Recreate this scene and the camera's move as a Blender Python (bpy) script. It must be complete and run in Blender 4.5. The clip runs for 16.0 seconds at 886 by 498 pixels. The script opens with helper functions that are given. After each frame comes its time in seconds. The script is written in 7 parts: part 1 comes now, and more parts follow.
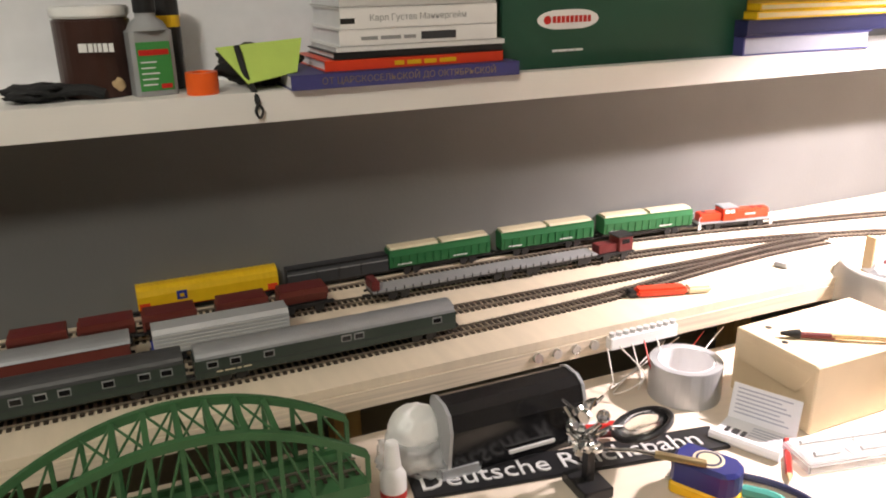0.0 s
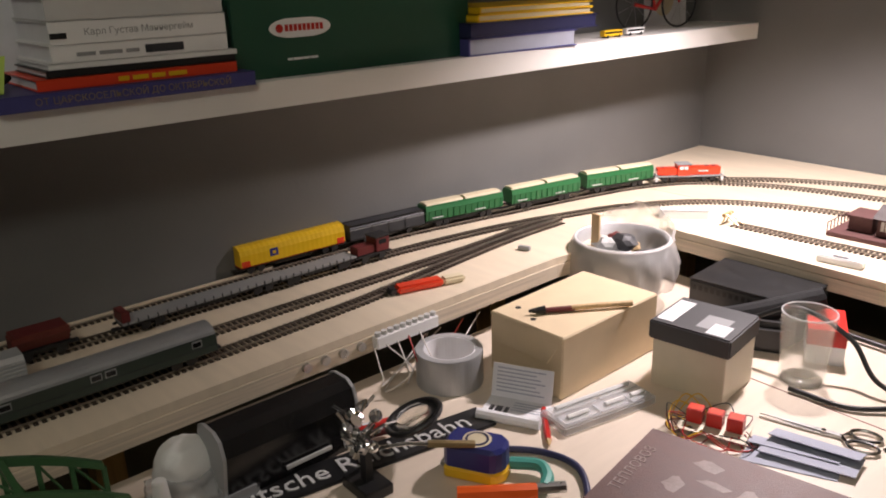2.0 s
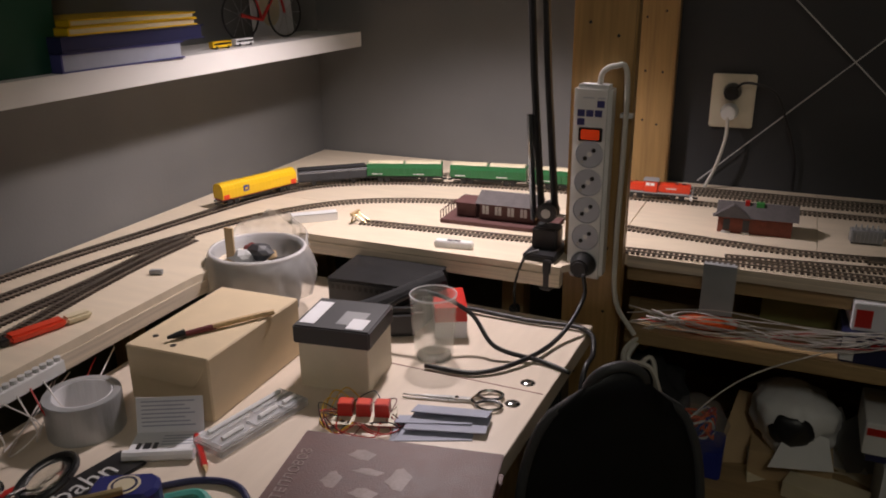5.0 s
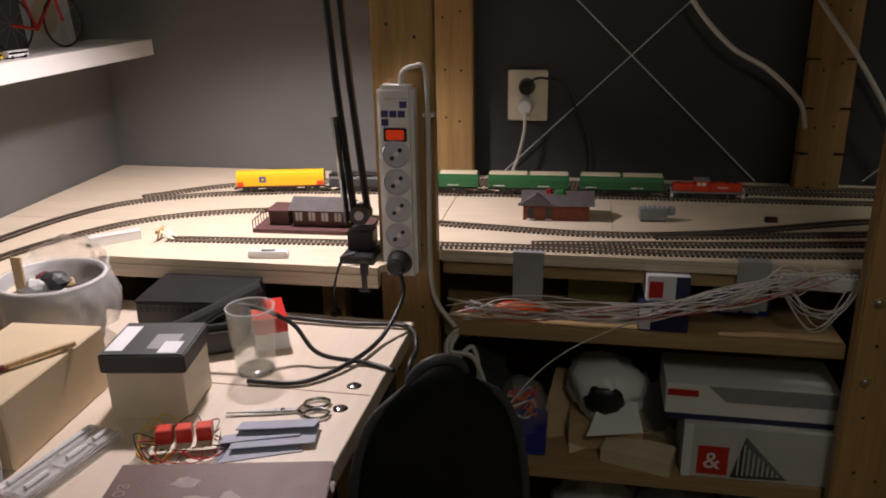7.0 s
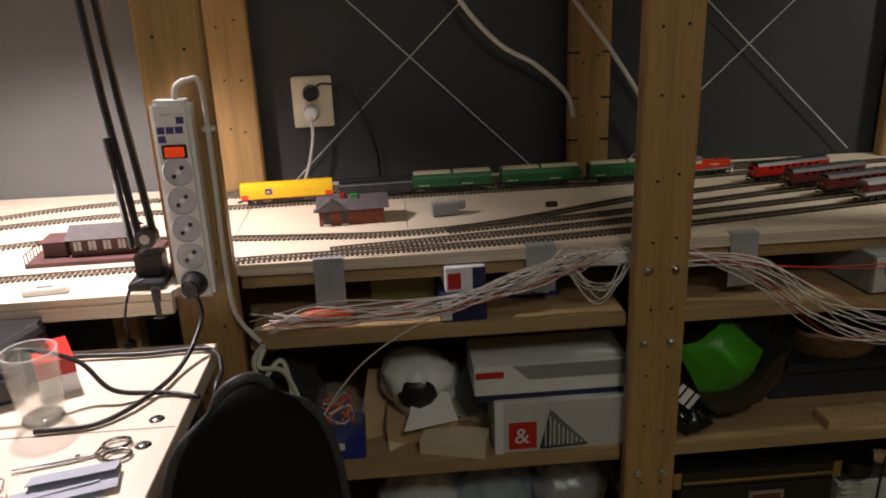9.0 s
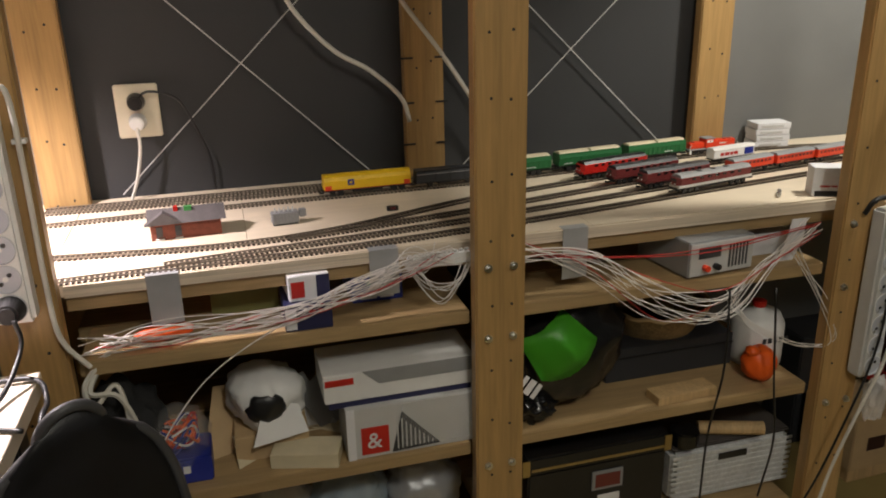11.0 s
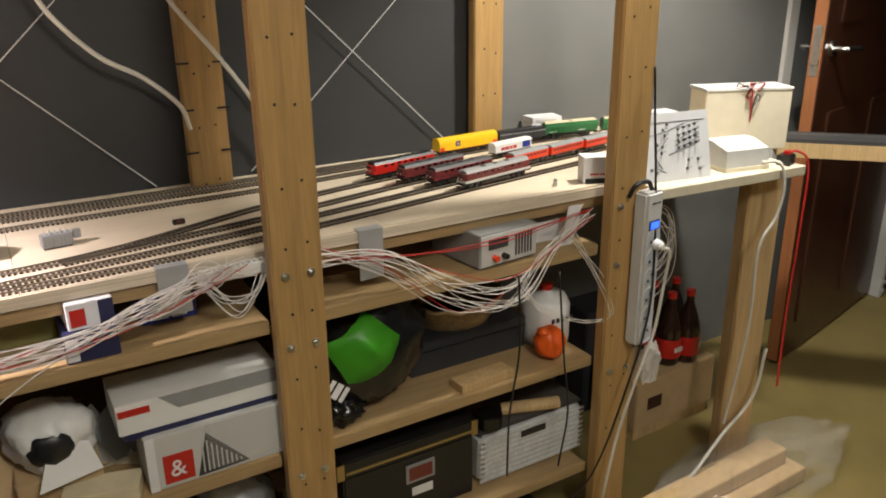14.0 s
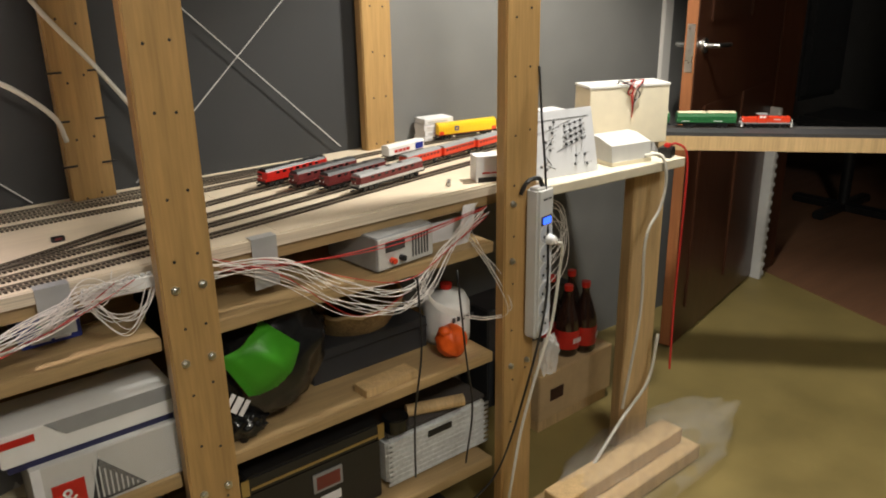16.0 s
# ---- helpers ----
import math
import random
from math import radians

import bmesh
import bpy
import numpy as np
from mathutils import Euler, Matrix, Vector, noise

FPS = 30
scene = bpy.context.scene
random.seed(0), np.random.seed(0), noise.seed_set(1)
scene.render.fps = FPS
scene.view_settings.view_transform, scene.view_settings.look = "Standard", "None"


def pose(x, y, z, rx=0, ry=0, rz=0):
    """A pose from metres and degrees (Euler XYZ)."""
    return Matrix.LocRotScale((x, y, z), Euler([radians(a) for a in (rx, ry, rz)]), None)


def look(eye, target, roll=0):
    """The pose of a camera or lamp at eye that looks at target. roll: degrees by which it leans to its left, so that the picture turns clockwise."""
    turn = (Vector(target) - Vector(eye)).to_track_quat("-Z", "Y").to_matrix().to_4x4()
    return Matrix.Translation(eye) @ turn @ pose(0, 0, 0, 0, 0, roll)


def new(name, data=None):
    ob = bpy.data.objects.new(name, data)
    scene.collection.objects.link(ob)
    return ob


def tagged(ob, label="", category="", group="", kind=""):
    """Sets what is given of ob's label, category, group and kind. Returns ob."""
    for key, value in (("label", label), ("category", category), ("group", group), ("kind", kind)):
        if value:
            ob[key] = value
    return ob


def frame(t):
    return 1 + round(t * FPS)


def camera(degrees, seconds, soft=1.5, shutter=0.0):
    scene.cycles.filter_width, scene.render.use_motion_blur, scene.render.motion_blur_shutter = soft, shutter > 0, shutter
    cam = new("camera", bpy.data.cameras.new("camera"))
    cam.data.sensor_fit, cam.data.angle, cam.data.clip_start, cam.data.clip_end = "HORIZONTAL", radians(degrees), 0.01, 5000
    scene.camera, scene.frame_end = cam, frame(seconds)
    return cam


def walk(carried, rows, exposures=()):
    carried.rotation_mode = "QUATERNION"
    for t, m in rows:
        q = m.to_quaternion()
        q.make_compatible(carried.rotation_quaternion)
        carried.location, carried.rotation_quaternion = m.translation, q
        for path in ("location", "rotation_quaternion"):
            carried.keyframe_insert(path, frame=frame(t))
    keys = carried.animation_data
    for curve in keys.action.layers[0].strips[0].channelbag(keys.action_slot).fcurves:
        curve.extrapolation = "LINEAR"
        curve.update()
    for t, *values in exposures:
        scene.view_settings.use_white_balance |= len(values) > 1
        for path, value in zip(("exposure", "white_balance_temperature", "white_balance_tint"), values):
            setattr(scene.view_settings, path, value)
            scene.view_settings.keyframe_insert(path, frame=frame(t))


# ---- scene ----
cam = camera(58.67, 16.0, soft=1.9)

PATH = [
    (0, (0.2179, 0.1177, 1.2878), (-1.5406, 0.8067, 0.6299), -1.16),
    (0.5, (0.2195, 0.1193, 1.2894), (-1.4635, 0.9756, 0.6304), -1.41),
    (1, (0.2213, 0.1233, 1.2905), (-1.3903, 1.1058, 0.6293), -0.91),
    (1.5, (0.2223, 0.1252, 1.2915), (-1.3186, 1.2145, 0.6290), -1.09),
    (2, (0.2255, 0.1286, 1.2924), (-1.2374, 1.3205, 0.6295), -1.60),
    (2.5, (0.2303, 0.1315, 1.2969), (-1.1363, 1.4297, 0.6283), -1.90),
    (3, (0.2340, 0.1354, 1.2973), (-0.9512, 1.6022, 0.6311), -1.32),
    (3.5, (0.2369, 0.1351, 1.2978), (-0.8263, 1.6929, 0.6322), -0.70),
    (4, (0.2398, 0.1367, 1.2975), (-0.7266, 1.7571, 0.6338), -0.68),
    (6.5, (0.2535, 0.1420, 1.2973), (-0.2205, 1.9694, 0.6373), -0.63),
    (7, (0.2582, 0.1428, 1.2988), (-0.0987, 1.9960, 0.6368), -1.05),
    (7.5, (0.2626, 0.1420, 1.2998), (0.0268, 2.0139, 0.6361), -1.36),
    (8, (0.2650, 0.1410, 1.3000), (0.1437, 2.0236, 0.6359), -1.73),
    (8.5, (0.2678, 0.1403, 1.3013), (0.2688, 2.0265, 0.6362), -2.12),
    (9, (0.2741, 0.1397, 1.3035), (0.3989, 2.0206, 0.6350), -2.22),
    (9.5, (0.2765, 0.1393, 1.3020), (0.5176, 2.0092, 0.6345), -1.93),
    (10, (0.2776, 0.1387, 1.2995), (0.6214, 1.9937, 0.6353), -1.63),
    (12.5, (0.2891, 0.1320, 1.3052), (1.0179, 1.8695, 0.6345), -1.03),
    (13, (0.2890, 0.1337, 1.3050), (1.1097, 1.8298, 0.6344), -0.96),
    (13.5, (0.2912, 0.1308, 1.3086), (1.1899, 1.7858, 0.6353), -0.84),
    (14, (0.2907, 0.1340, 1.3096), (1.2532, 1.7519, 0.6342), -0.63),
    (14.5, (0.2925, 0.1335, 1.3106), (1.3083, 1.7182, 0.6347), -0.62),
    (15, (0.2942, 0.1317, 1.3104), (1.3626, 1.6818, 0.6352), -0.63),
    (15.5, (0.2971, 0.1297, 1.3114), (1.4141, 1.6448, 0.6355), -0.68),
    (16, (0.3000, 0.1265, 1.3079), (1.4659, 1.6065, 0.6368), -0.96),
]
EXPOSURES = [(0, 0.35), (0.5, 0.2), (1, -0.3), (1.5, -0.75), (2, -1.2), (2.5, -1.55), (3, -1.85), (4, -2.2), (6.5, -1.95), (8, -1.68), (9, -1.15), (10, -0.55), (12.5, 0.32), (16, 0.55)]
walk(cam, [(t, look(eye, target, roll)) for t, eye, target, roll in PATH], EXPOSURES)

# ---- room lights and picture brightness ----
world = bpy.data.worlds.new("room_dark")
scene.world = world
world.use_nodes = True
world.node_tree.nodes["Background"].inputs[0].default_value = (0.5, 0.55, 0.6, 1)
world.node_tree.nodes["Background"].inputs[1].default_value = 0.03


def lamp(name, kind, power, colour, m, size=0.1, cone=120, blend=0.5):
    d = bpy.data.lights.new(name, kind)
    d.energy, d.color = power, colour
    if kind == "SPOT":
        d.spot_size, d.spot_blend, d.shadow_soft_size = radians(cone), blend, size
    elif kind == "AREA":
        d.shape, d.size = "DISK", size
    else:
        d.shadow_soft_size = size
    ob = new(name, d)
    ob.matrix_world = m
    return ob


lamp("desk_lamp_light", "SPOT", 112, (1.0, 0.865, 0.875), look((-0.331, 1.382, 1.471), (-0.35, 1.345, 0.8)), 0.03, 126, 0.65)
lamp("shelf_end_light", "SPOT", 58, (1.0, 0.95, 0.84), look((1.82, 1.228, 1.895), (1.82, 1.45, 0.8)), 0.05, 112, 0.6)
lamp("ceiling_light_bulb", "POINT", 44, (1.0, 0.955, 0.84), pose(0.75, -0.55, 2.3), 0.14)

# ---- materials ----
def mat(name, colour, rough=0.6, metal=0.0, vary=0.12, scale=30, bump=0.0, bump_scale=200, rand=0.0, stretch=(1, 1, 1), glow=None, coat=0.0):
    m = bpy.data.materials.new(name)
    m.use_nodes = True
    n, l = m.node_tree.nodes, m.node_tree.links
    b = n["Principled BSDF"]
    b.inputs["Roughness"].default_value, b.inputs["Metallic"].default_value = rough, metal
    b.inputs["Coat Weight"].default_value = coat
    co = n.new("ShaderNodeTexCoord")
    mp = n.new("ShaderNodeMapping")
    mp.inputs["Scale"].default_value = stretch
    l.new(co.outputs["Object"], mp.inputs[0])
    big, fine = n.new("ShaderNodeTexNoise"), n.new("ShaderNodeTexNoise")
    big.inputs["Scale"].default_value, big.inputs["Detail"].default_value = scale * 0.2, 3
    fine.inputs["Scale"].default_value, fine.inputs["Detail"].default_value = scale, 6
    for t in (big, fine):
        l.new(mp.outputs[0], t.inputs["Vector"])
    add = n.new("ShaderNodeMath")
    add.operation = "ADD"
    l.new(big.outputs[0], add.inputs[0]), l.new(fine.outputs[0], add.inputs[1])
    ramp = n.new("ShaderNodeMapRange")
    ramp.inputs["From Min"].default_value, ramp.inputs["From Max"].default_value = 0.65, 1.35
    ramp.inputs["To Min"].default_value, ramp.inputs["To Max"].default_value = 1 - vary, 1 + vary
    l.new(add.outputs[0], ramp.inputs[0])
    last = ramp.outputs[0]
    if rand:
        oi = n.new("ShaderNodeObjectInfo")
        r2 = n.new("ShaderNodeMapRange")
        r2.inputs["To Min"].default_value, r2.inputs["To Max"].default_value = 1 - rand, 1 + rand
        l.new(oi.outputs["Random"], r2.inputs[0])
        mul = n.new("ShaderNodeMath")
        mul.operation = "MULTIPLY"
        l.new(last, mul.inputs[0]), l.new(r2.outputs[0], mul.inputs[1])
        last = mul.outputs[0]
    sc = n.new("ShaderNodeVectorMath")
    sc.operation = "SCALE"
    sc.inputs[0].default_value = colour
    l.new(last, sc.inputs["Scale"])
    l.new(sc.outputs[0], b.inputs["Base Color"])
    rr = n.new("ShaderNodeMapRange")
    rr.inputs["To Min"].default_value, rr.inputs["To Max"].default_value = max(0.02, rough - 0.1), min(1, rough + 0.1)
    l.new(fine.outputs[0], rr.inputs[0])
    l.new(rr.outputs[0], b.inputs["Roughness"])
    if bump:
        bn, bu = n.new("ShaderNodeTexNoise"), n.new("ShaderNodeBump")
        bn.inputs["Scale"].default_value, bn.inputs["Detail"].default_value = bump_scale, 4
        l.new(mp.outputs[0], bn.inputs["Vector"])
        bu.inputs["Strength"].default_value, bu.inputs["Distance"].default_value = bump, 0.002
        l.new(bn.outputs[0], bu.inputs["Height"])
        l.new(bu.outputs[0], b.inputs["Normal"])
    if glow:
        b.inputs["Emission Color"].default_value = (*glow[:3], 1)
        b.inputs["Emission Strength"].default_value = glow[3]
    return m


def glass(name, colour=(1, 1, 1), rough=0.02, alpha=None):
    m = mat(name, colour, rough, vary=0.02)
    b = m.node_tree.nodes["Principled BSDF"]
    b.inputs["Transmission Weight"].default_value = 1.0
    b.inputs["IOR"].default_value = 1.45
    if alpha is not None:
        b.inputs["Transmission Weight"].default_value = 0.3
        b.inputs["Alpha"].default_value = alpha
    return m


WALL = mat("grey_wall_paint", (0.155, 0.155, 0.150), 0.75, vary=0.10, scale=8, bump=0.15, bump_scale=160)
# dark paint, lowered further in place of light the lamp shade holds back
WALLD = mat("dark_grey_wall_paint_shaded", (0.034, 0.035, 0.037), 0.7, vary=0.12, scale=8, bump=0.12, bump_scale=160)
PLY = mat("birch_plywood", (0.70, 0.60, 0.46), 0.6, vary=0.08, scale=14, stretch=(1, 5, 1), bump=0.05)
PLYEDGE = mat("plywood_edge_layers", (0.62, 0.53, 0.41), 0.7, vary=0.25, scale=60, stretch=(0.15, 0.15, 18))
PINE = mat("varnished_pine", (0.40, 0.245, 0.095), 0.42, vary=0.22, scale=22, stretch=(9, 9, 0.5), bump=0.06, rand=0.06)
PINEX = mat("pine_shelf_board", (0.37, 0.255, 0.125), 0.5, vary=0.22, scale=22, stretch=(0.5, 9, 9), bump=0.06, rand=0.08)
RAWPINE = mat("raw_pine", (0.55, 0.38, 0.19), 0.6, vary=0.2, scale=22, stretch=(9, 9, 0.5), bump=0.06)
WHITE = mat("white_laminate", (0.76, 0.74, 0.71), 0.45, vary=0.04, scale=10)
DESK = mat("pale_beech_laminate", (0.70, 0.60, 0.49), 0.42, vary=0.06, scale=16, stretch=(6, 1, 1))
FLOOR = mat("yellow_linoleum", (0.235, 0.18, 0.065), 0.5, vary=0.25, scale=6, bump=0.08)
BROWNFLOOR = mat("brown_parquet", (0.20, 0.10, 0.055), 0.5, vary=0.2, scale=14, stretch=(1, 6, 1))
DOORWOOD = mat("dark_mahogany", (0.055, 0.020, 0.010), 0.35, vary=0.35, scale=24, stretch=(8, 8, 0.5), coat=0.2)
DOOREDGE = mat("reddish_door_edge", (0.34, 0.13, 0.05), 0.5, vary=0.2, scale=22, stretch=(8, 8, 0.5))
BLACK = mat("black_plastic", (0.013, 0.013, 0.014), 0.4, vary=0.25, scale=40)
BLACKGLOSS = mat("black_gloss_plastic", (0.010, 0.010, 0.011), 0.2, vary=0.2)
BLACKCLOTH = mat("black_cloth", (0.016, 0.016, 0.017), 0.9, vary=0.35, scale=80, bump=0.6, bump_scale=300)
DKGREY = mat("dark_grey_plastic", (0.05, 0.05, 0.053), 0.5, vary=0.15)
GREY = mat("grey_plastic", (0.28, 0.285, 0.29), 0.5, vary=0.1)
TUBGREY = mat("tub_grey_plastic", (0.22, 0.23, 0.24), 0.45, vary=0.08)
LTGREY = mat("light_grey_plastic", (0.55, 0.55, 0.54), 0.5, vary=0.06)
WHITEP = mat("white_plastic", (0.78, 0.78, 0.77), 0.35, vary=0.04)
PAPER = mat("white_paper", (0.75, 0.75, 0.77), 0.8, vary=0.06, scale=40)
STEEL = mat("steel", (0.55, 0.55, 0.54), 0.3, 1.0, vary=0.15, scale=60)
CHROME = mat("chrome", (0.75, 0.75, 0.75), 0.12, 1.0, vary=0.08)
RAIL = mat("rail_metal", (0.42, 0.37, 0.31), 0.4, 0.9, vary=0.25, scale=60)
TIE = mat("brown_sleeper_plastic", (0.045, 0.030, 0.020), 0.7, vary=0.2)
CARD = mat("cardboard", (0.52, 0.37, 0.20), 0.8, vary=0.1, scale=30, bump=0.05)
CARDPALE = mat("pale_cardboard", (0.66, 0.53, 0.35), 0.75, vary=0.07, scale=24, bump=0.04)
RED = mat("red_paint", (0.50, 0.018, 0.012), 0.35, vary=0.08)
ORED = mat("orange_red_paint", (0.72, 0.055, 0.018), 0.35, vary=0.06)
DKRED = mat("dark_red_paint", (0.13, 0.017, 0.017), 0.5, vary=0.15)
OXIDE = mat("oxide_brown_paint", (0.16, 0.032, 0.022), 0.6, vary=0.15)
GREEN = mat("wagon_green", (0.022, 0.14, 0.045), 0.4, vary=0.08)
BRIDGEGREEN = mat("bridge_green", (0.040, 0.125, 0.045), 0.5, vary=0.12)
CREAM = mat("cream_roof", (0.66, 0.58, 0.40), 0.6, vary=0.1)
YELLOW = mat("yellow_tarpaulin", (0.80, 0.50, 0.012), 0.4, vary=0.06, scale=60)
OLIVE = mat("coach_bottle_green", (0.030, 0.045, 0.036), 0.4, vary=0.12)
SILVER = mat("silver_grey_roof", (0.36, 0.37, 0.39), 0.38, 0.4, vary=0.1)
CORR = mat("silver_wagon", (0.50, 0.51, 0.53), 0.4, 0.3, vary=0.08)
CHARCOAL = mat("charcoal_wagon", (0.033, 0.035, 0.040), 0.5, vary=0.12)
BLUE = mat("blue_print", (0.020, 0.035, 0.27), 0.4, vary=0.1)
NAVY = mat("navy_cover", (0.020, 0.022, 0.075), 0.45, vary=0.12)
PURPLE = mat("violet_blue_cover", (0.055, 0.055, 0.20), 0.45, vary=0.1)
BOXGREEN = mat("dark_green_carton", (0.010, 0.066, 0.036), 0.5, vary=0.08)
LIME = mat("lime_fabric", (0.46, 0.62, 0.12), 0.7, vary=0.08, bump=0.2)
NEONGREEN = mat("bright_green_print", (0.10, 0.52, 0.035), 0.35, vary=0.08)
ORANGE = mat("orange_plastic", (0.85, 0.12, 0.012), 0.4, vary=0.05)
TEAL = mat("teal_rubber", (0.06, 0.32, 0.26), 0.5, vary=0.08)
TAPE = mat("silver_duct_tape", (0.42, 0.43, 0.44), 0.38, 0.3, vary=0.1)
BROWNLEATHER = mat("maroon_book_cloth", (0.12, 0.055, 0.045), 0.5, vary=0.18, scale=60, bump=0.25, bump_scale=500)
CHOC = mat("chocolate_brown_print", (0.045, 0.018, 0.013), 0.35, vary=0.15)
STAMP = mat("worn_silver_stamp", (0.27, 0.20, 0.18), 0.5, vary=0.3, scale=300)
BRICK = mat("brick_red_model_wall", (0.20, 0.055, 0.033), 0.8, vary=0.3, scale=400)
SLATE = mat("slate_model_roof", (0.085, 0.075, 0.075), 0.8, vary=0.2, scale=200)
PLUM = mat("plum_model_plastic", (0.105, 0.045, 0.042), 0.7, vary=0.2, scale=200)
WIREW = mat("white_wire", (0.74, 0.70, 0.67), 0.5, vary=0.08)
WIRER = mat("red_wire", (0.45, 0.02, 0.015), 0.5, vary=0.08)
CORD = mat("white_cord", (0.62, 0.60, 0.54), 0.5, vary=0.06)
CREAMBOX = mat("ivory_plastic", (0.72, 0.66, 0.52), 0.5, vary=0.06)
BRASS = mat("brass", (0.5, 0.40, 0.22), 0.4, 1.0, vary=0.1)
BAG = glass("cloudy_plastic_bag", (0.90, 0.88, 0.86), 0.6, alpha=0.38)
FILM = glass("thin_clear_film", (0.9, 0.9, 0.9), 0.12, alpha=0.13)
CLEAR = glass("clear_glass", (0.97, 0.98, 0.93))
THINGLASS = glass("thin_clear_glass", (0.95, 0.96, 0.88), 0.03, alpha=0.20)
TMBLUE = mat("dark_blue_shell", (0.022, 0.028, 0.17), 0.35, vary=0.1)
SHEET = mat("grey_blue_sheet", (0.36, 0.38, 0.46), 0.7, vary=0.1)
CLEARPL = glass("clear_plastic", (0.9, 0.92, 0.95), 0.1, alpha=0.45)
NEON = mat("lit_orange_switch", (0.45, 0.03, 0.01), 0.3, glow=(1.0, 0.07, 0.01, 0.9))
BLUELED = mat("lit_blue_switch", (0.05, 0.1, 0.9), 0.3, glow=(0.03, 0.12, 1.0, 1.5))
GREENPCB = mat("green_bottle_label", (0.05, 0.26, 0.06), 0.4, vary=0.1)
MESHGREY = mat("woven_white_basket", (0.62, 0.63, 0.63), 0.6, vary=0.2, scale=160, bump=0.6, bump_scale=120)
SOCKETGREY = mat("socket_insert", (0.50, 0.52, 0.58), 0.4, vary=0.05)
COLA = mat("cola_bottle_plastic", (0.030, 0.012, 0.008), 0.15, vary=0.2, coat=0.4)
PANELWHITE = mat("printed_panel_face", (0.56, 0.57, 0.60), 0.45, vary=0.05)
# low albedo stands in for the missing light beyond the doorway
UNLITROOM = mat("unlit_room_shade", (0.09, 0.085, 0.08), 0.8, vary=0.2, scale=6)


# ---- mesh helpers ----
def link(name, bm, material, parent=None, label="", m=None, smooth=False):
    me = bpy.data.meshes.new(name)
    bmesh.ops.recalc_face_normals(bm, faces=bm.faces[:])
    if smooth:
        for f in bm.faces:
            f.smooth = True
    bm.to_mesh(me)
    bm.free()
    me.materials.append(material)
    ob = new(name, me)
    ob.parent = parent
    if m is not None:
        ob.matrix_basis = m
    if label:
        tagged(ob, label)
    return ob


def part(name, bm, material, parent, label="", m=None, smooth=False):
    return link(name, bm, material, parent, label, m, smooth)


def thing(name, m, label, category, group="", kind=""):
    ob = new(name)
    ob.empty_display_size = 0.02
    ob.matrix_basis = m
    return tagged(ob, label, category, group, kind)


def box(x0, x1, y0, y1, z0, z1, bevel=0.0, bm=None):
    own = bmesh.new()
    bmesh.ops.create_cube(own, size=1.0)
    for v in own.verts:
        v.co = ((x0 + x1) / 2 + v.co.x * (x1 - x0), (y0 + y1) / 2 + v.co.y * (y1 - y0), (z0 + z1) / 2 + v.co.z * (z1 - z0))
    if bevel:
        bmesh.ops.bevel(own, geom=own.edges[:], offset=bevel, segments=2, affect="EDGES")
    return join(bm, own)


def join(bm, own, m=None):
    if m is not None:
        bmesh.ops.transform(own, matrix=m, verts=own.verts[:])
    if bm is None:
        return own
    tmp = bpy.data.meshes.new("tmp")
    own.to_mesh(tmp)
    own.free()
    bm.from_mesh(tmp)
    bpy.data.meshes.remove(tmp)
    return bm


def cyl(r, h, m=None, r2=None, seg=20, bm=None, bevel=0.0):
    """A cylinder from z = 0 to h."""
    own = bmesh.new()
    bmesh.ops.create_cone(own, cap_ends=True, segments=seg, radius1=r, radius2=r if r2 is None else r2, depth=h)
    bmesh.ops.translate(own, verts=own.verts[:], vec=(0, 0, h / 2))
    if bevel:
        bmesh.ops.bevel(own, geom=[e for e in own.edges if abs(e.verts[0].co.z - e.verts[1].co.z) < 1e-6], offset=bevel, segments=2, affect="EDGES")
    return join(bm, own, m)


def lathe(profile, seg=28, bm=None, m=None):
    own = bmesh.new()
    rings = []
    for r, z in profile:
        rings.append([own.verts.new((r * math.cos(2 * math.pi * k / seg), r * math.sin(2 * math.pi * k / seg), z)) for k in range(seg)])
    for a, b in zip(rings, rings[1:]):
        for k in range(seg):
            own.faces.new((a[k], a[(k + 1) % seg], b[(k + 1) % seg], b[k]))
    return join(bm, own, m)


def prism(outline, z0, z1, bm=None, m=None, bevel=0.0):
    own = bmesh.new()
    lo = [own.verts.new((x, y, z0)) for x, y in outline]
    hi = [own.verts.new((x, y, z1)) for x, y in outline]
    own.faces.new(lo[::-1]), own.faces.new(hi)
    for k in range(len(lo)):
        j = (k + 1) % len(lo)
        own.faces.new((lo[k], lo[j], hi[j], hi[k]))
    if bevel:
        bmesh.ops.bevel(own, geom=own.edges[:], offset=bevel, segments=1, affect="EDGES")
    return join(bm, own, m)


SIDE = pose(0, 0, 0, 90, 0, 90)  # lays an outline drawn in (y, z) along x


def along_x(outline, x0, x1, bm=None):
    """An outline in (y, z) drawn out along x."""
    return prism(outline, x0, x1, bm, SIDE)


def spline(pts, n=8):
    p = [Vector(q) for q in pts]
    p = [p[0] * 2 - p[1]] + p + [p[-1] * 2 - p[-2]]
    out = []
    for i in range(1, len(p) - 2):
        for k in range(n):
            t = k / n
            a, b, c, d = p[i - 1], p[i], p[i + 1], p[i + 2]
            out.append(0.5 * (2 * b + (c - a) * t + (2 * a - 5 * b + 4 * c - d) * t * t + (3 * b - a - 3 * c + d) * t ** 3))
    return out + [p[-2]]


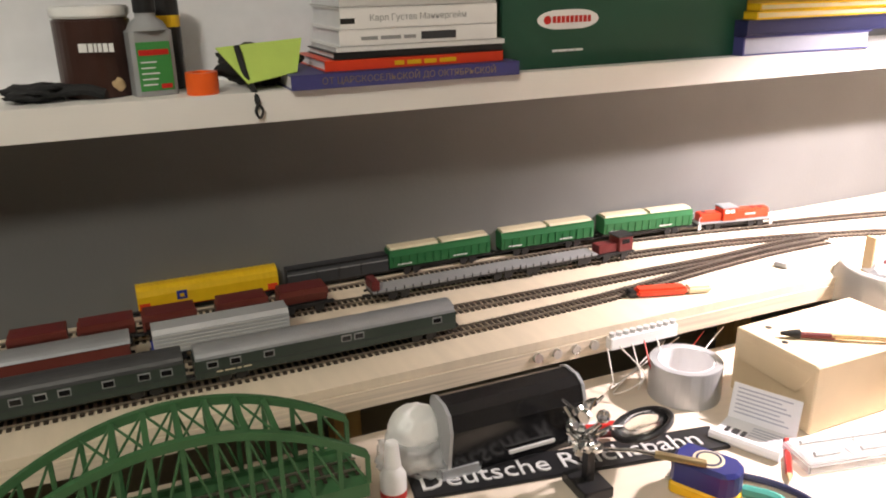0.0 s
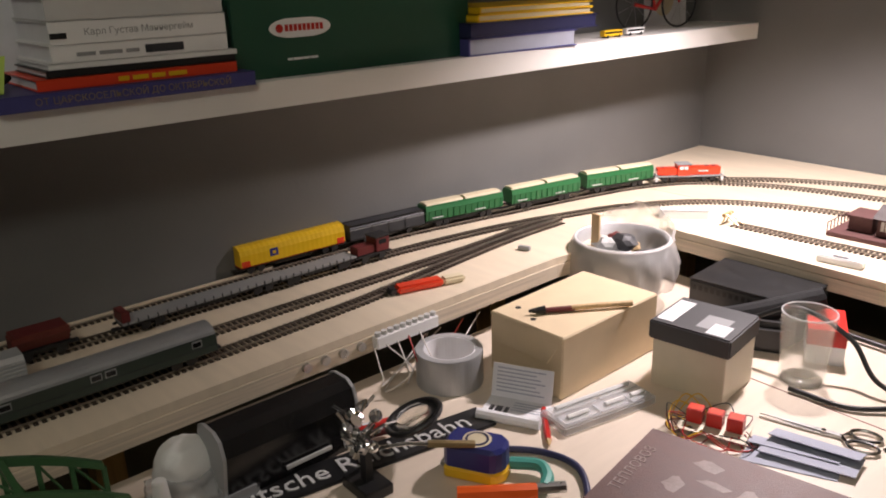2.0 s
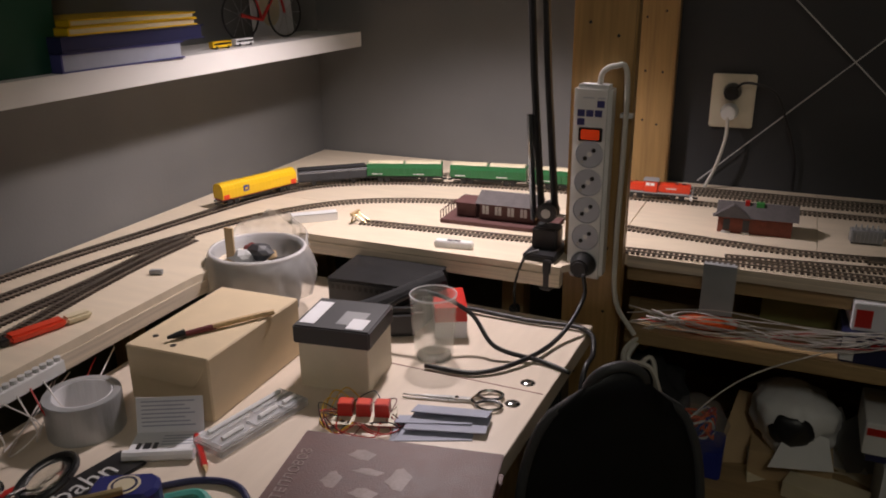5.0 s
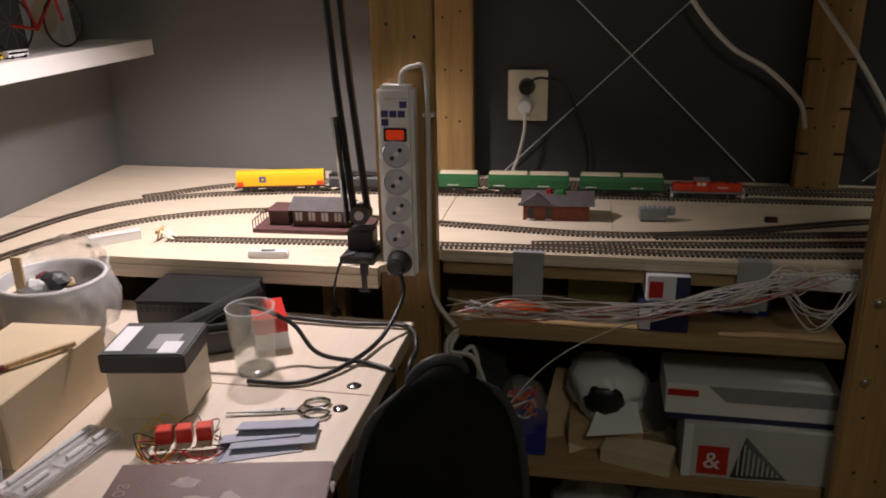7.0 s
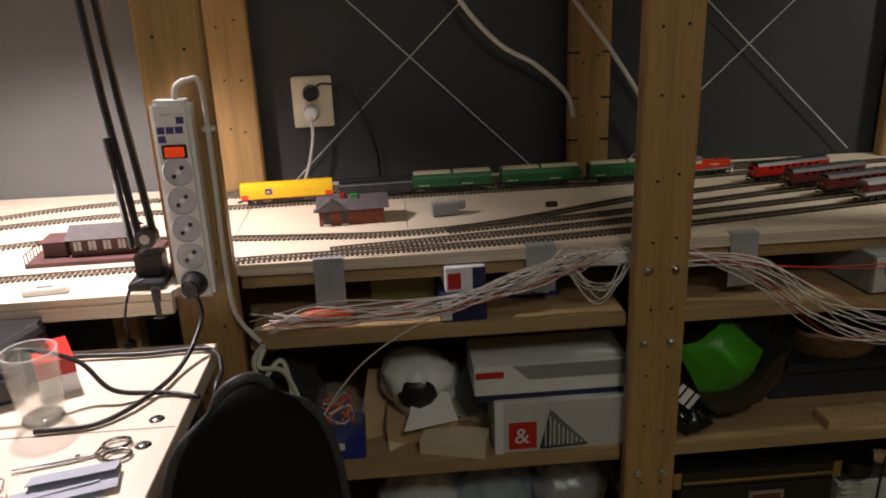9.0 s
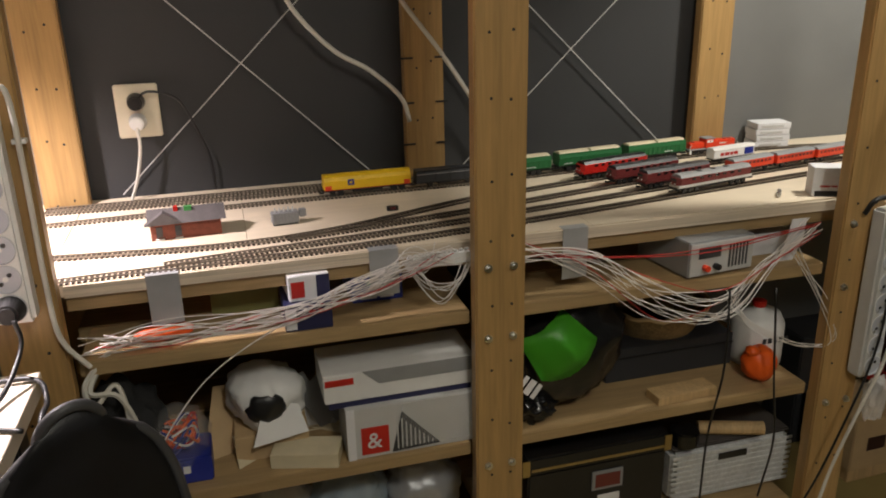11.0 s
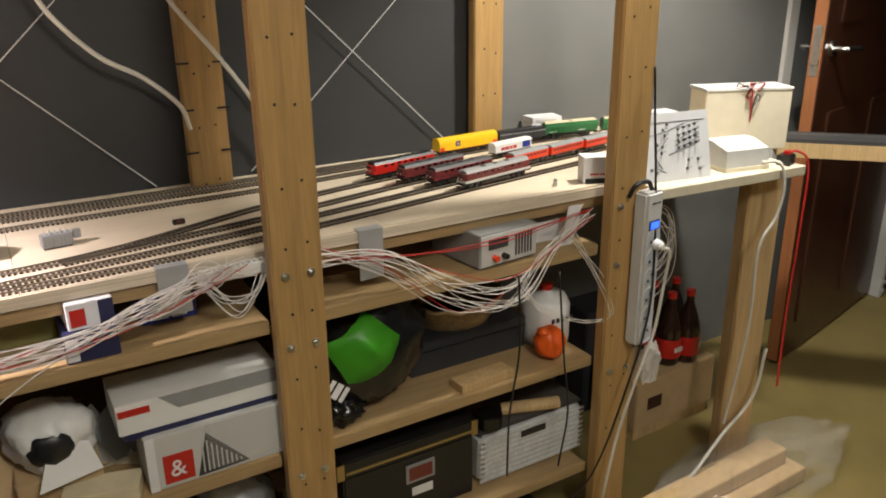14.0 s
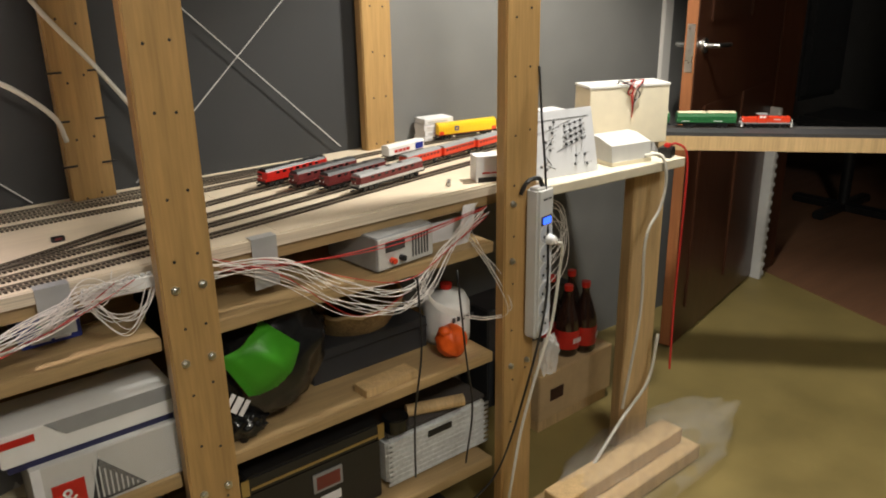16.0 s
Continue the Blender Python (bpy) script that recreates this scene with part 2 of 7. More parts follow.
def tube(pts, r, seg=8, n=6, bm=None, smooth=True):
    pts = spline(pts, n) if smooth and len(pts) > 2 else [Vector(q) for q in pts]
    own = bmesh.new()
    rings = []
    for i, q in enumerate(pts):
        d = (pts[min(i + 1, len(pts) - 1)] - pts[max(i - 1, 0)]).normalized()
        u = d.orthogonal().normalized() if i == 0 else (u - d * u.dot(d)).normalized()
        w = d.cross(u)
        rings.append([own.verts.new(q + r * (u * math.cos(6.28318 * k / seg) + w * math.sin(6.28318 * k / seg))) for k in range(seg)])
    for a, b in zip(rings, rings[1:]):
        for k in range(seg):
            own.faces.new((a[k], a[(k + 1) % seg], b[(k + 1) % seg], b[k]))
    own.faces.new(rings[0][::-1]), own.faces.new(rings[-1])
    return join(bm, own)


def lump(r, squash=(1, 1, 1), rough=0.25, freq=2.0, seed=0, bm=None, m=None, sub=4):
    own = bmesh.new()
    bmesh.ops.create_icosphere(own, subdivisions=sub, radius=1)
    for v in own.verts:
        k = 1 + rough * noise.noise(v.co * freq + Vector((seed * 7.3, seed, 0))) + rough * 0.5 * noise.noise(v.co * freq * 3 + Vector((seed, 3, seed)))
        v.co = Vector((v.co.x * squash[0], v.co.y * squash[1], v.co.z * squash[2])) * r * k
    return join(bm, own, m)


def words(name, text, size, material, parent, m, label=""):
    """Lettering as a thin mesh in the x, y plane of m."""
    cu = bpy.data.curves.new(name, "FONT")
    cu.body, cu.size, cu.extrude, cu.resolution_u = text, size, size * 0.02, 2
    tmp = new("tmp", cu)
    dg = bpy.context.evaluated_depsgraph_get()
    me = bpy.data.meshes.new_from_object(tmp.evaluated_get(dg))
    bpy.data.objects.remove(tmp)
    me.materials.clear()
    me.materials.append(material)
    ob = new(name, me)
    ob.parent = parent
    ob.matrix_basis = m
    return ob


def bars(widths, h, gap, bm=None, m=None, depth=0.0004):
    """A row of plain bars in the x, y plane for writing that cannot be read."""
    own = bmesh.new()
    x = 0.0
    for w in widths:
        box(x, x + w, 0, h, 0, depth, bm=own)
        x += w + gap
    return join(bm, own, m)


# the side board and its wall stand at a slight angle: local x runs from the wall into the room, local y runs towards the corner
CORNER = (-0.888, 1.850)
def side(w, s, z, rz=0.0):
    return pose(CORNER[0], CORNER[1], 0, 0, 0, 1.8) @ pose(w, -s, z, 0, 0, rz)
def side_xy(w, s):
    v = side(w, s, 0).translation
    return (v.x, v.y)

HB, HD = 0.86, 0.77  # tops of the railway board and of the desk

# ---- room ----
def room():
    def struct(name, bm, material, label, m=None):
        ob = link(name, bm, material, None, label, m)
        return tagged(ob, label, name.split("_")[0], kind="structure")
    struct("floor", box(-2.2, 3.55, -2.6, 2.05, -0.1, 0), FLOOR, "worn yellowish linoleum floor")
    struct("floor_hall", prism([(3.50, 1.90), (3.30, 1.237), (3.20, 0.94), (3.50, 0.94), (3.56, -2.6), (6.7, -2.6), (6.7, 5.0), (3.56, 5.0), (3.56, 1.90)], -0.1, 0.003), BROWNFLOOR, "brown wooden floor of the dark room behind the door")
    struct("wall_side", box(-0.12, 0.0, -4.6, 0.15, 0, 2.6), WALL, "plain grey painted wall above the side board", side(0, 0, 0))
    struct("wall_back_light", box(-1.3, -0.040, 1.89, 2.02, 0, 2.6), WALL, "plain grey painted wall behind the railway corner")
    struct("wall_back_dark", box(-0.040, 1.46, 1.89, 2.02, 0, 2.6), WALLD, "dark grey painted wall behind the pine rack, deepened for shade")
    struct("wall_back_end", box(1.46, 3.42, 1.89, 2.02, 0, 2.6), WALL, "grey green painted wall beside the door")
    struct("trim", box(2.67, 2.72, 1.872, 1.888, 0, 2.6, 0.003), WHITE, "white vertical wall trim")
    struct("wall_right", box(3.42, 3.55, -2.6, 0.98, 0, 2.6), WALL, "grey painted wall beside the doorway")
    struct("wall_right_stub", box(3.42, 3.55, 1.872, 2.02, 0, 2.6), WALL, "grey painted wall stub at the hinges")
    struct("wall_right_top", box(3.42, 3.55, 0.98, 1.872, 2.06, 2.6), WALL, "grey painted wall above the doorway")
    struct("wall_front", box(-2.2, 3.55, -2.7, -2.6, 0, 2.6), WALL, "plain grey wall behind the viewer")
    struct("wall_left_end", box(-2.3, -2.2, -2.7, 2.05, 0, 2.6), WALL, "plain grey end wall")
    struct("ceiling", box(-2.3, 3.55, -2.7, 2.05, 2.6, 2.7), WHITE, "plain white ceiling")
    # the hall's gloom is put into the colour of these surfaces
    struct("wall_hall_far", box(6.4, 6.5, -2.7, 5.0, 0, 2.6), UNLITROOM, "wall of the room behind the door, coloured dark as unlit")
    struct("wall_hall_left", box(3.55, 6.4, 4.9, 5.0, 0, 2.6), UNLITROOM, "side wall of the room behind the door, coloured dark as unlit")
    struct("wall_hall_right", box(3.55, 6.4, -2.7, -2.6, 0, 2.6), UNLITROOM, "side wall of the room behind the door, coloured dark as unlit")
    struct("ceiling_hall", box(3.55, 6.5, -2.7, 5.0, 2.6, 2.7), UNLITROOM, "ceiling of the room behind the door, coloured dark as unlit")
    struct("wall_hall_near", box(3.44, 3.55, 2.02, 5.0, 0, 2.6), UNLITROOM, "wall of the room behind the door, coloured dark as unlit")
    fr = tagged(new("door_frame"), "narrow dark door frame round the open doorway", "door frame", kind="structure")
    part("jamb", box(3.40, 3.57, 1.838, 1.870, 0, 2.05, 0.003), DOORWOOD, fr)
    part("jamb", box(3.40, 3.57, 0.982, 1.015, 0, 2.05, 0.003), DOORWOOD, fr)
    part("head", box(3.40, 3.57, 0.982, 1.870, 2.02, 2.056, 0.003), DOORWOOD, fr)
    # door leaf swung into the room
    ang = math.degrees(math.atan2(1.835 - 1.627, 3.39 - 2.513))
    d = thing("door", pose(2.513, 1.627, 0.012, 0, 0, ang), "dark mahogany panelled door standing wide open", "door", kind="structure")
    L = 0.90
    part("leaf", box(0, L, 0, 0.042, 0, 2.0, 0.002), DOORWOOD, d)
    part("lock_edge", box(-0.003, 0.0, 0.003, 0.039, 0.005, 1.995), DOOREDGE, d, "reddish wooden lock edge")
    for z0, z1 in ((0.12, 0.85), (1.12, 1.88)):
        for x0 in (0.10, 0.49):
            bm = box(x0, x0 + 0.31, -0.007, 0.0, z0, z1, 0.006)
            part("door_panel", bm, DOORWOOD, d)
    part("lock_plate", box(-0.0055, -0.003, 0.008, 0.034, 0.97, 1.12, 0.001), STEEL, d, "steel lock plate")
    for yy, k in ((-0.0, -1), (0.042, 1)):
        bm = cyl(0.024, 0.008, pose(0.06, yy, 1.05, 90 * 1, 0, 0), bm=bmesh.new()) if k < 0 else cyl(0.024, 0.008, pose(0.06, yy + 0.008, 1.05, 90, 0, 0))
        tube([(0.06, yy, 1.05), (0.06, yy + 0.04 * k, 1.05), (0.075, yy + 0.048 * k, 1.05), (0.17, yy + 0.048 * k, 1.045)], 0.008, bm=bm)
        part("door_handle", bm, STEEL, d, "steel lever handle")
    # dark shapes in the hall
    c = thing("dark_cabinet", pose(5.3, 1.15, 0), "tall black cabinet in the dark room behind the door", "cabinet")
    part("body", box(-0.3, 0.5, -0.5, 0.45, 0, 1.2, 0.01), BLACK, c)
    part("top", box(-0.33, 0.52, -0.53, 0.48, 1.2, 1.23, 0.006), DKGREY, c)
    a = thing("office_chair", pose(4.65, 2.05, 0), "black office chair standing in the dark room", "chair")
    part("seat", box(-0.24, 0.24, -0.24, 0.24, 0.46, 0.53, 0.03), BLACKCLOTH, a)
    part("backrest", box(-0.22, 0.22, 0.2, 0.27, 0.6, 1.2, 0.03), BLACKCLOTH, a)
    part("column", cyl(0.03, 0.42, pose(0, 0, 0.05)), BLACK, a)
    part("foot_cross", box(-0.28, 0.28, -0.03, 0.03, 0, 0.05, 0.01, box(-0.03, 0.03, -0.28, 0.28, 0, 0.05, 0.01)), BLACK, a)
    bar = thing("radiator_strip", pose(3.375, 1.836, 0), "pale ribbed upright strip beside the doorway", "strip")
    part("body", box(-0.012, 0.012, -0.05, 0.0, 0, 0.75, 0.003), LTGREY, bar)
    for k in range(18):
        part("rib", box(-0.014, 0.014, -0.054, -0.05, 0.02 + 0.04 * k, 0.035 + 0.04 * k), LTGREY, bar)


room()


# ---- boards, desk, rack ----
def boards():
    a = thing("railway_board", side(0, 0, 0), "pale plywood railway board along the side wall", "board")
    part("top", prism([(0.004, -2.62), (0.297, -2.62), (0.290, -0.85), (0.323, -0.60), (0.323, -0.40), (0.004, -0.40)], HB - 0.012, HB, bevel=0.001), PLY, a)
    part("front_edge", prism([(0.277, -2.62), (0.299, -2.62), (0.292, -0.85), (0.325, -0.60), (0.303, -0.60), (0.272, -0.85)], HB - 0.034, HB - 0.0125), PLYEDGE, a, "layered plywood edge")
    part("ledge", box(0.006, 0.012, -2.62, -1.2, HB + 0.0005, HB + 0.006), PLY, a)
    for s in (0.75, 1.5, 2.3):
        part("bracket", box(0.004, 0.265, -s - 0.015, -s + 0.015, HB - 0.05, HB - 0.013), RAWPINE, a)
        part("leg", box(0.02, 0.06, -s - 0.02, -s + 0.02, 0, HB - 0.05), RAWPINE, a)
    p = [side_xy(0.324, 0.60), (-0.064, 1.267), (-0.064, 1.277), (-0.012, 1.345), (-0.012, 1.886), side_xy(0.004, -0.035), side_xy(0.004, 0.399), side_xy(0.324, 0.399)]
    b = thing("railway_board", pose(0, 0, 0), "pale plywood railway corner board", "board")
    part("top", prism(p, HB - 0.012, HB), PLY, b)
    q = side_xy(0.324, 0.60)
    part("front_edge", prism([(q[0], q[1] - 0.002), (-0.064, 1.265), (-0.064, 1.284), (q[0], q[1] + 0.018)], HB - 0.034, HB - 0.0125), PLYEDGE, b, "layered plywood edge")
    part("leg", box(-0.2, -0.16, 1.38, 1.42, 0, HB - 0.012), RAWPINE, b)
    part("leg", box(-0.85, -0.81, 1.75, 1.79, 0, HB - 0.012), RAWPINE, b)
    c = thing("railway_board", pose(0, 0, 0), "pale plywood railway board along the back wall", "board")
    part("top", prism([(-0.010, 1.376), (0.302, 1.376), (0.302, 1.886), (-0.010, 1.886)], HB - 0.02, HB), PLY, c)
    part("top", prism([(0.3028, 1.376), (0.911, 1.380), (0.911, 1.886), (0.3028, 1.886)], HB - 0.02, HB), PLY, c)
    part("top", prism([(0.9120, 1.380), (1.459, 1.384), (1.882, 1.403), (2.126, 1.486), (2.15, 1.886), (0.9120, 1.886)], HB - 0.02, HB), PLY, c)
    part("front_edge", box(0.02, 1.455, 1.371, 1.3765, HB - 0.021, HB - 0.001), PLYEDGE, c, "layered plywood edge")
    part("beam", box(0.02, 1.46, 1.38, 1.41, HB - 0.046, HB - 0.0205), PINEX, c, "pine beam under the front edge")
    d = thing("wall_plank", pose(0, 0, 0), "long pale plank that carries the track past the door", "plank")
    def pl(a0, b0):
        return (2.155 + 0.685 * a0 + 0.729 * b0, 1.457 - 0.729 * a0 + 0.685 * b0)
    part("top", prism([pl(-0.02, 0), pl(2.4, 0), pl(2.4, 0.11), pl(-0.02, 0.11)], HB - 0.006, HB + 0.004), DKGREY, d, "dark track bed")
    part("beam", prism([pl(-0.02, -0.002), pl(2.4, -0.002), pl(2.4, 0.106), pl(-0.02, 0.106)], HB - 0.046, HB - 0.0062), RAWPINE, d)
    part("leg", prism([pl(2.3, 0.03), pl(2.35, 0.03), pl(2.35, 0.08), pl(2.3, 0.08)], 0, HB - 0.046), RAWPINE, d)
    t = thing("side_table", pose(0, 0, 0), "narrow cream shelf table with a pine leg", "table")
    part("tabletop", prism([(1.505, 1.277), (1.945, 1.245), (1.93, 1.40), (1.51, 1.382)], HB - 0.022, HB + 0.002, bevel=0.002), CREAMBOX, t)
    bm = box(-0.048, 0.048, -0.022, 0.022, 0, HB - 0.022, 0.003)
    part("leg", bm, RAWPINE, t, "", pose(1.925, 1.345, 0, 0, 0, -15))
    k = thing("desk", pose(0, 0, 0), "pale wooden desk top covered with hobby clutter", "desk")
    e = [(-0.008, 1.27), side_xy(0.26, 0.57), side_xy(0.26, 2.75), (-0.035, -0.55)]
    part("desktop", prism(e, HD - 0.028, HD, bevel=0.001), DESK, k)
    for x, y in ((-0.06, 1.22), (-0.08, -0.5), (-0.5, 1.15), (-0.45, -0.5)):
        part("leg", box(x - 0.025, x + 0.025, y - 0.025, y + 0.025, 0, HD - 0.028, 0.003), BLACK, k)
    for x, y in ((-0.044, 1.054), (-0.045, 0.994)):
        part("screw_cap", lathe([(0.0001, 0.003), (0.005, 0.0026), (0.009, 0.0012), (0.0105, 0)], 18, m=pose(x, y, HD)), CHROME, k, "chrome screw cap", smooth=True)
    part("seam", box(-0.30, -0.016, 1.031, 1.0325, HD, HD + 0.0004), OXIDE, k, "thin pinkish seam line")


boards()


def rack():
    r = thing("storage_rack", pose(0, 0, 0), "varnished pine rack with bolted posts and loaded shelves", "rack")
    def post(x0, x1, y0, y1, front):
        p = part("post", box(x0, x1, y0, y1, 0, 2.45, 0.003), PINE, r)
        for k in range(18):
            z = 0.30 + 0.115 * k
            for x in (x0 + 0.027, x1 - 0.027):
                hx, hz = x + random.uniform(-0.003, 0.003), z + random.uniform(-0.012, 0.012)
                part("screw_hole", cyl(0.0026, 0.0016, pose(hx, y0 + 0.0008, hz, 90, 0, 0), seg=8), BLACK, p)
        if front:
            for z in (0.832, 0.702, 0.445):
                for x in (x0 + 0.022, x1 - 0.022):
                    bm = cyl(0.0075, 0.004, pose(x, y0, z, 90, 0, 0), seg=6)
                    cyl(0.004, 0.009, pose(x, y0, z, 90, 0, 0), seg=8, bm=bm)
                    part("bolt", bm, STEEL, p, "steel hexagon bolt")
    post(-0.077, 0.018, 1.332, 1.362, False)
    post(0.661, 0.750, 1.302, 1.332, True)
    post(1.395, 1.4895, 1.302, 1.332, True)
    for x0, x1 in ((-0.085, 0.003), (0.676, 0.765), (1.405, 1.495)):
        post(x0, x1, 1.842, 1.872, False)
    for z in (0.745, 0.478, 0.195):
        for x0, x1 in ((0.03, 0.66), (0.752, 1.393)):
            for j in range(4):
                y0 = 1.334 + j * 0.137
                part("shelf_board", box(x0 - 0.02 if j else x0, x1 + 0.02 if j else x1, y0, y0 + 0.134, z - 0.025, z, 0.002), PINEX, r)
    # crossed flat steel braces behind the board
    for (xa, za), (xb, zb) in (((0.052, 1.40), (0.606, 0.866)), ((0.616, 1.40), (0.064, 0.868)), ((0.797, 1.398), (1.345, 0.876)), ((1.372, 1.393), (0.82, 0.87))):
        y = 1.876 if xa < xb else 1.881
        part("brace", tube([(xa, y, za), (xb, y, zb)], 0.0015, 6, smooth=False), LTGREY, r, "thin grey cross brace")
    for x0, x1, z in ((0.676, 0.765, 1.028), (0.676, 0.765, 1.125), (0.676, 0.765, 0.936)):
        for xx in (x0 + 0.006, x1 - 0.006):
            part("cable_tie", box(xx - 0.014, xx + 0.014, 1.8395, 1.8418, z - 0.002, z + 0.002), BLACK, r, "black cable tie")


rack()


# ---- tracks ----
def sm(w, s):
    x, y = side_xy(w, s)
    return (x, y, HB)
def fl(x, y):
    return (x, y, HB)

MAIN = [fl(-0.815, -0.75), fl(-0.822, -0.10), fl(-0.832, 0.30), fl(-0.842, 0.60), fl(-0.838, 0.84), fl(-0.822, 1.00), fl(-0.802, 1.13), fl(-0.785, 1.25), fl(-0.754, 1.41), fl(-0.705, 1.525), fl(-0.635, 1.592),
        fl(-0.53, 1.645), fl(-0.42, 1.675), fl(-0.28, 1.700), fl(0.0, 1.715), fl(0.30, 1.728), fl(0.55, 1.733), fl(0.814, 1.74), fl(1.078, 1.765), fl(1.331, 1.795), fl(1.54, 1.808), fl(1.717, 1.795), fl(1.902, 1.736),
        fl(2.082, 1.625), fl(2.233, 1.482), fl(2.358, 1.361), fl(2.456, 1.264), fl(2.825, 0.881), fl(3.157, 0.537)]
TRACKS = {
    "outer": [sm(0.049, 2.644), sm(0.070, 1.709), sm(0.081, 1.188), sm(0.090, 1.000), fl(-0.748, 1.036), fl(-0.715, 1.182), fl(-0.668, 1.322), fl(-0.574, 1.453), fl(-0.436, 1.528), fl(-0.303, 1.551), fl(-0.138, 1.526), fl(0.094, 1.495), fl(0.281, 1.480), fl(0.467, 1.509), fl(0.736, 1.610), fl(0.869, 1.639), fl(1.088, 1.681), fl(1.683, 1.755)],
    "yard": [sm(0.145, 2.633), sm(0.156, 1.700), sm(0.160, 1.279), sm(0.160, 1.039), sm(0.160, 0.907), sm(0.152, 0.777), sm(0.154, 0.693)],
    "front": [sm(0.224, 2.624), sm(0.227, 1.693), sm(0.225, 1.424), sm(0.216, 1.204), sm(0.205, 1.100), sm(0.186, 0.964), sm(0.173, 0.826), sm(0.172, 0.708)],
    "rear": [fl(-0.667, 1.610), fl(-0.547, 1.706), fl(-0.420, 1.765), fl(-0.257, 1.798), fl(-0.079, 1.801), fl(0.187, 1.792), fl(0.806, 1.796), fl(1.155, 1.815)],
    "rear_wall": [fl(-0.078, 1.829), fl(0.451, 1.832), fl(0.802, 1.838), fl(1.235, 1.843)],
    "spur": [fl(-0.468, 1.355), fl(-0.193, 1.374), fl(0.093, 1.391), fl(0.378, 1.396), fl(0.585, 1.412), fl(0.845, 1.446), fl(1.161, 1.499), fl(1.469, 1.548), fl(1.726, 1.587)],
    "yard_two": [fl(0.169, 1.413), fl(0.470, 1.448), fl(0.702, 1.481), fl(0.884, 1.512), fl(1.124, 1.554), fl(1.456, 1.611), fl(1.710, 1.649)],
    "yard_three": [fl(0.375, 1.479), fl(0.652, 1.524), fl(0.860, 1.565), fl(1.080, 1.612), fl(1.440, 1.668), fl(1.694, 1.713)],
}


def arc_table(pts, n=14):
    p = spline(pts, n)
    d = [0.0]
    for a, b in zip(p, p[1:]):
        d.append(d[-1] + (b - a).length)
    return np.array([tuple(v) for v in p]), np.array(d)


def on_arc(tab, a):
    p, d = tab
    return Vector([float(np.interp(a, d, p[:, k])) for k in range(3)])


def track(name, pts, label):
    tab = arc_table(pts)
    total = tab[1][-1]
    t = thing("railway_track", pose(0, 0, 0), label, "track", "model railway tracks")
    n = int(total / 0.0085)
    verts, faces = [], []
    rails = ([], [])
    for k in range(n + 1):
        a = total * k / n
        c = on_arc(tab, a)
        d = (on_arc(tab, min(a + 0.004, total)) - on_arc(tab, max(a - 0.004, 0))).normalized()
        s = Vector((-d.y, d.x, 0))
        i = len(verts)
        for z in (0.0004, 0.0022):
            for sx, sy in ((-1, -1), (1, -1), (1, 1), (-1, 1)):
                verts.append(c + d * 0.0023 * sx + s * 0.0145 * sy + Vector((0, 0, z)))
        faces += [(i + 4, i + 5, i + 6, i + 7), (i, i + 1, i + 5, i + 4), (i + 1, i + 2, i + 6, i + 5), (i + 2, i + 3, i + 7, i + 6), (i + 3, i, i + 4, i + 7)]
        if k % 2 == 0 or k == n:
            for r, sg in zip(rails, (-1, 1)):
                r.append([c + s * (sg * 0.0083 + o) + Vector((0, 0, z)) for o, z in ((-0.0007, 0.0023), (-0.0007, 0.0046), (0.0007, 0.0046), (0.0007, 0.0023))])
    me = bpy.data.meshes.new("sleeper_strip")
    me.from_pydata(verts, [], faces)
    me.materials.append(TIE)
    ob = new("sleeper_strip", me)
    ob.parent = t
    tagged(ob, "dark brown plastic sleepers", kind="stuff")
    for r in rails:
        bm = bmesh.new()
        rings = [[bm.verts.new(v) for v in q] for q in r]
        for a, b in zip(rings, rings[1:]):
            for k in range(4):
                bm.faces.new((a[k], a[(k + 1) % 4], b[(k + 1) % 4], b[k]))
        part("rail", bm, RAIL, t)
    return t


track("main", MAIN, "long model railway track that runs along both walls")
for key, pts in TRACKS.items():
    track(key, pts, "model railway track with brown sleepers")


# ---- rolling stock: each stands on z = 0 at its middle, along x ----
def wheelset(t, x, r=0.0055):
    bm = cyl(r, 0.0022, pose(x, -0.0072, r, 90, 0, 0), seg=14)
    cyl(r, 0.0022, pose(x, 0.0094, r, 90, 0, 0), seg=14, bm=bm)
    cyl(0.001, 0.016, pose(x, 0.008, r, 90, 0, 0), seg=6, bm=bm)
    return part("wheelset", bm, BLACK, t)


def coupler(t, x):
    d = 1 if x > 0 else -1
    part("coupler", box(min(x, x + 0.009 * d), max(x, x + 0.009 * d), -0.003, 0.003, 0.006, 0.009), BLACK, t)
    for y in (-0.010, 0.010):
        part("buffer", cyl(0.0018, 0.004, pose(x, y, 0.011, 0, 90 * d, 0), seg=8), BLACK, t)


def chassis(t, half, axles, bed=0.0105):
    part("underframe", box(-half, half, -0.0125, 0.0125, bed, bed + 0.0035, 0.0006), BLACK, t)
    for x in axles:
        wheelset(t, x)
        for y in (-0.0115, 0.0115):
            part("axle_guard", box(x - 0.006, x + 0.006, y - 0.0007, y + 0.0007, 0.004, bed), BLACK, t)
    part("brake_gear", box(-half * 0.35, half * 0.35, -0.008, 0.008, 0.006, bed), BLACK, t)
    coupler(t, half)
    coupler(t, -half)


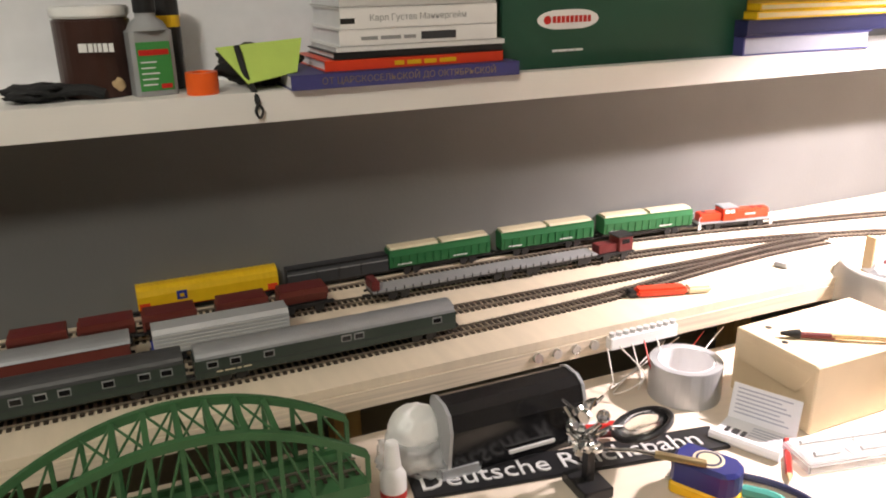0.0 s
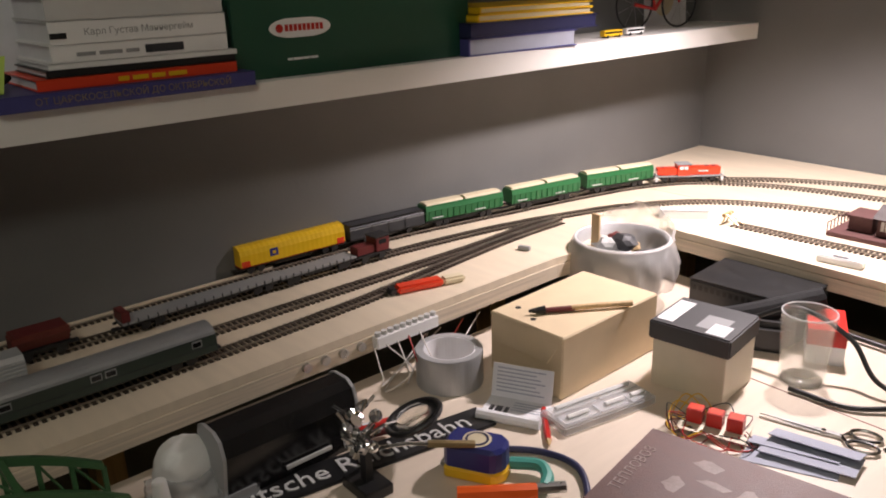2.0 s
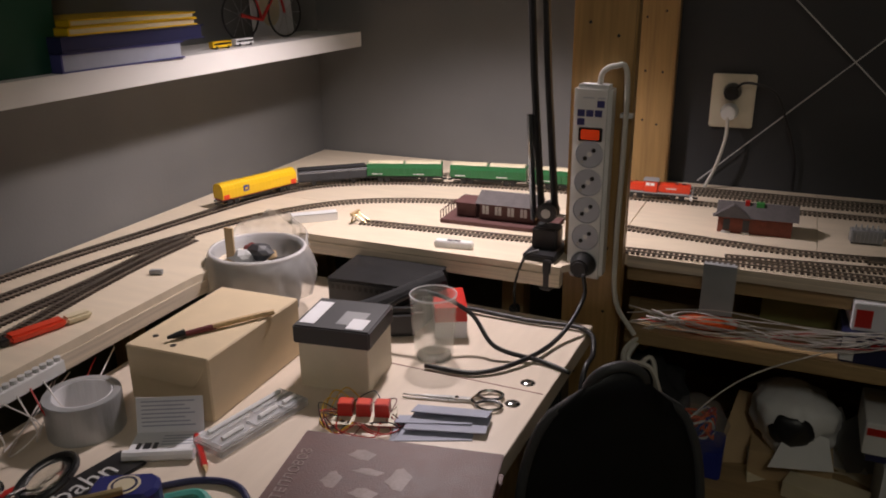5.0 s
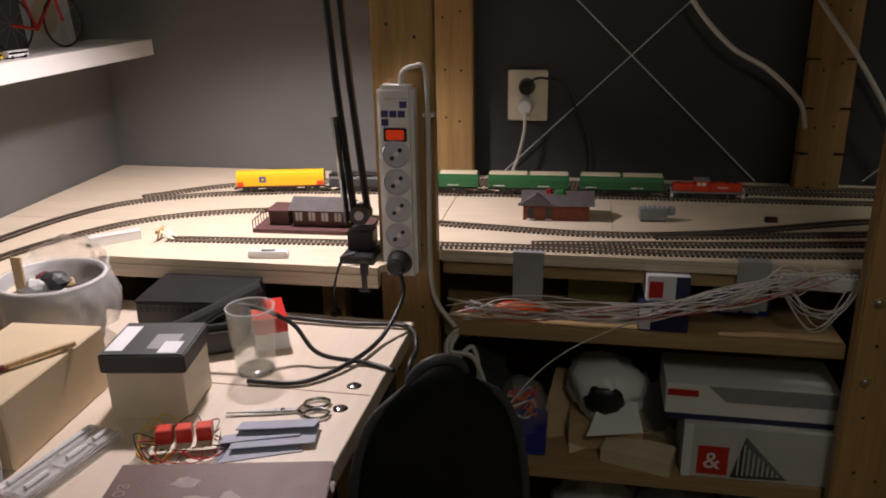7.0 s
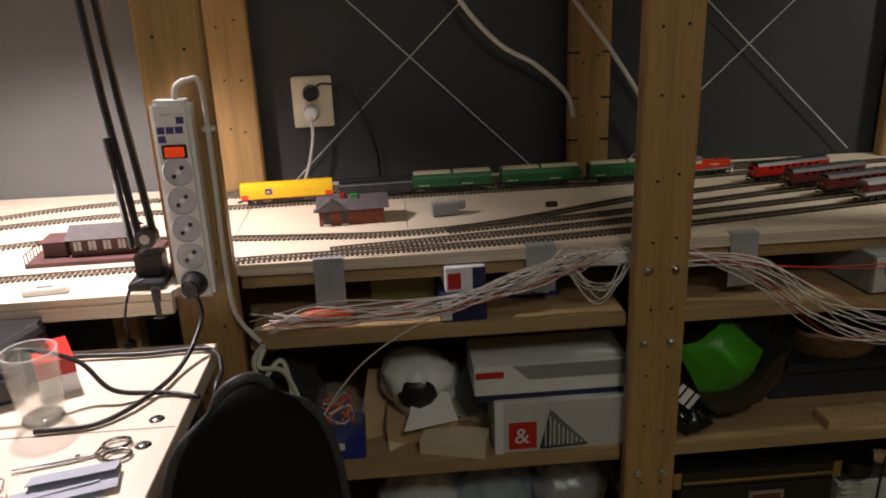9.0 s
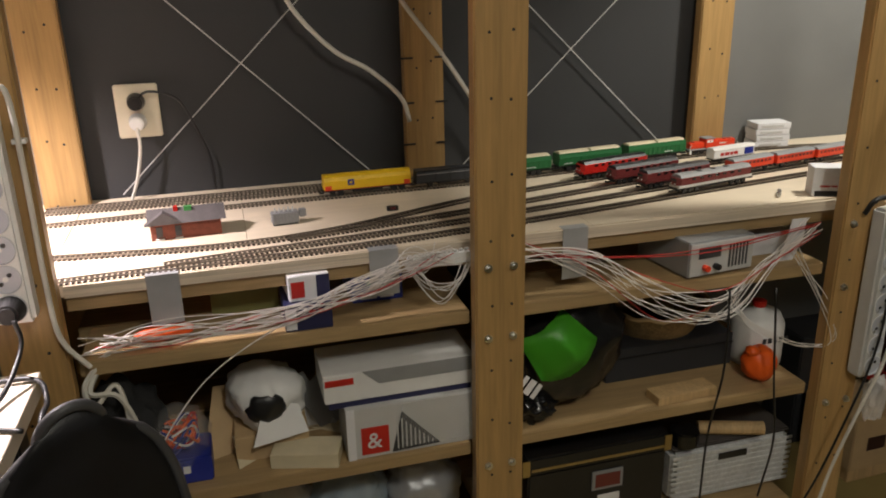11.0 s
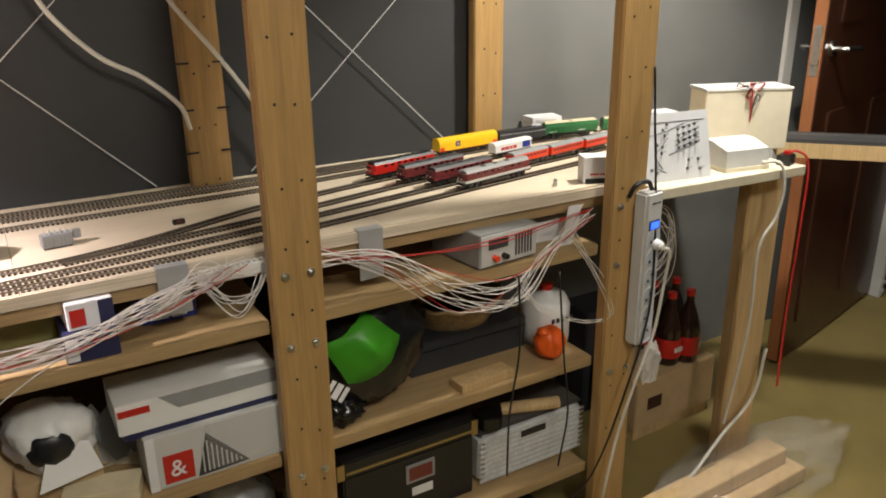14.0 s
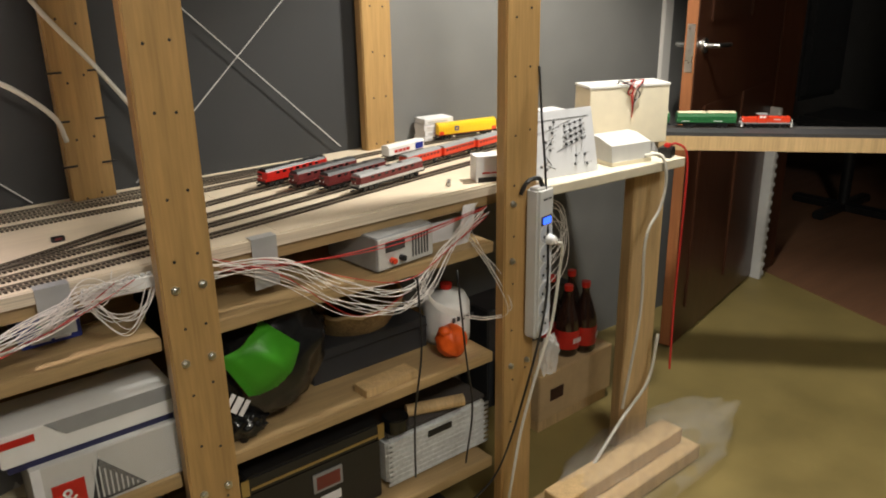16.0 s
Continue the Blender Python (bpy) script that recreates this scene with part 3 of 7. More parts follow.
def hopper_wagon(m):
    t = thing("covered_wagon", m, "green covered hopper wagon with a cream sliding roof", "model wagon", "green covered wagons")
    h = 0.084
    chassis(t, h, (-0.055, -0.04, 0.04, 0.055))
    part("body", along_x([(-0.0155, 0.016), (0.0155, 0.016), (0.017, 0.034), (0.0145, 0.043), (-0.0145, 0.043), (-0.017, 0.034)], -h, h), GREEN, t)
    for k in range(13):
        x = -h + 0.006 + k * (2 * h - 0.012) / 12
        for sy in (-1, 1):
            part("side_rib", box(x - 0.0005, x + 0.0005, min(sy * 0.0165, sy * 0.0178), max(sy * 0.0165, sy * 0.0178), 0.017, 0.034), GREEN, t)
    for x0, x1 in ((-h + 0.003, -0.003), (0.003, h - 0.003)):
        part("roof", along_x([(-0.0138, 0.0425), (0.0138, 0.0425), (0.011, 0.0463), (0.0, 0.0475), (-0.011, 0.0463)], x0, x1), CREAM, t, "cream sliding roof")
        part("roof_rim", box(x0, x1, -0.0152, -0.0138, 0.0405, 0.0438), GREEN, t)
    for sy in (-1, 1):
        for x in (-h + 0.012, 0.02):
            part("lettering", bars([0.004, 0.007, 0.003, 0.006], 0.0018, 0.001, m=pose(x if sy < 0 else x + 0.026, sy * 0.0176, 0.020, 90, 0, 0 if sy < 0 else 180)), WHITEP, t, "small white lettering bars")
    return t


def tarpaulin_wagon(m):
    t = thing("tarpaulin_wagon", m, "bright yellow ribbed tarpaulin wagon with red corners", "model wagon")
    h = 0.097
    chassis(t, h, (-0.078, -0.06, 0.06, 0.078))
    part("sill", box(-h, h, -0.0152, 0.0152, 0.014, 0.0165, 0.0005), RED, t)
    n = 22
    bm = bmesh.new()
    rings = []
    for k in range(n * 2 + 1):
        g = 0.0006 if k % 2 else 0
        x = -h + 2 * h * k / (n * 2)
        rings.append([bm.verts.new((x, y * (1 - g * 20), z - g)) for y, z in ((-0.0168, 0.0165), (-0.017, 0.035), (-0.0145, 0.043), (-0.008, 0.0475), (0.0, 0.0485), (0.008, 0.0475), (0.0145, 0.043), (0.017, 0.035), (0.0168, 0.0165))])
    for a, b in zip(rings, rings[1:]):
        for k in range(8):
            bm.faces.new((a[k], a[k + 1], b[k + 1], b[k]))
        bm.faces.new((a[8], a[0], b[0], b[8]))
    bm.faces.new(rings[0]), bm.faces.new(rings[-1][::-1])
    part("tarpaulin", bm, YELLOW, t)
    for sy in (-1, 1):
        for x in (-h + 0.009, h - 0.009):
            part("corner_plate", box(x - 0.007, x + 0.007, min(sy * 0.0168, sy * 0.0176), max(sy * 0.0168, sy * 0.0176), 0.0165, 0.0255), ORED, t, "red corner plate")
        b = part("sign_panel", box(-0.045, -0.031, min(sy * 0.0166, sy * 0.0178), max(sy * 0.0166, sy * 0.0178), 0.0245, 0.037), BLUE, t, "dark blue square sign")
        part("sign_mark", bars([0.006], 0.005, 0, m=pose(-0.041 if sy < 0 else -0.035, sy * 0.01785, 0.028, 90, 0, 0 if sy < 0 else 180)), YELLOW, b)
    return t


def dark_wagon(m):
    t = thing("sliding_wall_wagon", m, "charcoal grey sliding wall wagon", "model wagon")
    h = 0.087
    chassis(t, h, (-0.05, 0.05))
    part("body", along_x([(-0.016, 0.015), (0.016, 0.015), (0.016, 0.037), (0.012, 0.043), (-0.012, 0.043), (-0.016, 0.037)], -h, h), CHARCOAL, t)
    part("roof_rail", box(-h, h, -0.0165, -0.0125, 0.0415, 0.044, 0.0006, box(-h, h, 0.0125, 0.0165, 0.0415, 0.044, 0.0006)), BLACK, t)
    for x in (-0.0385, 0.0, 0.0385):
        part("door_post", box(x - 0.001, x + 0.001, -0.0168, -0.0158, 0.016, 0.037), BLACK, t)
    part("stripe", box(-h, h, -0.01635, -0.0158, 0.0335, 0.0355), GREY, t, "pale stripe under the eaves")
    return t


def diesel(m, label, l=0.150):
    t = thing("diesel_locomotive", m, label, "model locomotive")
    h = l / 2
    chassis(t, h, (-0.052, -0.034, 0.034, 0.052))
    part("footplate", box(-h, h, -0.0155, 0.0155, 0.0135, 0.016, 0.0004), GREY, t, "grey footplate")
    part("long_hood", box(0.002, h - 0.006, -0.0105, 0.0105, 0.016, 0.034, 0.0018), ORED, t, "orange red engine hood")
    part("short_hood", box(-h + 0.006, -0.026, -0.0105, 0.0105, 0.016, 0.032, 0.0018), ORED, t, "orange red engine hood")
    cab = part("cab", box(-0.026, 0.002, -0.0145, 0.0145, 0.016, 0.039, 0.001), ORED, t)
    part("cab_roof", box(-0.028, 0.004, -0.0150, 0.0150, 0.039, 0.0415, 0.001), GREY, cab, "grey cab roof")
    for sy in (-1, 1):
        for x in (-0.022, -0.012):
            part("cab_window", box(x, x + 0.008, min(sy * 0.0143, sy * 0.0149), max(sy * 0.0143, sy * 0.0149), 0.030, 0.0365), WHITEP, cab, "pale cab window")
        part("lettering", bars([0.003, 0.006, 0.005, 0.004], 0.0026, 0.0008, m=pose(0.02 if sy < 0 else 0.042, sy * 0.0106, 0.024, 90, 0, 0 if sy < 0 else 180)), WHITEP, t)
        for x in (-h + 0.002, h - 0.002):
            part("handrail", tube([(x, sy * 0.0145, 0.016), (x, sy * 0.0145, 0.026), (x * 0.94, sy * 0.0145, 0.027)], 0.0006, 5, smooth=False), WHITEP, t, "white handrail")
        for x in (-h + 0.001, h - 0.006):
            part("step", box(x, x + 0.005, min(sy * 0.0135, sy * 0.0155), max(sy * 0.0135, sy * 0.0155), 0.004, 0.0135), WHITEP, t, "white step")
    for x in (h - 0.02, h - 0.035, -h + 0.018):
        part("roof_fan", cyl(0.005, 0.0012, pose(x, 0, 0.0336 if x > 0 else 0.0316), seg=14), DKRED, t)
    return t


RAILTOP = HB + 0.0046
ON_MAIN = arc_table(MAIN)
# seconds and the place of the locomotive's middle along the main track
RUN = [(0, 1.811), (1, 2.060), (2, 2.314), (3, 2.563), (4, 2.808), (6.5, 3.413), (8, 3.772), (9, 3.987), (10, 4.235), (12.5, 4.862), (14, 5.275), (15, 5.420), (16, 5.629)]
# vehicles behind it: distance of the middle from the locomotive's middle
GAPS = [0.0, 0.167, 0.353, 0.538, 0.697, 0.877]
# true lengths of the vehicles against the models' own
SIZES = [0.95, 0.98, 0.98, 0.98, 0.86, 0.95]


def train_pose(a):
    c = on_arc(ON_MAIN, a)
    d = on_arc(ON_MAIN, a + 0.045) - on_arc(ON_MAIN, a - 0.045)
    return pose(c.x, c.y, RAILTOP, 0, 0, math.degrees(math.atan2(d.y, d.x)))


def run_at(t):
    """Smooth interpolation of RUN."""
    p = spline([(a, b, 0) for a, b in RUN], 24)
    return float(np.interp(t, [q.x for q in p], [q.y for q in p]))


start = run_at(0)
TRAIN = [diesel(train_pose(start), "small orange red diesel shunting locomotive hauling the goods train")]
for g in GAPS[1:4]:
    TRAIN.append(hopper_wagon(train_pose(start - g)))
TRAIN.append(dark_wagon(train_pose(start - GAPS[4])))
TRAIN.append(tarpaulin_wagon(train_pose(start - GAPS[5])))
for ob, size in zip(TRAIN, SIZES):
    ob.scale = (size, size, size)


def motions():
    times = [k * 0.5 for k in range(33)]
    for ob, g in zip(TRAIN, GAPS):
        walk(ob, [(t, train_pose(run_at(t) - g)) for t in times])


# ---- standing rolling stock ----
def hopper(m):
    t = thing("hopper_wagon", m, "small oxide red hopper wagon on the siding", "model wagon", "red hopper wagons")
    h = 0.030
    chassis(t, h, (-0.018, 0.018))
    part("body", along_x([(-0.009, 0.015), (0.009, 0.015), (0.015, 0.027), (0.015, 0.033), (-0.015, 0.033), (-0.015, 0.027)], -h + 0.002, h - 0.002), OXIDE, t)
    part("load_bed", box(-h + 0.004, h - 0.004, -0.013, 0.013, 0.0331, 0.0338), DKRED, t)
    for x in (-h + 0.002, 0, h - 0.002):
        part("rib", box(x - 0.0008, x + 0.0008, -0.0158, -0.0148, 0.024, 0.034), OXIDE, t)
    part("end_platform", box(-h, -h + 0.003, -0.012, 0.012, 0.014, 0.03), OXIDE, t)
    return t

for s in (1.557, 1.636, 1.725, 1.798, 1.873, 1.949, 2.033):
    hopper(side(0.082, s, RAILTOP, 90) @ Matrix.Scale(1.1, 4))

def flat_wagon(m, l, post):
    t = thing("flat_wagon", m, "flat wagon with a worn grey deck", "model wagon", "grey flat wagons")
    h = l / 2
    chassis(t, h, (-h * 0.75, -h * 0.6, h * 0.6, h * 0.75))
    part("deck", box(-h, h, -0.015, 0.015, 0.014, 0.0168, 0.0004), GREY, t, "weathered grey deck")
    for k in range(int(l / 0.012)):
        x = -h + 0.006 + 0.012 * k
        part("stanchion", box(x - 0.0006, x + 0.0006, -0.0158, -0.015, 0.0125, 0.0195), BLACK, t)
    if post:
        part("brake_cabin", box(-h, -h + 0.010, -0.0135, 0.0135, 0.0168, 0.030, 0.0008), DKRED, t, "dark red end cabin")
    return t

flat_wagon(side(0.088, 1.345, RAILTOP, 90) @ Matrix.Scale(1.08, 4), 0.222, True)
flat_wagon(side(0.091, 1.171, RAILTOP, 90) @ Matrix.Scale(1.05, 4), 0.125, False)
t = thing("shunter", side(0.094, 1.072, RAILTOP, 90) @ Matrix.Scale(1.03, 4), "tiny dark red shunting locomotive", "model locomotive")
chassis(t, 0.030, (-0.016, 0.016))
part("hood", box(-0.029, 0.004, -0.010, 0.010, 0.014, 0.027, 0.001), DKRED, t)
c = part("cab", box(0.004, 0.029, -0.0135, 0.0135, 0.014, 0.036, 0.001), DKRED, t)
part("cab_roof", box(0.002, 0.031, -0.0145, 0.0145, 0.036, 0.038, 0.0006), BLACK, c, "black cab roof")
for y in (-0.0138, 0.0133):
    part("cab_window", box(0.009, 0.023, y, y + 0.0005, 0.026, 0.033), BLACKGLOSS, c)

def coach(m, l, label, roofmat, bodymat, windows):
    t = thing("passenger_coach", m, label, "model coach", "model coaches")
    h = l / 2
    chassis(t, h, (-h * 0.8, -h * 0.68, h * 0.68, h * 0.8), 0.009)
    part("body", along_x([(-0.0158, 0.011), (0.0158, 0.011), (0.0162, 0.031), (-0.0162, 0.031)], -h, h), bodymat, t)
    ring = [(0.0165 * math.cos(a), 0.031 + 0.0095 * math.sin(a)) for a in [math.pi * k / 10 for k in range(11)]]
    part("roof", along_x(ring, -h + 0.001, h - 0.001), roofmat, t, "rounded grey roof", smooth=False)
    for x in windows:
        for sy in (-1, 1):
            p = part("window", box(x * l - 0.0055, x * l + 0.0055, min(sy * 0.0158, sy * 0.0165), max(sy * 0.0158, sy * 0.0165), 0.0215, 0.029), GREY, t, "pale window frame")
            part("pane", box(x * l - 0.0045, x * l + 0.0045, min(sy * 0.016, sy * 0.0167), max(sy * 0.016, sy * 0.0167), 0.0225, 0.0275), BLACKGLOSS, p)
    for sy in (-1,):
        part("lettering", bars([0.006, 0.01, 0.004, 0.008], 0.0014, 0.002, m=pose(-h + 0.02, -0.0163, 0.016, 90, 0, 0)), CREAM, t)
        part("sill_line", box(-h, h, -0.0163, -0.0157, 0.0185, 0.0192), CHARCOAL, t)
    return t

coach(side(0.227, 1.560, RAILTOP, 90) @ Matrix.Scale(1.11, 4), 0.278, "dark green luggage coach with a silver grey roof", SILVER, OLIVE, (-0.44, -0.36, -0.24, 0.05, 0.1, 0.42))
coach(side(0.226, 1.884, RAILTOP, 90) @ Matrix.Scale(1.15, 4), 0.278, "dark green passenger coach with a grey roof", DKGREY, OLIVE, (0.44, 0.37, 0.26, 0.13, 0.06, -0.01, -0.08, -0.15, -0.22, -0.3, -0.4))
t = thing("container_wagon", side(0.153, 1.672, RAILTOP, 90) @ Matrix.Scale(1.12, 4), "silver corrugated goods wagon", "model wagon")
chassis(t, 0.070, (-0.045, 0.045))
part("body", along_x([(-0.0155, 0.014), (0.0155, 0.014), (0.0155, 0.036), (0.011, 0.0405), (-0.011, 0.0405), (-0.0155, 0.036)], -0.070, 0.070), CORR, t)
for z in (0.017, 0.021, 0.025, 0.029, 0.033):
    part("rib", box(-0.070, 0.070, -0.0162, -0.0154, z, z + 0.0016), LTGREY, t)
part("end_plate", box(-0.072, -0.0702, -0.012, 0.012, 0.012, 0.02), BLUE, t, "blue end plate")
t = thing("goods_wagon", side(0.151, 1.865, RAILTOP, 90) @ Matrix.Scale(1.15, 4), "brown goods wagon with a silver roof", "model wagon")
chassis(t, 0.078, (-0.05, 0.05))
part("body", box(-0.078, 0.078, -0.015, 0.015, 0.014, 0.032, 0.0006), OXIDE, t)
part("roof", along_x([(0.0162 * math.cos(math.pi * k / 8), 0.032 + 0.007 * math.sin(math.pi * k / 8)) for k in range(9)], -0.079, 0.079), SILVER, t, "silver grey roof")

# ladder tracks at the right: engines standing side by side
def big_loco(m, label, body, roof, stripe, l=0.225):
    t = thing("diesel_locomotive", m, label, "model locomotive", "engines in the yard")
    h = l / 2
    chassis(t, h, (-h * 0.78, -h * 0.62, -h * 0.46, h * 0.46, h * 0.62, h * 0.78))
    part("skirt", box(-h + 0.003, h - 0.003, -0.0158, 0.0158, 0.0145, 0.021, 0.001), stripe, t, "lower side band")
    part("body", prism([(-h, -0.009), (-h + 0.008, -0.016), (h - 0.008, -0.016), (h, -0.009), (h, 0.009), (h - 0.008, 0.016), (-h + 0.008, 0.016), (-h, 0.009)], 0.021, 0.037, bevel=0.0006), body, t)
    part("roof", along_x([(-0.0155, 0.037), (0.0155, 0.037), (0.011, 0.0425), (0, 0.044), (-0.011, 0.0425)], -h + 0.008, h - 0.008), roof, t, "grey roof")
    for k in range(7):
        x = -h * 0.6 + k * h * 0.2
        part("window", box(x - 0.005, x + 0.005, -0.0166, -0.0158, 0.030, 0.0345), BLACKGLOSS, t)
    for sx in (-1, 1):
        part("windscreen", box(min(sx * h, sx * (h + 0.0007)), max(sx * h, sx * (h + 0.0007)), -0.008, 0.008, 0.030, 0.0355), BLACKGLOSS, t)
        for y in (-0.006, 0.006):
            part("headlight", cyl(0.0016, 0.001, pose(sx * h, y, 0.0245, 0, 90 * sx, 0), seg=8), WHITEP, t)
    for x in (-0.04, 0.0, 0.04):
        part("roof_fan", cyl(0.007, 0.0015, pose(x, 0, 0.0435), seg=14), DKGREY, t)
    return t

yaw = 11.5
def behind_nose(x, y, l):
    a = radians(yaw)
    return pose(x + math.cos(a) * l / 2, y + math.sin(a) * l / 2, RAILTOP, 0, 0, yaw) @ Matrix.Scale(0.93, 4)
big_loco(behind_nose(1.138, 1.497, 0.225), "wine red and light grey diesel locomotive", DKRED, GREY, LTGREY)
big_loco(behind_nose(1.096, 1.554, 0.2), "wine red diesel locomotive with a black roof", DKRED, DKGREY, DKRED, 0.2)
big_loco(behind_nose(1.054, 1.610, 0.2), "wine red diesel locomotive with a dark roof", DKRED, DKGREY, DKRED, 0.2)
big_loco(behind_nose(1.011, 1.671, 0.2), "bright red and black diesel locomotive", RED, BLACK, RED, 0.2)
for k, (x, y) in enumerate(((1.404, 1.608), (1.531, 1.629), (1.654, 1.646))):
    t = thing("railcar", pose(x, y, RAILTOP, 0, 0, yaw) @ Matrix.Scale(0.91, 4), "orange red railcar with a grey roof", "model railcar", "orange red railcars")
    chassis(t, 0.068, (-0.045, 0.045))
    part("body", box(-0.068, 0.068, -0.015, 0.015, 0.014, 0.034, 0.001), ORED, t)
    part("roof", along_x([(-0.0155, 0.034), (0.0155, 0.034), (0.01, 0.039), (-0.01, 0.039)], -0.067, 0.067), GREY, t, "grey roof")
    for j in range(9):
        part("window", box(-0.06 + j * 0.0135, -0.051 + j * 0.0135, -0.0156, -0.0149, 0.024, 0.030), DKRED, t)
t = thing("refrigerator_wagon", pose(1.429, 1.714, RAILTOP, 0, 0, 10) @ Matrix.Scale(0.88, 4), "white refrigerator wagon with a blue and red print", "model wagon")
chassis(t, 0.072, (-0.045, 0.045))
part("body", box(-0.072, 0.072, -0.015, 0.015, 0.014, 0.036, 0.001), WHITEP, t)
part("roof", along_x([(-0.016, 0.036), (0.016, 0.036), (0.009, 0.0415), (-0.009, 0.0415)], -0.073, 0.073), WHITE, t)
part("print_panel", box(0.035, 0.066, -0.0158, -0.0151, 0.017, 0.034), BLUE, t, "blue print")
part("print_panel", bars([0.012, 0.016, 0.01, 0.014], 0.008, 0.003, m=pose(-0.05, -0.0152, 0.02, 90, 0, 0)), RED, t, "red print bars")


# ---- shelf on the side wall ----
SHELF = pose(CORNER[0], CORNER[1], 1.167, 0, 0, 1.8)
def on_shelf(w, s, dz=0.0, rz=0.0):
    return SHELF @ pose(w, -s, dz, 0, 0, rz)

t = thing("wall_shelf", SHELF, "thick white floating wall shelf", "shelf")
part("board", box(0.0, 0.150, -2.75, -0.014, -0.034, 0, 0.001), WHITE, t)
part("edge_band", box(0.1502, 0.152, -2.75, -0.012, -0.0345, 0.0003, 0.0006), WHITE, t, "white front edge band")

def book(w, s0, s1, z0, z1, cover, label, name="book", depth=0.14, writing="", wcol=None, wsize=0.008, tilt=0.0):
    l, h = s0 - s1, z1 - z0
    t = thing(name, on_shelf(w, (s0 + s1) / 2, z0, 90 + tilt), label, "book")
    # spine faces the room: local -y
    part("page_block", box(-l / 2 + 0.002, l / 2 - 0.002, 0.002, depth - 0.003, 0.0015, h - 0.0015), PAPER, t, "page block")
    part("cover", box(-l / 2, l / 2, -0.001, depth, h - 0.0015, h, bm=box(-l / 2, l / 2, -0.001, depth, 0, 0.0015, bm=box(-l / 2, l / 2, -0.001, 0.002, 0.0, h, 0.0006))), cover, t)
    if writing:
        words("title", writing, wsize, wcol, t, pose(-l / 2 + 0.035, -0.0012, h * 0.5 - wsize * 0.33, 90, 0, 0))
    return t

book(0.162, 1.566, 1.276, 0.0000, 0.0168, PURPLE, "large blue violet book with gilt spine letters", writing="ОТ ЦАРСКОСЕЛЬСКОЙ ДО ОКТЯБРЬСКОЙ", wcol=BRASS, wsize=0.0105)
t = book(0.150, 1.523, 1.293, 0.0173, 0.0293, ORED, "thin red paperback book in the stack", depth=0.13)
part("title_bar", bars([0.012, 0.018, 0.016, 0.022], 0.005, 0.004, m=pose(-0.03, -0.0012, 0.003, 90, 0, 0)), YELLOW, t, "yellow spine bars")
book(0.148, 1.511, 1.293, 0.0298, 0.0377, BLACK, "thin black book in the stack", depth=0.12)
book(0.150, 1.508, 1.291, 0.0382, 0.0439, WHITEP, "thin white brochure in the stack", depth=0.12)
t = book(0.150, 1.504, 1.302, 0.0445, 0.0628, WHITEP, "white hardback book in the stack", depth=0.13)
part("spine_mark", box(0.0, 0.045, -0.0018, -0.0012, 0.004, 0.013), CHARCOAL, t, "dark spine block")
part("spine_mark", bars([0.02, 0.025, 0.015], 0.004, 0.004, m=pose(-0.075, -0.0012, 0.006, 90, 0, 0)), GREY, t)
t = book(0.150, 1.502, 1.302, 0.0633, 0.0868, WHITEP, "white hardback biography in the stack", depth=0.13, writing="Карл Густав Маннергейм", wcol=GREY, wsize=0.010)
part("spine_mark", box(-0.1, -0.083, -0.0018, -0.0012, 0.006, 0.012), BLACK, t, "black spine mark")
book(0.150, 1.502, 1.304, 0.0874, 0.1099, LTGREY, "pale green grey hardback book", depth=0.13)
book(0.150, 1.495, 1.310, 0.1104, 0.1308, WHITEP, "white hardback book in the stack", depth=0.13)

t = thing("carton_box", on_shelf(0.128, 1.080, 0, 90), "dark green product carton with a white oval sign", "box")
part("box_body", box(-0.205, 0.20, 0, 0.12, 0, 0.20, 0.002), BOXGREEN, t)
part("sign", prism([(0.035 * math.cos(a) * (1 if abs(math.cos(a)) < 0.8 else 1) - 0.105 + (0.012 if math.cos(a) > 0 else -0.012), 0.0125 * math.sin(a)) for a in [6.28318 * k / 24 for k in range(24)]], 0, 0.0006, m=pose(0, -0.0002, 0.062, 90, 0, 0)), WHITEP, t, "white oval sign")
part("sign_mark", cyl(0.0055, 0.0004, pose(-0.137, -0.0008, 0.062, 90, 0, 0), seg=18), RED, t, "red round mark")
part("sign_mark", bars([0.005] * 9, 0.0085, 0.0017, m=pose(-0.129, -0.0009, 0.058, 90, 0, 0)), RED, t, "red lettering bars")
part("sign_mark", bars([0.008, 0.014, 0.01, 0.012], 0.003, 0.001, m=pose(-0.128, -0.0003, 0.021, 90, 0, 0)), WHITEP, t, "small white lettering bars")
part("corner_band", prism([(0.10, 0.2), (0.2, 0.2), (0.2, 0.125)], 0, 0.0006, m=pose(0, -0.0003, 0, 90, 0, 0)), CARD, t, "tan printed corner")

def folder(s0, s1, z0, z1, col, label, w=0.15, pages=None):
    t = thing("folder", on_shelf(w, (s0 + s1) / 2, z0, 90 + random.uniform(-2, 2)), label, "folder", "stacked folders")
    l, h = s0 - s1, z1 - z0
    part("cover", box(-l / 2, l / 2, -0.003, 0.15, 0, 0.002, bm=box(-l / 2, l / 2, -0.003, 0.15, h - 0.002, h, bm=box(-l / 2, -l / 2 + 0.003, -0.003, 0.15, 0, h))), col, t)
    part("page_block", box(-l / 2 + 0.004, l / 2 - 0.006, -0.001, 0.147, 0.0022, h - 0.0022), pages or PAPER, t, "sheaf of pages")

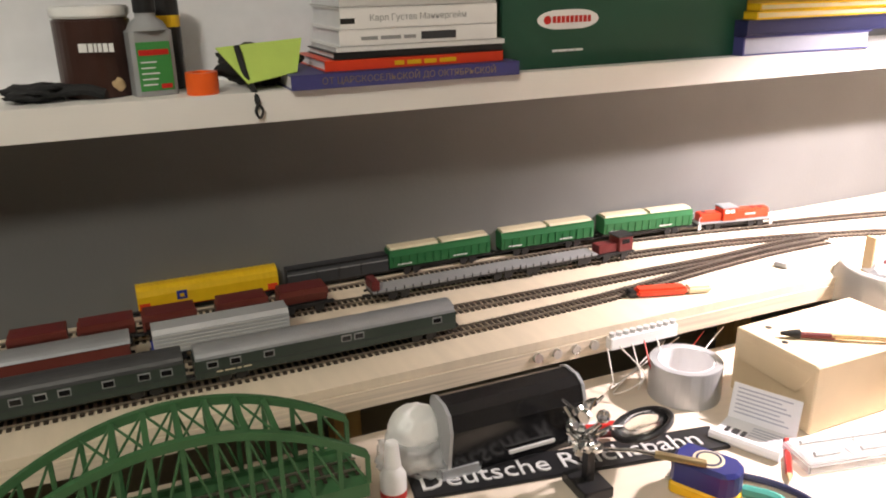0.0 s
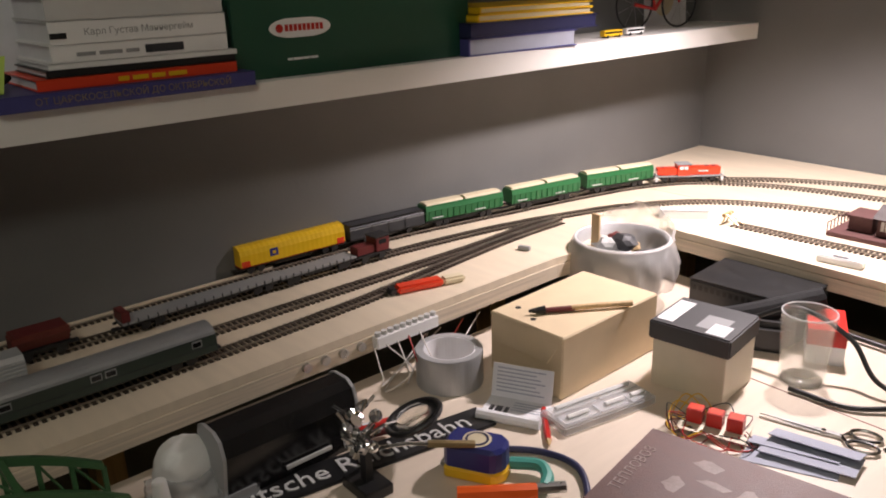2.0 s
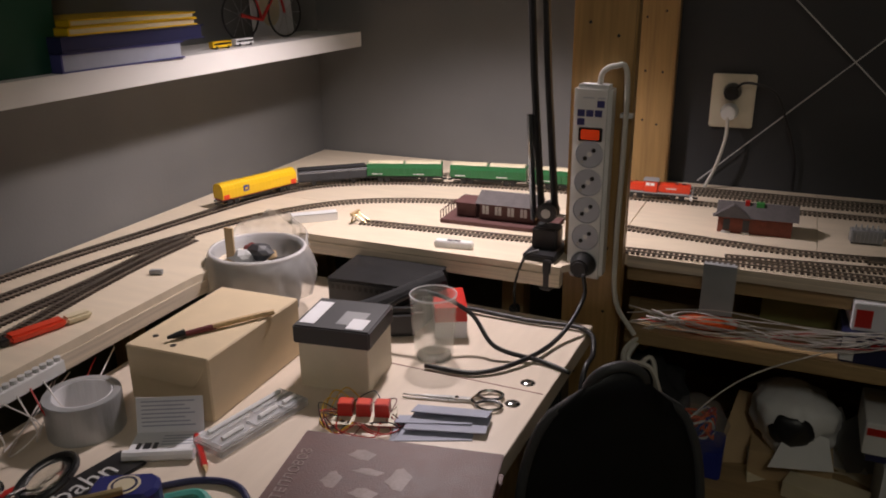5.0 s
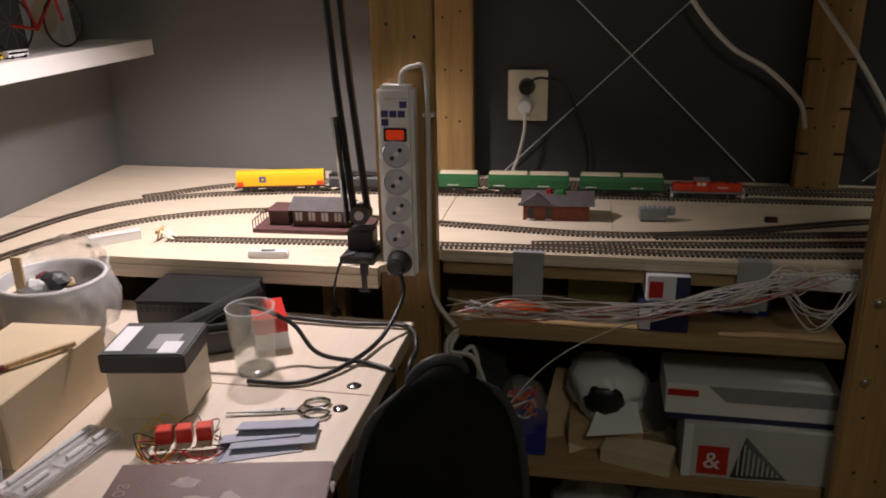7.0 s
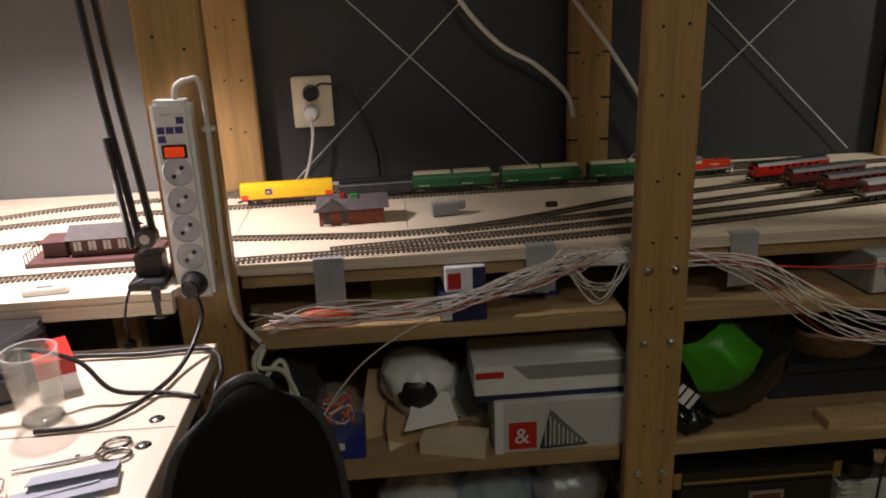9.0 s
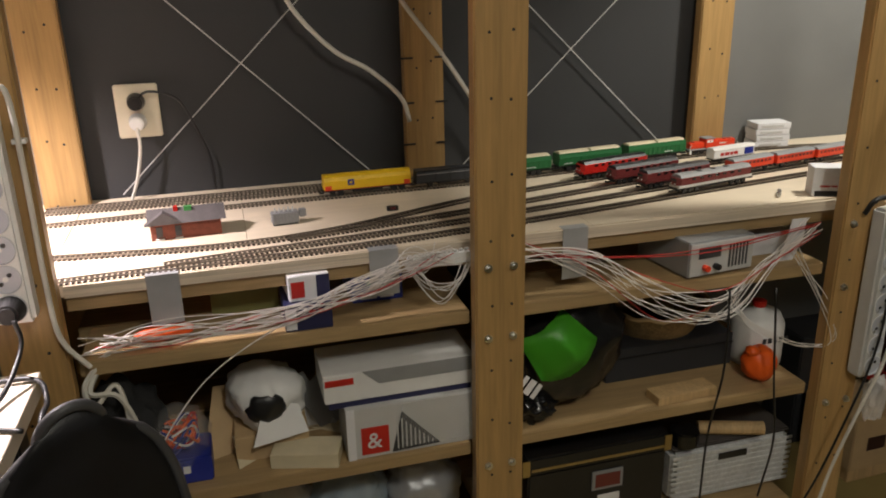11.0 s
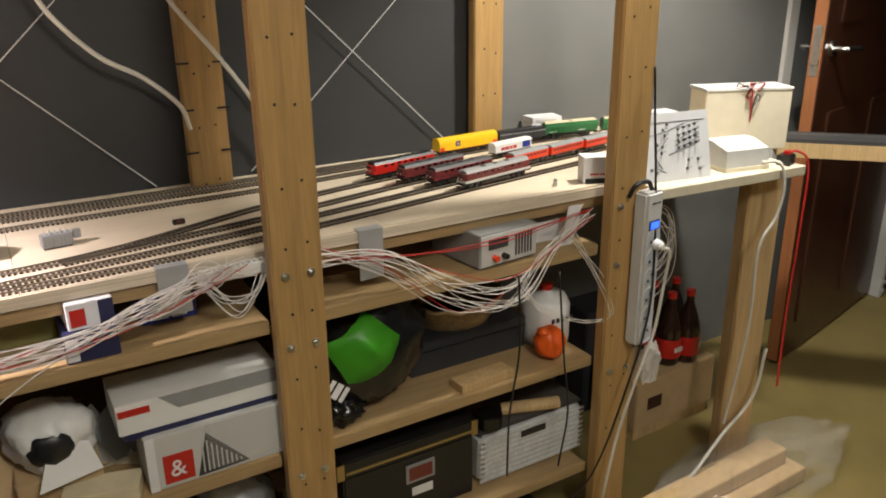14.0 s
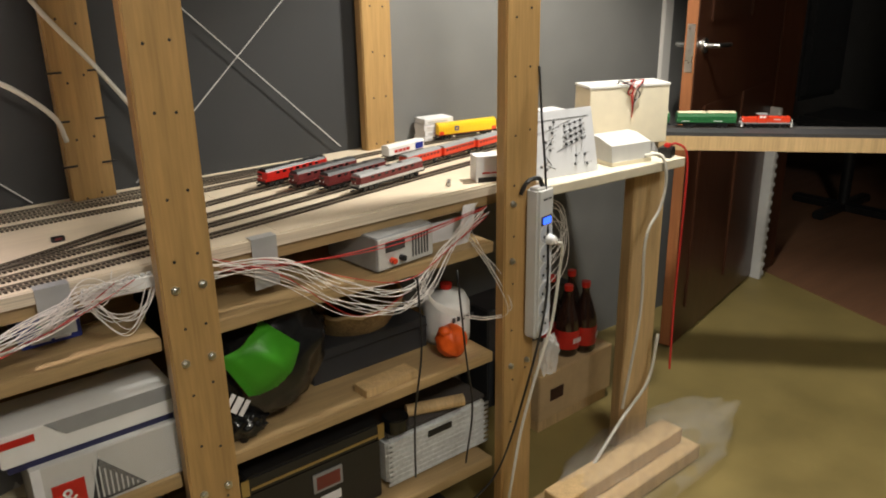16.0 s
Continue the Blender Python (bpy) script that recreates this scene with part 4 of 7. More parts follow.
folder(0.901, 0.651, 0.0000, 0.0270, PURPLE, "slate blue ring folder full of sheets", pages=SHEET)
folder(0.901, 0.588, 0.0275, 0.0502, NAVY, "dark blue folder with a gilt mark", pages=NAVY)
folder(0.886, 0.604, 0.0507, 0.0618, YELLOW, "yellow paper folder on the stack", pages=CREAM)
folder(0.877, 0.612, 0.0622, 0.0724, YELLOW, "yellow paper folder on the stack", pages=CREAM)

t = thing("chocolate_tin", on_shelf(0.075, 1.762, 0), "dark brown chocolate tin with a white printed name", "tin")
part("tin", cyl(0.040, 0.084, bevel=0.002, seg=36), CHOC, t, smooth=False)
part("lid", cyl(0.041, 0.012, pose(0, 0, 0.0842), seg=36, bevel=0.002), WHITEP, t, "pale lid")
part("lettering", bars([0.009, 0.005, 0.003, 0.004, 0.005, 0.005], 0.009, 0.0012, m=pose(0.0385, -0.016, 0.05, 90, 0, 68)), WHITEP, t, "white lettering bars")
part("nut_print", lump(0.010, (0.5, 1.3, 1), 0.2, m=pose(0.033, 0.012, 0.014)), CARD, t, "printed nuts", smooth=True)
t = thing("oil_bottle", on_shelf(0.105, 1.707, 0, 10), "grey plastic oil bottle with a green label and black cap", "bottle")
part("bottle", prism([(-0.012, -0.023), (0.012, -0.023), (0.015, -0.018), (0.015, 0.018), (0.012, 0.023), (-0.012, 0.023), (-0.015, 0.018), (-0.015, -0.018)], 0, 0.07, bevel=0.001), GREY, t)
part("shoulder", lathe([(0.022, 0.07), (0.018, 0.078), (0.011, 0.083), (0.011, 0.088)], 20), GREY, t, smooth=True)
part("cap", cyl(0.012, 0.018, pose(0, 0, 0.0875), seg=18, bevel=0.001), BLACK, t, "black screw cap")
lb = part("label", box(0.0151, 0.0156, -0.018, 0.018, 0.006, 0.058), GREENPCB, t, "green label")
part("label_bar", box(0.0157, 0.016, -0.016, 0.016, 0.044, 0.050), RED, lb)
part("label_bar", box(0.0157, 0.016, 0.004, 0.016, 0.008, 0.013), RED, lb)
for k in range(5):
    part("label_bar", box(0.0157, 0.016, -0.015, 0.0 + 0.002 * (k % 3), 0.012 + 0.006 * k, 0.0135 + 0.006 * k), PAPER, lb)
t = thing("spray_can", on_shelf(0.06, 1.683, 0), "slim black spray can with yellow print", "can")
part("can", cyl(0.016, 0.11, bevel=0.002), BLACK, t)
part("print_band", lathe([(0.0161, 0.07), (0.0162, 0.071), (0.0162, 0.082), (0.0161, 0.083)], 20), YELLOW, t, "yellow print band")
t = thing("tape_roll", on_shelf(0.128, 1.658, 0), "bright orange roll of tape", "tape")
part("roll", lathe([(0.0105, 0), (0.0175, 0), (0.0178, 0.012), (0.0175, 0.024), (0.0105, 0.024), (0.0105, 0)], 32), ORANGE, t, smooth=False)
t = thing("glove", on_shelf(0.10, 1.824, 0), "crumpled dark grey work glove", "glove")
part("palm", lump(0.03, (0.8, 1.2, 0.33), 0.35, 2.5, 3, m=pose(0, 0, 0.010)), BLACKCLOTH, t, smooth=True)
for k in range(4):
    part("finger", tube([(0.01 - 0.012 * k, 0.02, 0.01), (0.016 - 0.012 * k, 0.045, 0.012), (0.018 - 0.012 * k, 0.065 - 0.006 * k, 0.006)], 0.006), BLACKCLOTH, t)
t = thing("pouch", on_shelf(0.12, 1.587, 0), "black pouch with a lime green flap and a clip", "pouch")
part("bag", lump(0.038, (0.7, 1.3, 0.62), 0.3, 2.0, 5, m=pose(-0.03, 0, 0.024)), BLACKCLOTH, t, smooth=True)
part("flap", prism([(-0.052, 0.002), (0.048, 0.018), (0.036, -0.028), (-0.022, -0.044)], 0, 0.002, m=pose(0.0, 0.0, 0.042, 52, 4, 90)), LIME, t, "lime green flap")
part("strap", tube([(0.01, -0.03, 0.05), (0.02, -0.025, 0.02), (0.028, -0.018, 0.0), (0.034, -0.016, -0.012)], 0.0035), BLACKCLOTH, t)
part("clip", tube([(0.034, -0.016, -0.012), (0.036, -0.012, -0.02), (0.036, -0.016, -0.028), (0.036, -0.02, -0.02), (0.034, -0.016, -0.012)], 0.0016), BLACK, t, "black snap clip")
t = thing("toy_bicycle", on_shelf(0.06, 0.281, 0, 80), "red model bicycle with black spoked wheels", "model bicycle")
for x, r in ((0.07, 0.05), (-0.06, 0.05)):
    w = part("wheel", tube([(x + r * math.cos(a), 0, r + 0.002 + r * math.sin(a)) for a in [6.28318 * k / 28 for k in range(29)]], 0.0022, 6, 1), BLACK, t, "black tyre")
    for k in range(9):
        a = 6.28318 * k / 9
        part("spoke", tube([(x, 0, r + 0.002), (x + r * math.cos(a), 0, r + 0.002 + r * math.sin(a))], 0.0005, 4, smooth=False), STEEL, w)
part("frame", tube([(-0.06, 0, 0.052), (0.0, 0, 0.04), (0.05, 0, 0.10), (-0.025, 0, 0.105), (0.0, 0, 0.04)], 0.004, smooth=False), RED, t)
part("fork", tube([(0.07, 0, 0.052), (0.05, 0, 0.125)], 0.003, smooth=False), RED, t)
part("seat", lump(0.014, (1.4, 0.7, 0.4), 0.1, m=pose(-0.028, 0, 0.115)), BLACK, t)
for s, col, lab in ((0.50, YELLOW, "tiny yellow toy tram"), (0.43, WHITEP, "tiny white and green toy bus")):
    t = thing("toy_bus", on_shelf(0.115, s, 0, 85), lab, "toy")
    part("body", box(-0.025, 0.025, -0.006, 0.006, 0.003, 0.014, 0.001), col, t)
    part("window_band", box(-0.023, 0.023, -0.0064, 0.0064, 0.008, 0.0115), BLACKGLOSS, t)
    for x in (-0.016, 0.016):
        part("wheel", cyl(0.003, 0.013, pose(x, 0.0065, 0.003, 90, 0, 0), seg=10), BLACK, t)
t = thing("picture_card", on_shelf(0.012, 0.165, 0, 90) @ pose(0, 0, 0, -4), "white printed card leaning on the wall", "card")
part("card", box(-0.08, 0.08, 0, 0.002, 0, 0.16), PAPER, t)
part("print_panel", cyl(0.04, 0.0006, pose(-0.01, -0.0001, 0.06, 90, 0, 0)), CREAM, t, "pale yellow round print")
t = thing("white_sheet", on_shelf(0.006, 1.867, 0, 90), "white paper sheets leaning against the wall", "paper")
part("sheet", box(-0.55, 0.40, 0, 0.003, 0.0, 0.125), PAPER, t)
part("dark_band", box(-0.55, 0.40, -0.002, 0.0, 0.112, 0.14), BLACK, t)


# ---- desk ----
def at(x, y, z=HD, rz=0.0):
    return pose(x, y, z, 0, 0, rz)

def arch_bridge():
    t = thing("model_bridge", side(0.429, 1.592, HD, 90) @ Matrix.Scale(1.03, 4), "green girder arch model bridge on a stand", "model bridge")
    l, n = 0.30, 12   # local -x runs away from the corner
    part("stand", box(-l, -0.01, -0.034, 0.034, 0, 0.068, 0.002), CHARCOAL, t, "dark stand under the bridge")
    part("deck", box(-l, 0, -0.03, 0.03, 0.07, 0.076, 0.001), BRIDGEGREEN, t, "green bridge deck")
    for y in (-0.0083, 0.0083):
        part("rail", box(-l, 0, y - 0.0007, y + 0.0007, 0.0785, 0.0805), RAIL, t)
    for k in range(30):
        part("sleeper", box(-l + 0.004 + k * 0.01, -l + 0.007 + k * 0.01, -0.014, 0.014, 0.0762, 0.0784), TIE, t)
    for y in (-0.032, 0.032):
        tr = part("truss", box(-l, 0, y - 0.002, y + 0.002, 0.066, 0.080), BRIDGEGREEN, t, "green side truss")
        def top(u):
            return 0.112 + 0.052 * (1 - (2 * u - 1) ** 2)
        rim = [(-l * k / 24, top(k / 24)) for k in range(25)]
        bm = prism(rim + [(x, z - 0.0075) for x, z in reversed(rim)], -0.003, 0.003, None, pose(0, y, 0, 90))
        part("arch_chord", bm, BRIDGEGREEN, tr)
        for k in range(n + 1):
            u = k / n
            part("upright", box(-l * u - 0.002, -l * u + 0.002, y - 0.0015, y + 0.0015, 0.079, top(u) - 0.005), BRIDGEGREEN, tr)
            if k < n:
                v = (k + 1) / n
                z0, z1 = (0.08, top(v) - 0.007) if k < n / 2 else (top(u) - 0.007, 0.08)
                part("diagonal", tube([(-l * u, y, z0), (-l * v, y, z1)], 0.0013, 5, smooth=False), BRIDGEGREEN, tr)
    for k in (3, 4, 5, 6, 7, 8):
        u, v = k / n, (k + 1) / n
        b = part("cross_girder", box(-l * u - 0.0025, -l * u + 0.0025, -0.03, 0.03, top(u) - 0.006, top(u) - 0.001), BRIDGEGREEN, t)
        part("cross_brace", tube([(-l * u, -0.03, top(u) - 0.003), (-l * v, 0.03, top(v) - 0.003)], 0.0012, 5, smooth=False, bm=tube([(-l * u, 0.03, top(u) - 0.003), (-l * v, -0.03, top(v) - 0.003)], 0.0012, 5, smooth=False)), BRIDGEGREEN, b)

arch_bridge()

t = thing("glue_bottle", at(-0.448, 0.318) @ Matrix.Scale(1.03, 4), "small white glue bottle with a red label", "bottle")
part("bottle", lathe([(0.0001, 0), (0.013, 0), (0.0135, 0.003), (0.0135, 0.03), (0.010, 0.037), (0.007, 0.04)], 24), WHITEP, t, smooth=True)
part("cap", cyl(0.009, 0.028, pose(0, 0, 0.04), 0.0065, seg=20, bevel=0.001), WHITEP, t, "white ribbed cap")
part("label", lathe([(0.0137, 0.006), (0.0137, 0.014)], 24), RED, t, "red label band")
t = thing("face_mask", at(-0.497, 0.360) @ Matrix.Scale(1.02, 4), "white moulded dust mask and clear blister packs", "mask")
part("cup", lump(0.028, (0.9, 1.1, 1.0), 0.12, 2, 2, m=pose(0, 0, 0.045)), WHITEP, t, smooth=True)
part("blister", lump(0.035, (1, 1.1, 0.7), 0.3, 2.5, 8, m=pose(0.005, -0.005, 0.02)), CLEARPL, t, "clear blister pack", smooth=True)
part("blister", box(-0.03, 0.045, 0.01, 0.06, 0.0, 0.02, 0.004), CLEARPL, t, "clear blister pack")

t = thing("speaker_box", side(0.368, 1.398, HD, 90) @ Matrix.Scale(1.01, 4), "black rounded desk speaker with a silver end", "speaker")
sec = [(-0.018, 0), (0.022, 0), (0.026, 0.004), (0.026, 0.072), (0.022, 0.082), (0.012, 0.086), (-0.010, 0.086), (-0.022, 0.08), (-0.028, 0.062)]
part("body", along_x(sec, -0.079, 0.079), BLACKGLOSS, t)
part("end_cap", along_x([(y * 1.03, z * 1.015) for y, z in sec], -0.083, -0.0792), TAPE, t, "silver end frame")
part("end_cap", along_x([(y * 1.03, z * 1.015) for y, z in sec], 0.0792, 0.083), TAPE, t, "silver end frame")
part("badge", box(-0.012, 0.045, -0.0265, -0.024, 0.018, 0.022), LTGREY, t)

sign = thing("name_plate", at(-0.432, 0.520, HD, 82) @ Matrix.Scale(1.01, 4), "black cast railway name plate with raised white letters", "sign")
part("plate", box(-0.18, 0.185, -0.023, 0.023, 0, 0.004, 0.0015), BLACK, sign)
words("lettering", "Deutsche Reichsbahn", 0.038, LTGREY, sign, pose(-0.172, -0.012, 0.0045))

for k, (x, y, rz, col, cap) in enumerate(((-0.474, 0.56, 78, RED, BLACK), (-0.462, 0.552, 75, DKRED, STEEL))):
    t = thing("marker_pen", at(x, y, HD + 0.0045, rz), "red marker pen with a black cap" if k == 0 else "dark red ballpoint pen", "pen")
    part("barrel", cyl(0.0055, 0.085, pose(-0.045, 0, 0.0055, 0, 90, 0), seg=16), col, t)
    part("cap", cyl(0.006, 0.022, pose(-0.067, 0, 0.006, 0, 90, 0), seg=16), cap, t)
    if k == 0:
        part("print_bar", bars([0.012, 0.01, 0.014], 0.004, 0.002, m=pose(-0.02, -0.002, 0.0112)), PAPER, t)

t = thing("helping_hand_stand", at(-0.384, 0.512) @ Matrix.Scale(1.08, 4), "helping third arm tool with clips and magnifier", "tool stand")
part("base", box(-0.022, 0.022, -0.016, 0.016, 0.0, 0.012, 0.001), BLACK, t, "black cast base")
part("stem", box(-0.005, 0.005, -0.004, 0.004, 0.012, 0.05), BLACK, t)
for k in range(16):
    p = Vector((-0.006, 0.0, 0.045)) + Vector((random.uniform(-0.014, 0.014), random.uniform(-0.012, 0.014), random.uniform(0, 0.045)))
    part("joint", cyl(0.0065, 0.006, Matrix.Translation(p) @ pose(0, 0, 0, random.uniform(0, 180), random.uniform(0, 180), 0), seg=12, bevel=0.0008), CHROME, t)
    part("wing_screw", tube([p, p + Vector((random.uniform(-0.015, 0.015), random.uniform(-0.015, 0.015), 0.012))], 0.0016, 6, smooth=False), CHROME, t)
part("arm", tube([(0, 0, 0.046), (0.025, 0.035, 0.05), (0.05, 0.07, 0.046)], 0.002, smooth=False), CHROME, t)
part("clip", tube([(0.035, 0.05, 0.048), (0.062, 0.088, 0.044)], 0.0038, 8, smooth=False), BRASS, t, "brass crocodile clip")
mg = part("magnifier_ring", tube([(0.030 * math.cos(a), 0.030 * math.sin(a), 0) for a in [6.28318 * k / 32 for k in range(33)]], 0.0032, 8, 1), BLACK, t, "black magnifier ring", pose(-0.02, 0.075, 0.043, 16, -14, 0))
part("lens", lathe([(0.0001, 0.003), (0.015, 0.0022), (0.029, 0), (0.015, -0.0022), (0.0001, -0.003)], 28), CLEAR, mg, "clear lens", smooth=True)
part("ring_arm", tube([(0, 0.005, 0.06), (-0.01, 0.03, 0.056), (-0.014, 0.048, 0.05)], 0.0022, smooth=False), CHROME, t)

t = thing("tape_measure", at(-0.328, 0.620, HD, 29) @ Matrix.Scale(1.00, 4), "blue and yellow steel tape measure", "tape measure")
part("case", prism([(-0.032, -0.02), (0.024, -0.02), (0.034, -0.008), (0.034, 0.012), (0.024, 0.022), (-0.032, 0.022), (-0.036, 0.0)], 0.012, 0.042, bevel=0.004), TMBLUE, t, smooth=False)
part("grip", prism([(-0.033, -0.021), (0.025, -0.021), (0.035, -0.008), (0.035, 0.012), (0.025, 0.023), (-0.033, 0.023)], 0.0, 0.0155, bevel=0.003), YELLOW, t, "yellow lower shell")
part("label_disc", lathe([(0.0001, 0.0432), (0.010, 0.0432), (0.016, 0.0428)], 28), CREAM, t, "round pale label")
part("label_ring", lathe([(0.0105, 0.0436), (0.013, 0.0436), (0.013, 0.043)], 28), NAVY, t)
part("hook", box(-0.042, -0.034, -0.006, 0.006, 0.004, 0.008), STEEL, t)

t = thing("pliers", at(-0.274, 0.629, HD, 40) @ Matrix.Scale(1.00, 4), "pliers with an orange and a teal handle", "pliers")
part("handle", tube([(-0.06, -0.03, 0.012), (-0.02, -0.024, 0.014), (0.02, -0.012, 0.012)], 0.0085), ORANGE, t, "orange rubber handle")
part("handle", tube([(-0.012, 0.034, 0.012), (0.02, 0.032, 0.013), (0.03, 0.014, 0.012), (0.028, -0.006, 0.012)], 0.007), TEAL, t, "teal rubber handle")
part("jaw", tube([(0.02, -0.008, 0.012), (0.05, 0.0, 0.012)], 0.006, smooth=False), STEEL, t)

t = thing("duct_tape", at(-0.508, 0.732) @ Matrix.Scale(0.98, 4), "big roll of silver grey duct tape", "tape")
part("roll", lathe([(0.036, 0), (0.046, 0), (0.0465, 0.002), (0.0465, 0.048), (0.046, 0.05), (0.037, 0.05), (0.036, 0.048), (0.036, 0)], 48), TAPE, t, smooth=False)
part("core", lathe([(0.0345, 0.001), (0.0358, 0.001), (0.0358, 0.0495), (0.0345, 0.0495), (0.0345, 0.001)], 48), PAPER, t, "pale paper core")

t = thing("leaflet", at(-0.388, 0.735, HD, 28), "folded white instruction leaflet", "leaflet")
part("sheet", box(-0.040, 0.040, -0.022, 0.030, 0.002, 0.0035), PAPER, t)
page = part("page", box(-0.040, 0.040, 0.0, 0.0012, 0.0, 0.044), PAPER, t, "upright page with small print", pose(0, 0.030, 0.003, -14))
part("fold", tube([(-0.040, -0.024, 0.007), (0.040, -0.024, 0.007)], 0.007, 10, smooth=False), PAPER, t)
for k in range(7):
    part("text_bar", box(-0.034, 0.030 - 0.006 * (k % 3), -0.0004, 0.0, 0.008 + 0.005 * k, 0.0095 + 0.005 * k), SHEET, page)
for k in range(4):
    part("text_bar", box(-0.005, 0.032, 0.002 + 0.006 * k, 0.0035 + 0.006 * k, 0.0036, 0.0039), SHEET, t)
part("mark", bars([0.005, 0.008, 0.005], 0.012, 0.003, m=pose(-0.026, -0.022, 0.0142)), BLACK, t, "black printed mark")

t = thing("bit_case", at(-0.322, 0.818, HD, 80) @ Matrix.Scale(0.97, 4), "clear plastic case with screwdriver bits", "case")
part("tray", box(-0.075, 0.075, -0.026, 0.026, 0.0, 0.012, 0.002), CLEARPL, t)
for x0, x1, y0, y1 in ((-0.07, 0.0, 0.004, 0.022), (0.006, 0.07, 0.004, 0.022), (-0.07, -0.02, -0.022, -0.002), (-0.014, 0.03, -0.022, -0.002), (0.036, 0.07, -0.022, -0.002)):
    part("cell", box(x0, x1, y0, y1, 0.0125, 0.0145, 0.0008), CLEARPL, t)
for x, y, l in ((-0.06, 0.013, 0.12), (-0.06, -0.012, 0.032), (0.0, -0.012, 0.03), (0.042, -0.012, 0.022)):
    part("bit", tube([(x, y, 0.0165), (x + l, y, 0.0165)], 0.0032, 6, smooth=False), WHITEP, t)

t = thing("red_pencil", at(-0.341, 0.743, HD + 0.004, -42) @ Matrix.Scale(0.98, 4), "thin red pencil on the desk", "pencil")
part("barrel", cyl(0.004, 0.072, pose(-0.036, 0, 0, 0, 90, 0), seg=6), RED, t)
part("tip", cyl(0.004, 0.012, pose(0.036, 0, 0, 0, 90, 0), 0.0005, seg=6), RAWPINE, t)

t = thing("carton", at(-0.438, 0.902, HD, 3), "pale brown cardboard box lying upside down", "box")
part("box_body", prism([(-0.063, -0.103), (0.063, -0.103), (0.066, 0.103), (-0.066, 0.103)], 0, 0.088, bevel=0.002), CARDPALE, t)
part("flap", prism([(-0.063, 0.03), (0.063, 0.03), (0.04, -0.01), (-0.05, -0.008)], 0, 0.0016, m=pose(0, -0.1035, 0.056, 84, 0, 0)), CARDPALE, t, "torn flap")
part("punch_hole", cyl(0.004, 0.0006, pose(-0.042, -0.07, 0.088), seg=12), BLACK, t)
part("punch_hole", cyl(0.004, 0.0006, pose(-0.002, -0.085, 0.088), seg=12), BLACK, t)
t = thing("paint_brush", at(-0.413, 0.880, HD + 0.0885, 58), "wooden paint brush with a dark ferrule", "brush")
part("shaft", tube([(0.075, 0, 0.005), (0.03, 0, 0.0058), (-0.01, 0, 0.005)], 0.0042), RAWPINE, t)
part("ferrule", cyl(0.0036, 0.04, pose(-0.046, 0, 0.0045, 0, 90, 0), 0.0042, seg=12), DKRED, t, "dark metal ferrule")
part("bristles", cyl(0.006, 0.022, pose(-0.046, 0, 0.0055, 0, -90, 0), 0.002, seg=12), BLACK, t)

t = thing("battery_box", at(-0.281, 0.975, HD, 9), "cream box with a black lid and white stickers", "box")
part("box_body", prism([(-0.050, -0.042), (0.048, -0.042), (0.050, 0.046), (-0.052, 0.046)], 0, 0.066, bevel=0.001), CREAMBOX, t)
part("lid", box(-0.055, 0.053, -0.047, 0.05, 0.0662, 0.092, 0.002), DKGREY, t, "dark grey lid")
for x0, x1, y0, y1 in ((0.0, 0.034, -0.03, 0.012), (-0.05, -0.028, -0.036, 0.036), (0.018, 0.042, -0.042, -0.010)):
    part("sticker", box(x0, x1, y0, y1, 0.0922, 0.0925 + (0.0004 if x0 == 0.018 else 0)), GREY if x0 == 0.0 else PAPER, t, "paper sticker")

t = thing("relay_module", at(-0.201, 0.883, HD, 19) @ Matrix.Scale(0.97, 4), "circuit board with three red relays and tangled wires", "circuit board")
part("board", box(-0.04, 0.04, -0.024, 0.024, 0.006, 0.0078), CREAMBOX, t)
for k in range(3):
    r = part("relay", box(-0.034 + k * 0.024, -0.015 + k * 0.024, -0.006, 0.012, 0.008, 0.026, 0.0006), RED, t, "red relay")
    part("relay_top", box(-0.032 + k * 0.024, -0.017 + k * 0.024, -0.004, 0.010, 0.0261, 0.0265), ORED, r)
for k in range(16):
    a, b = random.uniform(0, 6.28), random.uniform(0.5, 2.5)
    p0 = (0.035 * math.cos(a), 0.02 * math.sin(a), 0.008)
    p1 = (0.058 * math.cos(a + b * 0.4), 0.042 * math.sin(a + b * 0.4), random.uniform(0.004, 0.028))
    p2 = (0.055 * math.cos(a + b * 0.8), 0.044 * math.sin(a + b * 0.8), 0.002)
    p3 = (0.036 * math.cos(a + b), 0.022 * math.sin(a + b), 0.009)
    part("wire", tube([p0, p1, p2, p3], 0.0008, 5), (WIRER, YELLOW, CHARCOAL, DKRED)[k % 4], t)
part("standoff", box(-0.03, 0.03, -0.015, 0.015, 0, 0.006), DKGREY, t)

t = thing("hardback_book", at(-0.095, 0.733, HD, 11) @ Matrix.Scale(0.98, 4), "large maroon book with silver stamped letters", "book")
part("page_block", box(-0.115, 0.108, -0.122, 0.085, 0.004, 0.026), PAPER, t)
part("cover", box(-0.12, 0.115, -0.13, 0.09, 0.0262, 0.0298, 0.0008), BROWNLEATHER, t, "maroon front board")
part("cover", box(-0.12, 0.115, -0.13, 0.09, 0, 0.0038, 0.0008), BROWNLEATHER, t)
part("spine", box(-0.1215, -0.1165, -0.13, 0.09, 0.002, 0.028, 0.001), BROWNLEATHER, t)
words("lettering", "ТЕПЛОВОЗ", 0.017, STAMP, t, pose(-0.098, -0.04, 0.0299, 0, 0, 90))
